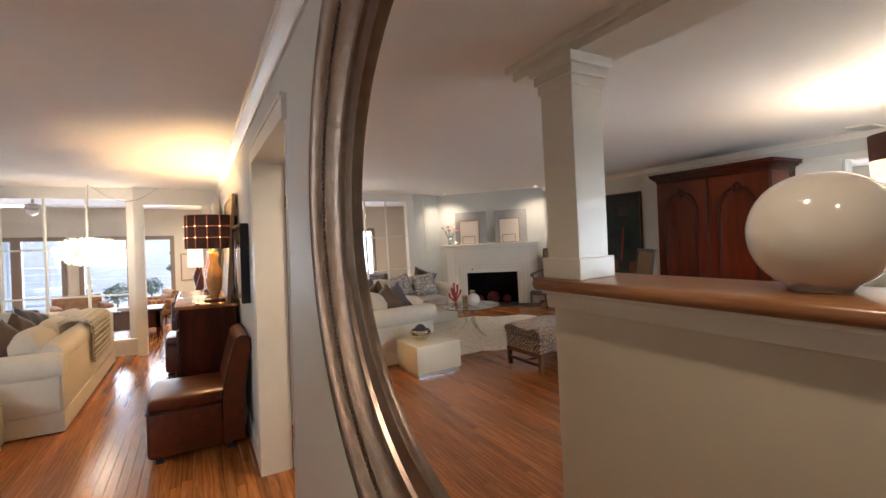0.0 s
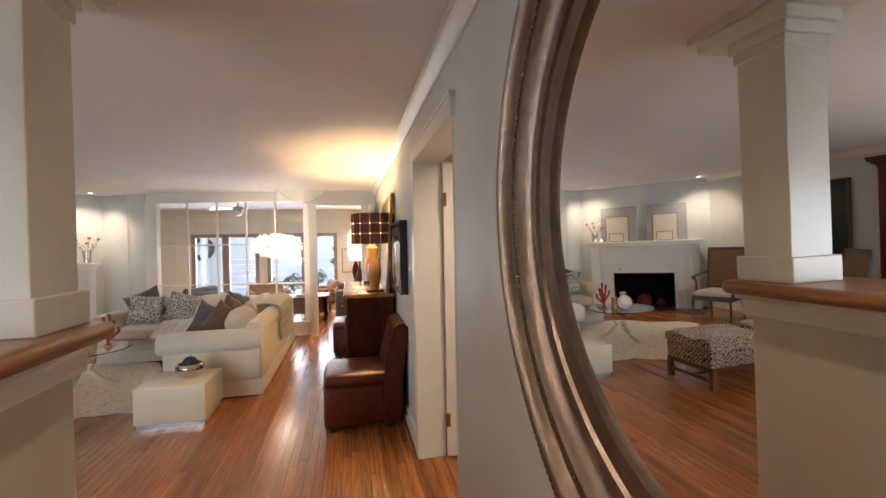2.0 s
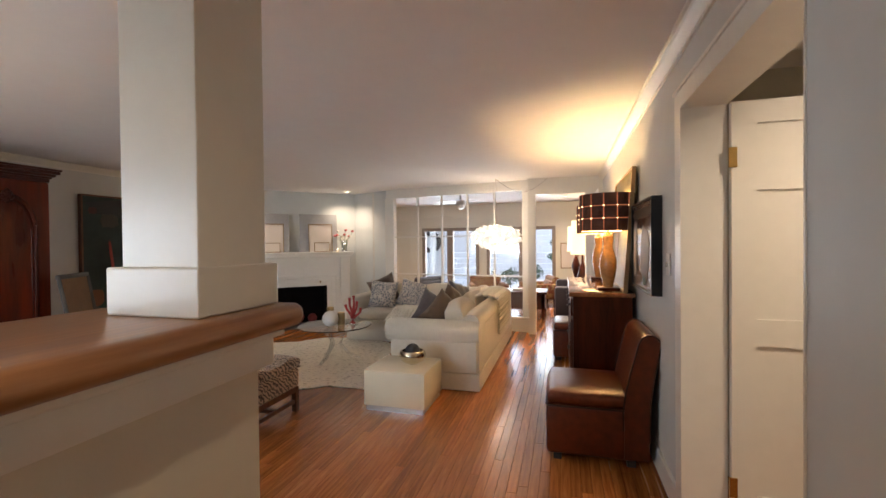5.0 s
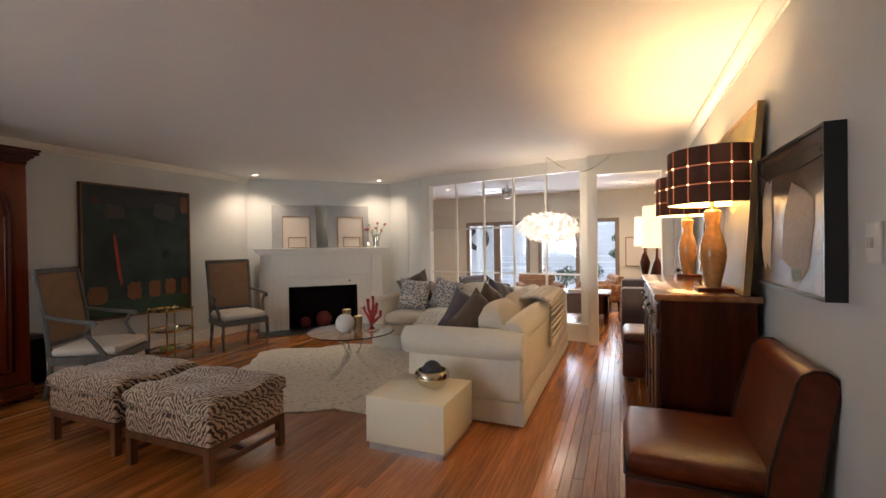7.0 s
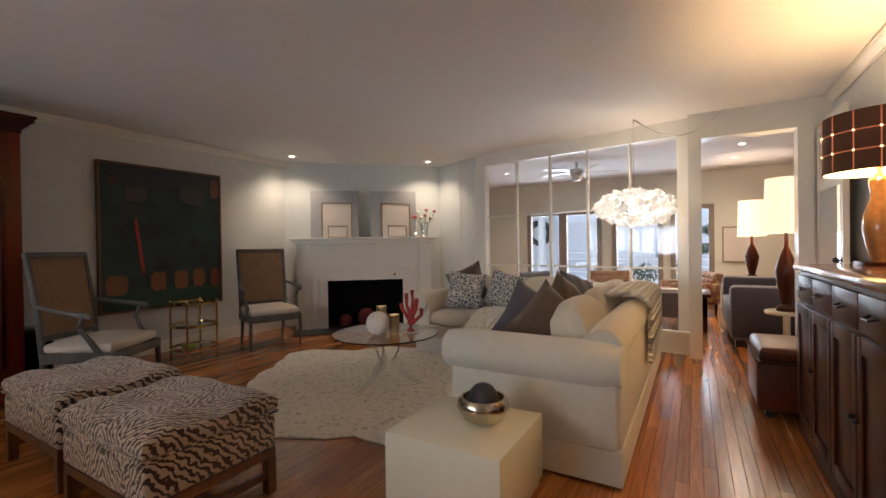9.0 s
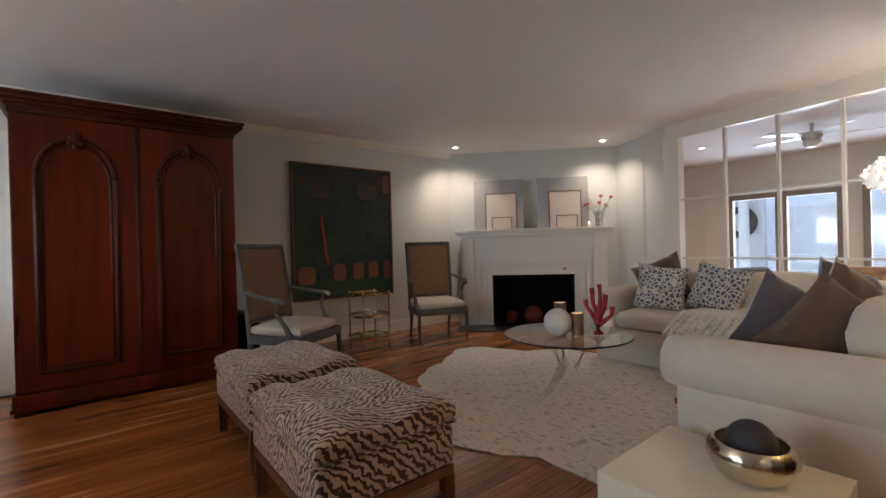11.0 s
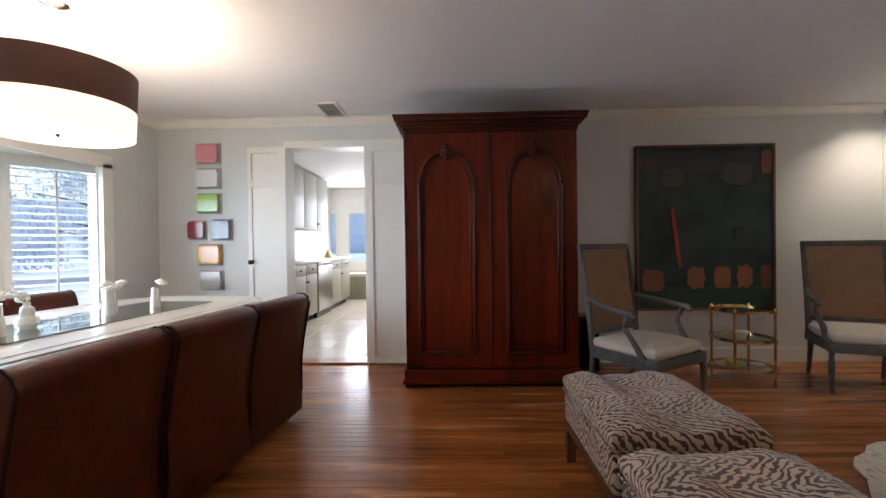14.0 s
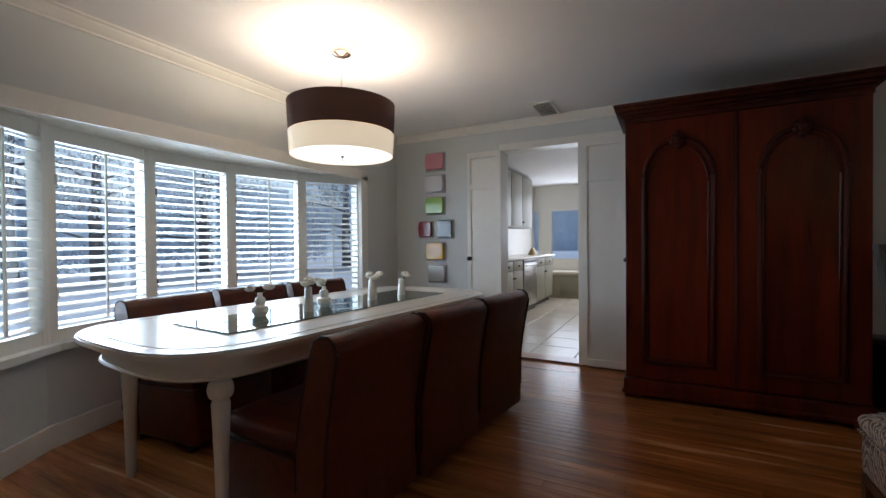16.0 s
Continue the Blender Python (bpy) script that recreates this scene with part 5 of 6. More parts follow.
# glass coffee table
ct = thing("coffee_table", "round glass coffee table on curved clear acrylic legs", "coffee table", pose(-3.2, 5.43, 0.0105))
part("glass_top", lathe(B(), [(0, 0.405), (0.425, 0.405), (0.43, 0.4105), (0.425, 0.416), (0, 0.416)], 64), M_GLASS, ct)
for i in range(3):
    a = 2 * math.pi * i / 3 + 0.4
    c, s = math.cos(a), math.sin(a)
    part("leg", tube(B(), [(0.30 * c, 0.30 * s, 0.0), (0.16 * c, 0.16 * s, 0.07), (0.06 * c, 0.06 * s, 0.19), (0.12 * c, 0.12 * s, 0.32), (0.27 * c, 0.27 * s, 0.404)], [0.022, 0.026, 0.03, 0.026, 0.022], 10, 0.7), M_ACRYL, ct)
TZ = 0.0105 + 0.416
tagged(part("plaster_sphere", ball(B(), (-3.2, 5.33, TZ + 0.092), 0.093), M_PLASTER), "white plaster ball on the glass table", "decorative ball")
for x, y, h in ((-3.30, 5.50, 0.20), (-3.12, 5.44, 0.15)):
    k = thing("pillar_candle", "lit candle in a bronze mercury-glass cylinder", "candle", pose(x, y, TZ), "candles")
    part("holder", lathe(B(), [(0, 0), (0.04, 0), (0.042, h), (0.038, h), (0.037, 0.01), (0, 0.01)], 24), M_CANDLE, k)
    part("wax", lathe(B(), [(0, 0.011), (0.036, 0.011), (0.036, h - 0.012), (0, h - 0.015)], 20), M_DIFF, k)
k = thing("coral_sculpture", "red branching coral sculpture on a small clear stand", "sculpture", pose(-3.0, 5.50, TZ))
part("stand", bx(-0.06, 0.06, -0.05, 0.05, 0, 0.015, bevel=0.003), M_ACRYL, k)
part("trunk", tube(B(), [(0, 0, 0.015), (0.0, 0, 0.08), (0.01, 0, 0.17)], [0.038, 0.029, 0.024], 10), M_CORAL, k)
for pts in ([(0, 0, 0.09), (-0.05, 0.0, 0.15), (-0.09, 0.01, 0.19), (-0.10, 0.01, 0.235)], [(0, 0, 0.14), (-0.03, -0.01, 0.22), (-0.035, -0.01, 0.32)], [(0.01, 0, 0.16), (0.015, 0.01, 0.25), (0.01, 0.01, 0.345)], [(0.01, 0, 0.13), (0.05, 0.0, 0.19), (0.06, 0.0, 0.28)], [(0.01, 0, 0.08), (0.06, 0.01, 0.12), (0.10, 0.0, 0.15), (0.105, 0.0, 0.205)]):
    part("branch", tube(B(), pts, [0.020] + [0.0135] * (len(pts) - 2) + [0.017], 8), M_CORAL, k)

# sectional sofa
so = thing("sectional_sofa", "cream rolled-arm sectional sofa with skirted base", "sofa")
X0, X1, Y0, Y1, XL, YF = -2.22, -1.33, 4.74, 7.30, -3.62, 6.42


def roll_arm(bm, a, b, r, z):
    """A rolled arm: a soft bolster from a to b."""
    a, b = Vector(a), Vector(b)
    n = 10
    pts = [a.lerp(b, i / n) for i in range(n + 1)]
    tube(bm, [(p.x, p.y, z) for p in pts], [r * 0.86] + [r] * (n - 1) + [r * 0.86], 20)


bm = bx(X0 + 0.04, X1, Y0, Y1, 0.04, 0.30, bevel=0.02)
box(bm, XL + 0.04, X0 + 0.04, YF + 0.03, Y1, 0.04, 0.30, bevel=0.02)
part("base", bm, M_SOFA, so)
bm = bx(X0 + 0.03, X1 + 0.022, Y0 - 0.02, Y1 + 0.01, 0.015, 0.17)
box(bm, XL + 0.03, X0 + 0.03, YF + 0.02, Y1 + 0.01, 0.015, 0.17)
part("skirt", bm, M_SOFA, so, smooth=False)
bm = bx(X0 + 0.02, X1 + 0.004, Y0 + 0.0, Y0 + 0.2, 0.28, 0.56, bevel=0.03, seg=3)
roll_arm(bm, (X0 - 0.02, Y0 + 0.06), (X1 + 0.02, Y0 + 0.06), 0.115, 0.545)
part("arm", bm, M_SOFA, so)
part("outside_back", bx(X1 - 0.12, X1 + 0.016, Y0 + 0.01, Y1 + 0.004, 0.172, 0.63, bevel=0.012), M_SOFA, so)
part("outside_arm", bx(X0 + 0.03, X1 - 0.002, Y0 - 0.014, Y0 + 0.08, 0.172, 0.52, bevel=0.012), M_SOFA, so)
bm = bx(XL + 0.02, XL + 0.2, YF + 0.02, Y1, 0.28, 0.56, bevel=0.03, seg=3)
roll_arm(bm, (XL + 0.09, YF - 0.02), (XL + 0.09, Y1 + 0.02), 0.11, 0.53)
part("arm", bm, M_SOFA, so)
bm = bx(X1 - 0.2, X1 + 0.0, Y0 + 0.15, Y1, 0.28, 0.66, bevel=0.05, seg=4)
roll_arm(bm, (X1 - 0.07, Y0 + 0.05), (X1 - 0.07, Y1), 0.10, 0.63)
part("backrest", bm, M_SOFA, so)
bm = bx(XL + 0.15, X1 - 0.1, Y1 - 0.2, Y1, 0.28, 0.66, bevel=0.05, seg=4)
roll_arm(bm, (XL + 0.1, Y1 - 0.07), (X1 - 0.07, Y1 - 0.07), 0.10, 0.63)
part("backrest", bm, M_SOFA, so)
for y in (Y0 + 0.2 + 0.36, Y0 + 0.2 + 1.08):
    bm = B()
    cushion(bm, 0.70, 0.71, 0.17, Matrix.Translation((X0 + 0.34, y, 0.375)), 0.25)
    part("seat_cushion", bm, M_SOFA, so)
for x in (XL + 0.56, XL + 1.27):
    bm = B()
    cushion(bm, 0.71, 0.70, 0.17, Matrix.Translation((x, YF + 0.34, 0.375)), 0.25)
    part("seat_cushion", bm, M_SOFA, so)
bm = B()
cushion(bm, 0.70, 0.75, 0.17, Matrix.Translation((X1 - 0.53, YF + 0.34, 0.375)), 0.25)
part("seat_cushion", bm, M_SOFA, so)
for y in (Y0 + 0.55, Y0 + 1.22, Y0 + 1.88):
    bm = B()
    cushion(bm, 0.2, 0.66, 0.42, Matrix.Translation((X1 - 0.27, y, 0.60)) @ pose(0, 0, 0, 0, -14, 0), 0.4)
    part("back_cushion", bm, M_SOFA, so)
for x in (XL + 0.58, XL + 1.3):
    bm = B()
    cushion(bm, 0.68, 0.2, 0.42, Matrix.Translation((x, Y1 - 0.27, 0.58)) @ pose(0, 0, 0, -14, 0, 0), 0.4)
    part("back_cushion", bm, M_SOFA, so)


def pillow(label, material, x, y, z, s, rx, ry, rz, group):
    tagged(part("throw_pillow", throw_pillow(B(), s, 0.16, pose(x, y, z, rx, ry, rz) @ pose(0, 0, 0, 90, 0, 0)), material), label, "pillow", group)


pillow("blue and cream patterned cotton pillow on the sofa", M_PILLOW_P, -3.13, 6.72, 0.645, 0.41, -20, 6, 18, "patterned pillows")
pillow("blue and cream patterned cotton pillow on the sofa", M_PILLOW_P, -2.72, 6.80, 0.65, 0.41, -18, 12, -8, "patterned pillows")
pillow("brown velvet pillow behind the patterned one", M_PILLOW_B, -3.22, 6.93, 0.68, 0.44, -16, -22, 10, "velvet pillows")
pillow("brown velvet pillow propped against the sofa back", M_PILLOW_B, -1.76, 5.16, 0.63, 0.42, -22, 44, 22, "velvet pillows")
pillow("slate velvet pillow propped against the sofa back", M_PILLOW_G, -1.95, 5.36, 0.63, 0.42, -20, 36, 40, "velvet pillows")
pillow("brown velvet pillow propped against the sofa back", M_PILLOW_B, -1.74, 5.48, 0.66, 0.44, -16, 40, 55, "velvet pillows")
pillow("slate velvet pillow propped against the sofa back", M_PILLOW_G, -1.85, 6.2, 0.68, 0.42, -18, 20, 60, "velvet pillows")


def knit(name, label, pts_fn, nu, nv):
    """A chunky knitted blanket: braided ropes laid along a draped sheet."""
    top = thing(name, label, "throw blanket")
    for i in range(nu):
        u = (i + 0.5) / nu
        bm = B()
        for ph in (0, math.pi):
            line = []
            for j in range(nv + 1):
                vv = j / nv
                p = Vector(pts_fn(u, vv))
                w = 0.016 * math.sin(j * 1.9 + ph)
                q = Vector(pts_fn(min(1, u + 0.02), vv)) - p
                q = q.normalized() if q.length > 1e-6 else Vector((1, 0, 0))
                line.append(p + q * w + Vector((0, 0, 0.008 * math.cos(j * 1.9 + ph) + 0.016)))
            tube(bm, line, 0.017, 6)
        part("braid", bm, M_KNIT, top)


def drape_a(u, v):
    x = -2.75 + 0.62 * u - 0.15 * v
    y = 7.05 - 0.95 * v * (0.9 + 0.1 * math.sin(6 * u))
    z = 0.47 + 0.20 * max(0, 1 - 5.0 * v) ** 0.7 - (0.14 * max(0, v - 0.72) / 0.28)
    return x, y - 0.0, z


def drape_b(u, v):
    y = 5.75 + 0.95 * u
    s = v * 1.15
    if s < 0.32:
        return -1.62 + 0.22 * s, y, 0.62 + 0.40 * s
    if s < 0.72:
        t = (s - 0.32) / 0.40 * math.pi
        return -1.43 - 0.15 * math.cos(t), y, 0.71 + 0.06 * math.sin(t)
    return -1.275 + 0.0 * s, y, 0.71 - (s - 0.72) * 0.9


knit("knitted_throw", "chunky cream knitted throw over the sofa seat", drape_a, 12, 40)
knit("knitted_throw", "chunky cream knitted throw over the sofa back", drape_b, 16, 44)

# petal chandelier
chd = thing("chandelier", "lit cloud-shaped chandelier of curled white petals", "chandelier", pose(-1.54, 7.33, 1.48))
random.seed(7)
petal = B()
for i in range(330):
    zz = random.uniform(-1, 1)
    a = random.uniform(0, 2 * math.pi)
    rr = math.sqrt(max(0, 1 - zz * zz))
    k = random.uniform(0.82, 1.0)
    p = Vector((0.34 * rr * math.cos(a) * k, 0.34 * rr * math.sin(a) * k, 0.155 * zz * k))
    n = Vector((p.x, p.y, p.z * 3)).normalized()
    m = Matrix.Translation(p) @ n.to_track_quat("Z", "Y").to_matrix().to_4x4() @ pose(0, 0, 0, random.uniform(-60, 60), random.uniform(-60, 60), random.uniform(0, 360))
    s = random.uniform(0.03, 0.05)
    g = [[petal.verts.new(m @ Vector((s * x, s * 0.8 * y * (1 - 0.3 * abs(x)), s * 0.5 * (x * x + y * y)))) for y in (-1, 0, 1)] for x in (-1, 0, 1)]
    for u in range(2):
        for w in range(2):
            petal.faces.new((g[u][w], g[u + 1][w], g[u + 1][w + 1], g[u][w + 1]))
tagged(part("petals", petal, M_PETAL, chd), kind="stuff")
part("cord", tube(B(), [(0, 0, 0.1), (0, 0, CEIL - 1.48 - 0.01)], 0.004, 6), M_CHROME, chd)
part("hook", tube(B(), [(0, 0, 0.85), (0.015, 0, 0.865), (0, 0, 0.879)], 0.005, 6), M_CHROME, chd)
part("swag_cord", tube(B(), [(0.02 + 0.75 * i / 12, 0.05 * i / 12, 0.868 - 0.20 * math.sin(math.pi * i / 12) + 0.0 * i) for i in range(13)], 0.004, 6), M_CHROME, chd)
part("bulb", ball(B(), (0, 0, 0), 0.05, seg=12), M_BULB, chd)

# ---- dining room ----
TM = pose(-4.04, 0.86, 0, 0, 0, -5)
tb = thing("dining_table", "ivory painted oval dining table with turned legs", "dining table", TM)


def racetrack(L, w, n=16):
    pts = []
    for s, a0 in ((1, -math.pi / 2), (-1, math.pi / 2)):
        for i in range(n + 1):
            a = a0 + math.pi * i / n
            ca, sa = math.cos(a), math.sin(a)
            ex = 0.62
            pts.append((s * (L - w * 0.9) + w * 0.9 * math.copysign(abs(ca) ** ex, ca), w * math.copysign(abs(sa) ** ex, sa)))
    return pts


bm = prism(B(), racetrack(1.245, 0.58), 0.725, 0.757)
bmesh.ops.bevel(bm, geom=[e for e in bm.edges if abs(e.verts[0].co.z - e.verts[1].co.z) < 1e-4], offset=0.008, segments=2, affect="EDGES")
part("tabletop", bm, M_TABLE, tb)
ring = racetrack(1.17, 0.505)
part("inlay_line", tube(B(), [(x, y, 0.7565) for x, y in ring + ring[:1]], 0.0028, 4), M_TAUPE, tb, "fine taupe painted line")
part("apron", prism(B(), racetrack(1.16, 0.49), 0.625, 0.725), M_TABLE, tb)
ring = racetrack(1.163, 0.493)
part("apron_bead", tube(B(), [(x, y, 0.635) for x, y in ring + ring[:1]], 0.008, 6), M_TABLE, tb)
for sx in (-1, 1):
    for sy in (-1, 1):
        pr = [(0, 0), (0.018, 0), (0.022, 0.03), (0.027, 0.3), (0.036, 0.52), (0.03, 0.535), (0.045, 0.55), (0.05, 0.575), (0.045, 0.6), (0.034, 0.612), (0.044, 0.63), (0.044, 0.73), (0, 0.73)]
        part("leg", lathe(B(), pr, 20, Matrix.Translation((sx * 0.98, sy * 0.40, 0))), M_TABLE, tb)
mr = part("table_mirror", bx(-0.87, 0.87, -0.235, 0.235, 0.758, 0.764), mat("smoked_mirror", (0.36, 0.44, 0.42), 0.02, 1.0, vary=0.0), None, "", False)
mr.matrix_basis = TM @ pose(0, 0.04, 0)
tagged(mr, "long mirror runner lying on the dining table", "mirror")
random.seed(11)


def bud_vase(x, y, h, kind):
    v = thing("bud_vase", "small white ceramic bud vase with white blossoms", "vase", TM @ pose(x, y + 0.04, 0.764), "white bud vases")
    if kind:
        pr = [(0, 0), (0.03, 0), (0.046, 0.025), (0.042, 0.05), (0.024, 0.062), (0.03, 0.08), (0.024, 0.1), (0.014, 0.105), (0.013, 0.125), (0, 0.12)]
    else:
        pr = [(0, 0), (0.03, 0), (0.028, h * 0.4), (0.022, h * 0.7), (0.02, h), (0, h - 0.004)]
    part("body", lathe(B(), pr, 24), M_CERAMIC, v)
    top = 0.12 if kind else h
    for i in range(3):
        a = random.uniform(0, 6.28)
        tip = Vector((0.05 * math.cos(a), 0.05 * math.sin(a), top + random.uniform(0.01, 0.045)))
        part("stem", tube(B(), [(0, 0, top - 0.01), (tip.x * 0.6, tip.y * 0.6, tip.z - 0.015), tip], 0.0025, 5), M_STEM, v)
        bm = B()
        for k in range(9):
            b = 2 * math.pi * k / 5 + (0.6 if k > 4 else 0)
            rr, zz, sz = (0.017, 0.0, 0.016) if k < 5 else (0.008, 0.010, 0.012)
            m = Matrix.Translation(tip + Vector((rr * math.cos(b), rr * math.sin(b), zz))) @ pose(0, 0, 0, 45 * math.sin(b), -45 * math.cos(b), 0) @ Matrix.Diagonal((sz, sz, sz * 0.5, 1))
            bmesh.ops.create_uvsphere(bm, u_segments=8, v_segments=5, radius=1.0, matrix=m)
        part("blossom", bm, M_PETALW, v)


for x, y, h, kd in ((0.52, -0.05, 0.08, 1), (0.28, 0.05, 0.14, 0), (0.10, -0.02, 0.12, 1), (-0.28, 0.03, 0.14, 0), (-0.36, -0.03, 0.13, 0), (-0.62, 0.02, 0.12, 0)):
    bud_vase(x, y, h, kd)

pn = thing("drum_pendant", "two-tone brown and cream drum pendant lamp, lit", "pendant lamp", pose(-4.03, 0.95, 0))
part("upper_shade", lathe(B(), [(0.316, 1.832), (0.321, 1.832), (0.329, 2.01), (0.324, 2.01)], 64, close=True), M_SHADE_D, pn, "brown grasscloth band")
part("lower_shade", lathe(B(), [(0.308, 1.695), (0.313, 1.695), (0.3205, 1.83), (0.3155, 1.83)], 64, close=True), M_SHADE_L, pn, "glowing cream linen band")
part("diffuser", lathe(B(), [(0, 1.70), (0.307, 1.70), (0.307, 1.705), (0, 1.705)], 64), M_DIFF, pn, "glowing white diffuser")
part("finial", lathe(B(), [(0, 1.66), (0.008, 1.668), (0.004, 1.68), (0.012, 1.69), (0.012, 1.7), (0, 1.7)], 12), M_CHROME, pn)
part("rod", tube(B(), [(0, 0, 1.70), (0, 0, CEIL - 0.05)], 0.005, 8), M_CHROME, pn)
part("canopy", lathe(B(), [(0, CEIL - 0.055), (0.015, CEIL - 0.055), (0.06, CEIL - 0.035), (0.065, CEIL - 0.012), (0.065, CEIL), (0, CEIL)], 32), M_CHROME, pn)
part("ceiling_medallion", lathe(B(), [(0.066, CEIL - 0.012), (0.12, CEIL - 0.014), (0.13, CEIL - 0.006), (0.13, CEIL), (0.066, CEIL)], 40), M_TRIM, pn)


def tile_art(colour, y0, y1, z0, z1, lab):
    t = thing("wall_tile_art", lab, "wall art", pose(WX, (y0 + y1) / 2, z0), "colour wall tiles")
    w, h = (y1 - y0), z1 - z0
    part("backplate", bx(0, 0.012, -w / 2 - 0.012, w / 2 + 0.008, -0.012, h + 0.008, bevel=0.003), M_MATB, t, "grey metal backplate")
    bm = B()
    cushion(bm, 0.05, w, h, Matrix.Translation((0.03, -0.003, h / 2)), 0.1, 6)
    part("face", bm, M_COL[colour], t)


for colour, y0, y1, z0, z1 in (("pink", 0.40, 0.62, 1.95, 2.13), ("white", 0.40, 0.62, 1.71, 1.89), ("green", 0.40, 0.62, 1.47, 1.65), ("red", 0.31, 0.47, 1.22, 1.39), ("grey", 0.54, 0.72, 1.21, 1.40), ("yellow", 0.40, 0.62, 0.97, 1.16), ("silver", 0.42, 0.63, 0.73, 0.91)):
    tile_art(colour, y0, y1, z0, z1, "%s glossy square wall tile on a metal plate" % colour)


# ---- kitchen ----
def cabinet(x0, x1, y0, y1, z0, z1, doors, drawer=False, wall=False):
    c = thing("wall_cabinet" if wall else "base_cabinet", "sage-cream painted kitchen %s cabinet" % ("wall" if wall else "base"), "cabinet", group="kitchen cabinets")
    part("body", bx(x0, x1, y0, y1 - 0.02, z0 + (0 if wall else 0.09), z1), M_CAB, c, smooth=False)
    if not wall:
        part("toe_kick", bx(x0, x1, y0, y1 - 0.08, z0, z0 + 0.09), M_DARK, c, smooth=False)
    w = (x1 - x0) / doors
    zt = z1 - 0.17 if drawer else z1 - 0.015
    for i in range(doors):
        a = x0 + i * w + 0.008
        d = part("door", bx(a, a + w - 0.016, y1 - 0.02, y1, z0 + (0.02 if wall else 0.1), zt, bevel=0.004), M_CAB, c)
        part("knob", ball(B(), (a + (w - 0.05 if i % 2 == 0 else 0.03), y1 + 0.014, z0 + 0.1 if wall else zt - 0.1), 0.014, seg=10), M_DARK, d)
        if drawer:
            d = part("drawer", bx(a, a + w - 0.016, y1 - 0.02, y1, zt + 0.015, z1 - 0.015, bevel=0.004), M_CAB, c)
            part("knob", ball(B(), (a + w / 2, y1 + 0.014, z1 - 0.09), 0.014, seg=10), M_DARK, d)


cabinet(-8.67, -7.2, 0.1, 0.70, 0, 0.88, 3, True)
cabinet(-10.7, -9.44, 0.1, 0.70, 0, 0.88, 2, True)
cabinet(-10.0, -8.77, 0.1, 0.48, 1.42, 2.36, 2, wall=True)
cabinet(-8.76, -7.5, 0.1, 0.48, 1.42, 2.36, 2, wall=True)
dw = thing("dishwasher", "stainless steel dishwasher built into the cabinets", "dishwasher")
part("body", bx(-9.43, -8.68, 0.1, 0.68, 0.0, 0.875), M_DARK, dw, smooth=False)
part("door", bx(-9.43, -8.68, 0.68, 0.715, 0.1, 0.87, bevel=0.006), M_STEEL, dw)
part("handle", tube(B(), [(-9.40, 0.74, 0.78), (-8.71, 0.74, 0.78)], 0.012, 8), M_STEEL, dw)
part("control_strip", bx(-9.41, -8.70, 0.716, 0.72, 0.82, 0.86), M_DARK, dw, smooth=False)
tagged(part("worktop", bx(-10.72, -7.18, 0.1, 0.74, 0.88, 0.92, bevel=0.006), M_COUNTER), "white stone worktop over the kitchen cabinets", "worktop")
tagged(part("shell_ornament", lathe(B(), [(0, 0), (0.09, 0), (0.07, 0.05), (0.03, 0.12), (0, 0.16)], 10, Matrix.Translation((-10.1, 0.45, 0.92))), M_CANDLE), "brown pyramid ornament on the worktop", "ornament")
st = thing("window_seat", "cream panelled window seat below the kitchen windows", "bench")
part("body", bx(KX + 0.001, KX + 0.55, 0.1, 3.9, 0, 0.48), M_CAB, st, smooth=False)
for i in range(6):
    part("panel", bx(KX + 0.55, KX + 0.562, 0.2 + i * 0.6, 0.7 + i * 0.6, 0.08, 0.42, bevel=0.004), M_CAB, st)
part("cushion", bx(KX + 0.01, KX + 0.57, 0.1, 3.9, 0.48, 0.55, bevel=0.02), M_SOFA, st)
kc = thing("kitchen_chair", "wooden kitchen chair with cane seat", "chair", pose(-10.3, 2.3, 0, 0, 0, 100))
for sx in (-1, 1):
    part("leg", tube(B(), [(sx * 0.2, -0.2, 0), (sx * 0.2, -0.2, 0.44)], 0.018, 8), M_CAP, kc)
    part("back_post", tube(B(), [(sx * 0.2, 0.24, 0), (sx * 0.2, 0.2, 0.45), (sx * 0.2, 0.27, 0.98)], 0.018, 8), M_CAP, kc)
part("seat", bx(-0.22, 0.22, -0.22, 0.22, 0.43, 0.48, bevel=0.015), M_SEAT, kc)
for z in (0.65, 0.8, 0.94):
    part("slat", bx(-0.19, 0.19, 0.21 + (z - 0.45) * 0.1, 0.235 + (z - 0.45) * 0.1, z - 0.03, z + 0.03, bevel=0.004), M_CAP, kc)
for k, (a, b) in enumerate(((0.05, 0.25), (0.45, 1.6), (1.9, 3.2))):
    w = thing("window_%d" % (k + 11), "bright white-framed kitchen window", "window", kind="structure")
    part("frame", box(bx(KX - 0.06, KX + 0.02, a, a + 0.05, 0.8, 1.85), KX - 0.06, KX + 0.02, b - 0.05, b, 0.8, 1.85), M_TRIM, w, smooth=False)
    p = part("pane", bx(KX - 0.03, KX - 0.026, a + 0.05, b - 0.05, 0.8, 1.85), M_PANE, w, smooth=False)
    p.visible_shadow = False

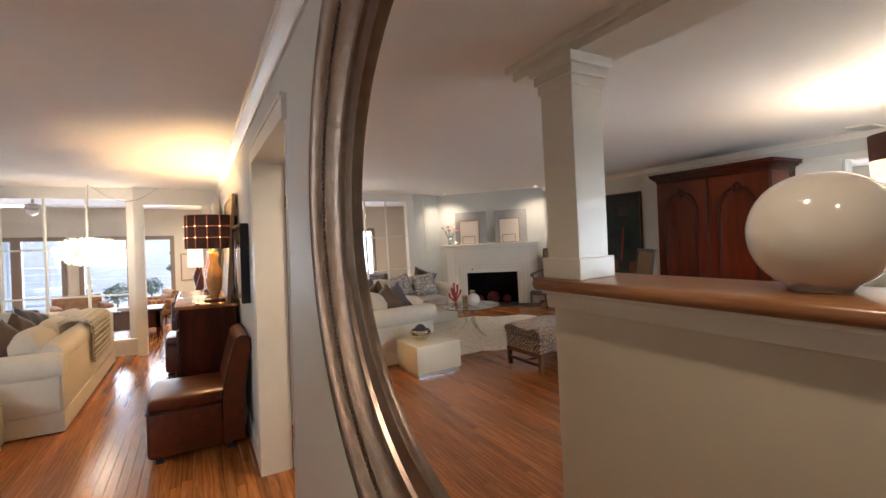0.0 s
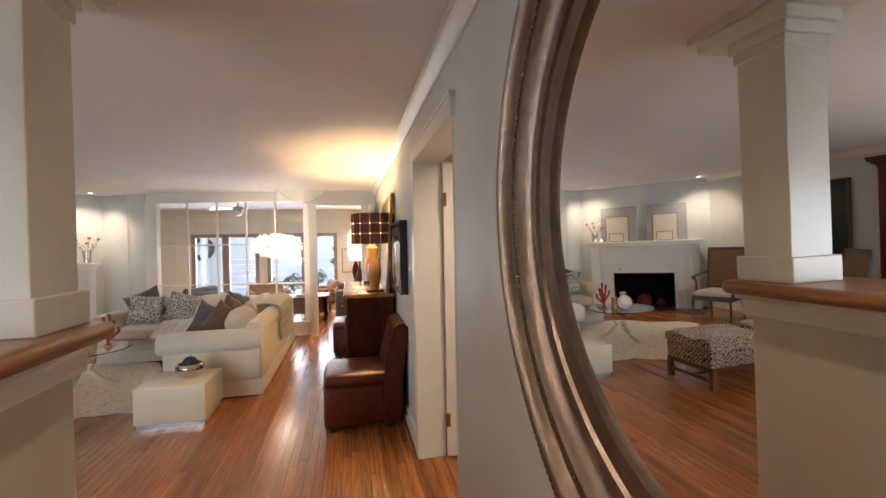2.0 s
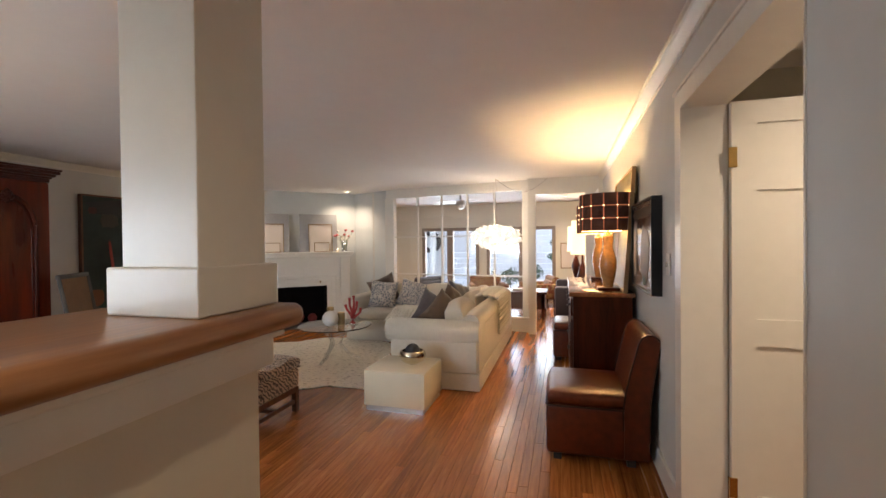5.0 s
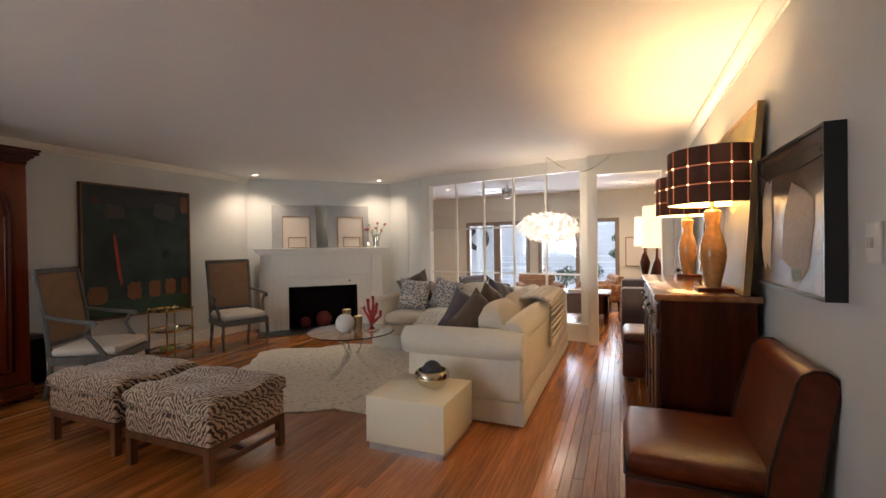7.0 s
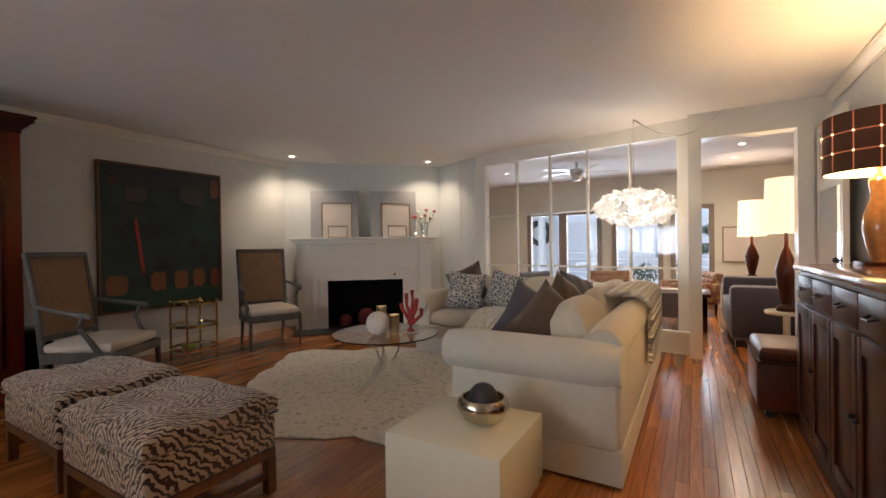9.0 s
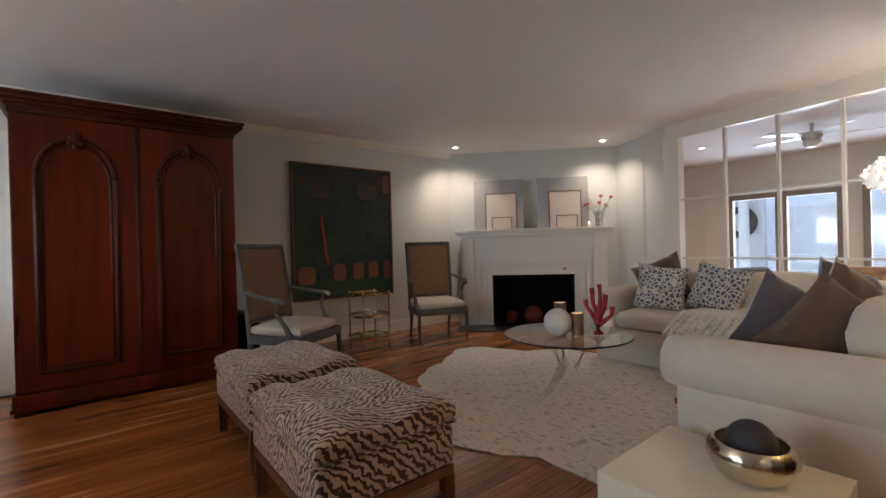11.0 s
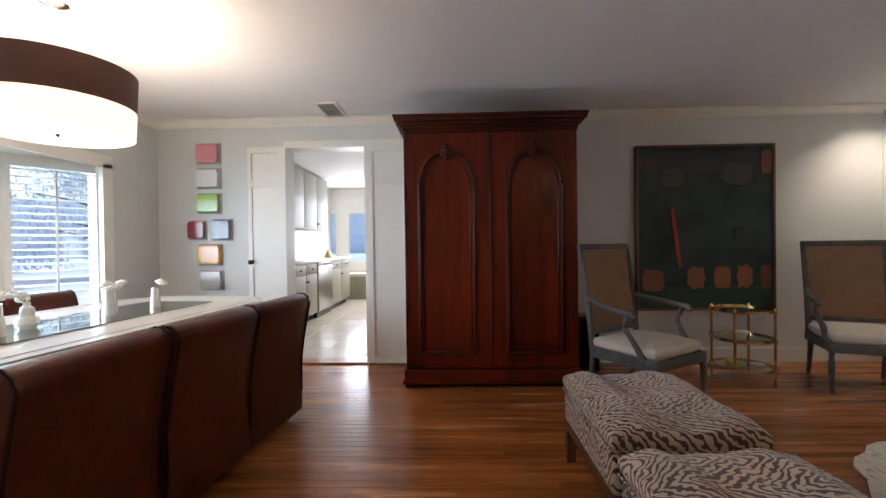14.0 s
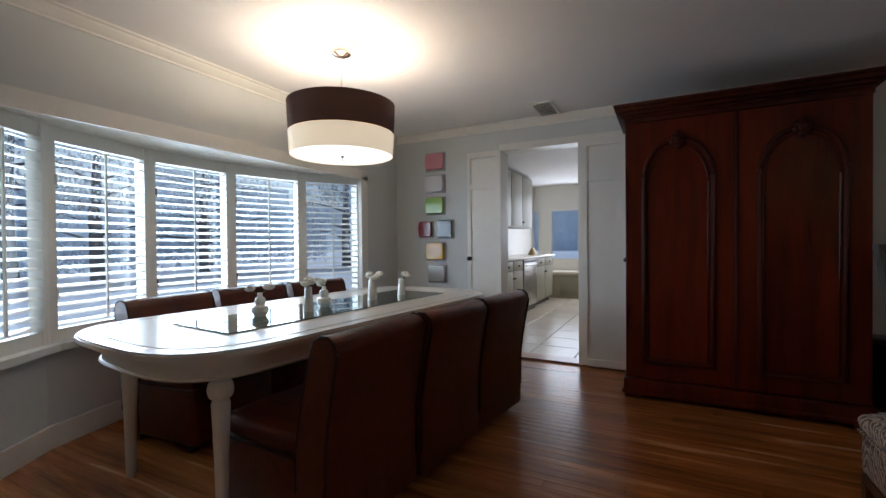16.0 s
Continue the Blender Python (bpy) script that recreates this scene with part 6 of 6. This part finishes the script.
# ---- sunroom things ----
fan = thing("ceiling_fan", "pale ceiling fan with light in the sunroom", "ceiling fan", pose(-2.55, 9.3, CEIL))
part("motor", lathe(B(), [(0, -0.2), (0.08, -0.2), (0.1, -0.16), (0.1, -0.11), (0.02, -0.09), (0.02, 0), (0, 0)], 24), M_STEEL, fan)
part("globe", lathe(B(), [(0, -0.29), (0.06, -0.27), (0.085, -0.23), (0.08, -0.2), (0, -0.2)], 24), M_CERAMIC, fan)
for i in range(5):
    o = part("blade", bx(0.1, 0.6, -0.06, 0.06, -0.15, -0.142, bevel=0.003), M_STEEL, fan)
    o.matrix_basis = pose(0, 0, 0, 8, 0, 72 * i + 20)
ss = thing("dark_sofa", "dark plum upholstered sofa in the sunroom", "sofa", pose(-0.2, 8.92, 0))
part("base", bx(-0.5, 0.45, -0.8, 0.8, 0.08, 0.42, bevel=0.04), M_PLUM, ss)
part("backrest", bx(0.22, 0.47, -0.8, 0.8, 0.4, 0.85, bevel=0.05), M_PLUM, ss)
for s in (-1, 1):
    part("arm", bx(-0.5, 0.45, s * 0.74 - 0.1, s * 0.74 + 0.1, 0.1, 0.66, bevel=0.05), M_PLUM, ss)
for sx in (-0.42, 0.38):
    for sy in (-0.7, 0.7):
        part("foot", bx(sx - 0.03, sx + 0.03, sy - 0.03, sy + 0.03, 0, 0.08), M_DARK, ss, smooth=False)
pillow("cream pillow on the dark sunroom sofa", M_SOFA, -0.18, 8.42, 0.62, 0.4, 0, 0, 80, "sunroom pillows")
kt = thing("wooden_table", "dark carved low wooden table in the sunroom", "coffee table", pose(-1.35, 9.2, 0))
part("tabletop", bx(-0.5, 0.5, -0.35, 0.35, 0.44, 0.48, bevel=0.008), M_DRESSER, kt)
part("apron", bx(-0.46, 0.46, -0.31, 0.31, 0.16, 0.44), M_DRESSER, kt, smooth=False)
for sx in (-1, 1):
    for sy in (-1, 1):
        part("leg", bx(sx * 0.43 - 0.03, sx * 0.43 + 0.03, sy * 0.28 - 0.03, sy * 0.28 + 0.03, 0, 0.44), M_DRESSER, kt, smooth=False)
tagged(part("book", bx(-1.5, -1.22, 9.05, 9.25, 0.48, 0.51, bevel=0.003), M_PAPER), "large pale book on the low wooden table", "book")


def lounge(x, y, r, material, lab):
    c = thing("lounge_chair", lab, "armchair", pose(x, y, 0, 0, 0, r), "sunroom chairs")
    part("seat", bx(-0.36, 0.36, -0.38, 0.34, 0.16, 0.38, bevel=0.05), material, c)
    bm = bx(-0.34, 0.34, 0.2, 0.38, 0.34, 0.56, bevel=0.06)
    tube(bm, [(-0.36, 0.33, 0.57), (0.36, 0.33, 0.57)], 0.08, 14)
    part("backrest", bm, material, c)
    for sx in (-1, 1):
        part("arm", bx(sx * 0.36 - 0.07, sx * 0.36 + 0.07, -0.34, 0.34, 0.18, 0.5, bevel=0.05), material, c)
        for sy in (-1, 1):
            part("leg", tube(B(), [(sx * 0.32, sy * 0.3, 0), (sx * 0.32, sy * 0.3, 0.22)], [0.018, 0.026], 8), M_DRESSER, c)


lounge(-1.12, 10.62, -75, M_KILIM, "rust patterned lounge chair in the sunroom")
lounge(-2.2, 10.4, 20, M_KILIM, "rust patterned lounge chair by the window")
lounge(-3.2, 9.9, 60, M_PLUM, "dark upholstered lounge chair in the sunroom")


def tall_lamp(x, y, table_z, material, table_label):
    """A pedestal end table and, standing on it, a lamp whose tall drum shade is lit."""
    lt = thing("end_table", table_label, "side table", pose(x, y, 0))
    part("tabletop", lathe(B(), [(0, table_z - 0.03), (0.17, table_z - 0.03), (0.175, table_z - 0.015), (0.17, table_z), (0, table_z)], 32), material, lt)
    part("pedestal", lathe(B(), [(0, 0), (0.14, 0), (0.14, 0.03), (0.03, 0.06), (0.03, table_z - 0.03), (0, table_z - 0.03)], 20), material, lt)
    ll = thing("white_lamp", "dark sculptural table lamp with a lit white drum shade", "table lamp", pose(x, y, table_z), "white sunroom lamps")
    h = 1.22 - table_z
    part("body", lathe(B(), [(0, 0), (0.08, 0), (0.085, 0.03), (0.04, 0.07), (0.075, h * 0.35), (0.09, h * 0.5), (0.05, h * 0.7), (0.02, h * 0.8), (0.012, h), (0, h)], 24), M_DRESSER, ll)
    part("shade", lathe(B(), [(0.172, h - 0.02), (0.176, h - 0.02), (0.160, h + 0.50), (0.156, h + 0.50)], 40, close=True), M_SHADE_L, ll, "white glowing drum shade")
    part("bulb", ball(B(), (0, 0, h + 0.06), 0.03, (1, 1, 1.3), 14), M_BULB, ll)
    part("spider", tube(B(), [(-0.168, 0, h + 0.03), (0.168, 0, h + 0.03)], 0.003, 6), M_BRASS, ll)


tall_lamp(-0.27, 7.82, 0.46, M_LACQ, "small cream end table beside the dark sofa")
tall_lamp(-0.30, 10.35, 0.58, M_DRESSER, "dark round end table in the sunroom corner")
canvas("sunroom_picture", "pale framed picture on the sunroom wall", 0.4, 0.6, pose(-0.42, SY - 0.001, 0.78, 0, 0, 0), M_GILT, M_PAPER, 0.03, 0.02, "picture")
bs = thing("bookcase", "dark bookcase with mixed books at the sunroom end", "bookcase", pose(-5.3, 9.6, 0))
part("carcass", box(box(box(bx(-0.15, -0.13, -0.5, 0.5, 0, 2.0), -0.13, 0.15, -0.5, -0.47, 0, 2.0), -0.13, 0.15, 0.47, 0.5, 0, 2.0), -0.13, 0.15, -0.47, 0.47, 0.0, 0.05), M_TRIM, bs, smooth=False)
random.seed(21)
for i in range(5):
    part("shelf", bx(-0.13, 0.15, -0.47, 0.47, 0.38 * (i + 1) - 0.012, 0.38 * (i + 1) + 0.012), M_TRIM, bs, smooth=False)
bk = [M_DARK, M_PLUM, M_CORAL, M_PAPER, M_MATB]
for i in range(5):
    y = -0.44
    while y < 0.3:
        w = random.uniform(0.03, 0.06)
        z = 0.0501 if i == 0 else 0.38 * i + 0.0125
        o = part("book", bx(-0.1, 0.1, -5.3 * 0 + y + 9.6, y + w + 9.6, z, z + random.uniform(0.18, 0.26)), random.choice(bk), None, "", False)
        o.location = (-5.3, 0, 0)
        tagged(o, "upright book on the sunroom shelf", "book", "shelf books")
        y += w + 0.012

# ---- outdoors ----
S("ground", bx(-300, 300, -300, 300, -0.62, -0.3), M_SNOW, "snow-covered ground round the house", "ground")
S("patio", bx(-7, 4, SY + 0.15, SY + 6.0, -0.29, -0.06), M_SNOW, "pale snowy patio behind the sunroom", "patio")
S("road", bx(-60, 60, -17.5, -13, -0.298, -0.285), M_ASPH, "wet grey road across the front yard", "road")
# Added ring hides the bare horizon; distant haze is put into its colour.
M_HAZE = mat("painted_haze_woods", (0.80, 0.86, 0.90), 0.9, vary=0.2, scale=1.2, bump=0.4, bump_scale=2, stretch=(1, 1, 0.35))
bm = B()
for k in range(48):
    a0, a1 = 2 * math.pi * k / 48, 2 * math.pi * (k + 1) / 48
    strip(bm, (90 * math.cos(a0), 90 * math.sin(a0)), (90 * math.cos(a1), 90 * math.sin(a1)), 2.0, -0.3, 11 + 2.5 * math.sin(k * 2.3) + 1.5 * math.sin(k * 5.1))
S("backdrop", bm, M_HAZE, "added ring of pale woods beyond the yard, haze painted into its colour", "backdrop")
fc = thing("slat_fence", "white horizontal slat fence along the patio", "fence", pose(0, SY + 5.2, -0.06))
for i in range(9):
    part("slat", bx(-7.5, 4.5, -0.012, 0.012, 0.12 + i * 0.2, 0.29 + i * 0.2), M_FENCE, fc, smooth=False)
for i in range(7):
    part("post", bx(-7.3 + i * 1.9, -7.2 + i * 1.9, 0.013, 0.11, 0, 1.95), M_FENCE, fc, smooth=False)


def leaf_clump(bm, c, r, n, s, squash=0.8):
    for i in range(n):
        v = Vector((random.gauss(0, 1), random.gauss(0, 1), random.gauss(0, 1)))
        v = v.normalized() * (r * random.uniform(0.45, 1.0))
        p = Vector(c) + Vector((v.x, v.y, v.z * squash))
        m = Matrix.Translation(p) @ pose(0, 0, 0, random.uniform(0, 360), random.uniform(0, 360), random.uniform(0, 360))
        q = [bm.verts.new(m @ Vector(a)) for a in ((-s, 0, 0), (0, -s * 0.45, s * 0.1), (s, 0, 0), (0, s * 0.45, s * 0.1))]
        bm.faces.new(q)


random.seed(5)
tp = thing("topiary_tree", "cloud-pruned dark green topiary in the snowy patio", "tree", pose(-0.55, SY + 2.2, -0.06))
part("trunk", tube(B(), [(0, 0, 0), (0.06, 0, 0.5), (-0.03, 0, 1.0), (0.05, 0, 1.7)], [0.05, 0.04, 0.03, 0.015], 8), M_BARK, tp)
bm = B()
for c in ((0.12, 0, 0.75), (-0.25, 0.1, 1.05), (0.22, -0.05, 1.25), (0.02, 0, 1.72), (-0.18, 0, 1.45)):
    leaf_clump(bm, c, 0.2, 260, 0.035, 0.6)
tagged(part("crown", bm, M_TOPI, tp), kind="stuff")
for x, y in ((-2.1, SY + 2.6), (-3.2, SY + 4.3), (-1.5, SY + 4.4)):
    b = thing("shrub", "low green shrub dusted with snow on the patio", "shrub", pose(x, y, -0.06), "patio shrubs")
    part("trunk", tube(B(), [(0, 0, 0), (0, 0, 0.3)], 0.02, 6), M_BARK, b)
    bm = B()
    leaf_clump(bm, (0, 0, 0.45), 0.33, 420, 0.04)
    tagged(part("crown", bm, M_TOPI, b), kind="stuff")
um = thing("patio_umbrella", "closed blue patio umbrella", "umbrella", pose(-1.72, SY + 3.4, -0.06))
part("pole", tube(B(), [(0, 0, 0), (0, 0, 2.1)], 0.02, 8), M_STEEL, um)
part("canopy", lathe(B(), [(0, 2.08), (0.03, 2.05), (0.12, 1.2), (0.15, 0.85), (0.10, 0.8), (0, 0.82)], 12), M_BLUECLOTH, um, "furled blue canopy")
part("base", lathe(B(), [(0, 0), (0.25, 0), (0.25, 0.06), (0, 0.08)], 20), M_STEEL, um)
pl = thing("pool_house", "white outbuilding with columns beyond the patio", "outbuilding", pose(-4.9, SY + 2.6, -0.06))
part("wall", bx(-1.4, 0.6, 0.5, 0.7, 0, 2.7), M_FENCE, pl, smooth=False)
part("roof", bx(-1.6, 0.9, -0.6, 0.9, 2.7, 2.85), M_FENCE, pl, smooth=False)
for x in (-0.2, 0.45):
    part("column", lathe(B(), [(0, 0), (0.1, 0), (0.09, 2.7), (0, 2.7)], 16, Matrix.Translation((x, -0.3, 0))), M_FENCE, pl)
# Dark ring added for the oval opening in the outbuilding's wall.
part("dark_ring", lathe(B(), [(0.2, 0.02), (0.28, 0.05), (0.36, 0.02), (0.28, -0.01)], 24, pose(0.15, 0.46, 1.5, 90), close=True), M_DARK, pl)
pt2 = thing("patio_table", "dark metal patio table under snow", "table", pose(-2.9, SY + 1.8, -0.06))
part("tabletop", lathe(B(), [(0, 0.68), (0.55, 0.68), (0.55, 0.74), (0, 0.76)], 32), M_SNOW, pt2)
part("pedestal", lathe(B(), [(0, 0), (0.25, 0), (0.04, 0.1), (0.04, 0.68), (0, 0.68)], 16), M_DARK, pt2)


def tree(x, y, h, spread, leafy, lab):
    t = thing("tree", lab, "tree", pose(x, y, -0.3), "garden trees")
    part("trunk", tube(B(), [(0, 0, 0), (0.1, 0.05, h * 0.3), (-0.05, 0, h * 0.6), (0.05, 0, h)], [0.28, 0.22, 0.14, 0.03], 10), M_BARK, t)
    bm, lf = B(), B()
    for i in range(22):
        a = i * 2.4
        z0 = h * (0.18 + 0.75 * i / 22)
        L = spread * (1.05 - 0.6 * i / 22) * random.uniform(0.8, 1.1)
        e = Vector((L * math.cos(a), L * math.sin(a), z0 + L * random.uniform(-0.05, 0.4)))
        mid = Vector((e.x * 0.5, e.y * 0.5, (z0 + e.z) / 2 + 0.1))
        tube(bm, [(0, 0, z0), mid, e], [0.07, 0.04, 0.012], 6)
        for q in range(3):
            p = mid.lerp(e, 0.2 + 0.4 * q)
            leaf_clump(lf, p, spread * 0.28, 70 if leafy else 40, 0.11 if leafy else 0.09)
    part("limbs", bm, M_BARK, t)
    tagged(part("crown", lf, M_LEAF if leafy else M_LEAF2, t), kind="stuff")


for x, y, h, s, lf in ((-11.5, -19, 9, 2.8, False), (-20, -24, 9, 3.0, True), (-3.0, -21, 9, 3.4, True), (-9.5, -21.5, 10, 3.6, True), (-17, -20, 10, 3.8, True), (3.5, -20, 9, 3.2, True), (-23, -15, 10, 3.5, True), (-1.0, -25, 8, 2.6, False)):
    tree(x, y, h, s, lf, "evergreen tree across the snowy yard, leaf colour lightened for its shaded side" if lf else "bare tree in the snowy front yard, twig colour lightened for its shaded side")
for x, y in ((-27, 2.5), (-25, 6.0)):
    tree(x, y, 7, 2.4, True, "evergreen tree outside the kitchen windows")
hg = B()
for i in range(26):
    leaf_clump(hg, (-30 + i * 1.5, -24 + random.uniform(-0.5, 0.5), 0.6), 1.2, 160, 0.16)
tagged(part("hedge", hg, M_LEAF, None), "dark evergreen hedge beyond the road", "hedge", "", "stuff")

# ---- kitchen tiles and floor boards ----
tile_me = None
for i in range(11):
    for j in range(9):
        x, y = WX - 0.155 - 0.455 * (i + 1), 0.12 + 0.455 * j
        if tile_me is None:
            o = part("tile", bx(0, 0.447, 0, 0.447, -0.012, 0.0, bevel=0.003, seg=1), M_TILE, bpy.data.objects["kitchen_floor"], smooth=False)
            tile_me = o.data
        else:
            o = new("tile", tile_me)
            o.parent = bpy.data.objects["kitchen_floor"]
        o.location = (x, y, 0.002)
PW, PLEN = 0.0585, 1.6
floor_base = bpy.data.objects["floor_base"]
random.seed(2)


def plank_mesh(bm, x, y0, y1):
    g = 0.0004
    lo = [(x + g, y0 + g), (x + PW - g, y0 + g), (x + PW - g, y1 - g), (x + g, y1 - g)]
    a = [bm.verts.new((px, py, -0.010)) for px, py in lo]
    e = 0.0008
    hi = [(x + g + e, y0 + g + e), (x + PW - g - e, y0 + g + e), (x + PW - g - e, y1 - g - e), (x + g + e, y1 - g - e)]
    b = [bm.verts.new((px, py, -0.0012)) for px, py in lo]
    c = [bm.verts.new((px, py, 0.0)) for px, py in hi]
    bm.faces.new(c)
    for p, q in ((a, b), (b, c)):
        for i in range(4):
            bm.faces.new((p[i], p[(i + 1) % 4], q[(i + 1) % 4], q[i]))


rest = B()
one = None
made = 0
nrow = int((2.0 + 6.08) / PW)
for r in range(nrow):
    x = WX + r * PW
    y = -1.15 - random.uniform(0, PLEN)
    ytop = 11.29
    if x < -1.3:
        ystart = 0.0 if (x > -2.6 or x < -5.5) else -0.56
    else:
        ystart = -1.14
    while y < ytop:
        a, b = max(y, ystart), min(y + PLEN, ytop)
        if b - a > 0.02:
            full = abs(b - a - PLEN) < 1e-6
            if full and -3.6 < x < -0.3 and 1.4 < (a + b) / 2 < 6.2 and made < 290:
                if one is None:
                    bmp = B()
                    plank_mesh(bmp, 0, 0, PLEN)
                    o = part("plank", bmp, M_FLOOR, floor_base, smooth=False)
                    one = o.data
                else:
                    o = new("plank", one)
                    o.parent = floor_base
                o.location = (x, a, 0)
                made += 1
            else:
                plank_mesh(rest, x, a, b)
        y += PLEN
rest_ob = part("planks", rest, M_FLOOR, floor_base, smooth=False)
tagged(rest_ob, kind="stuff")
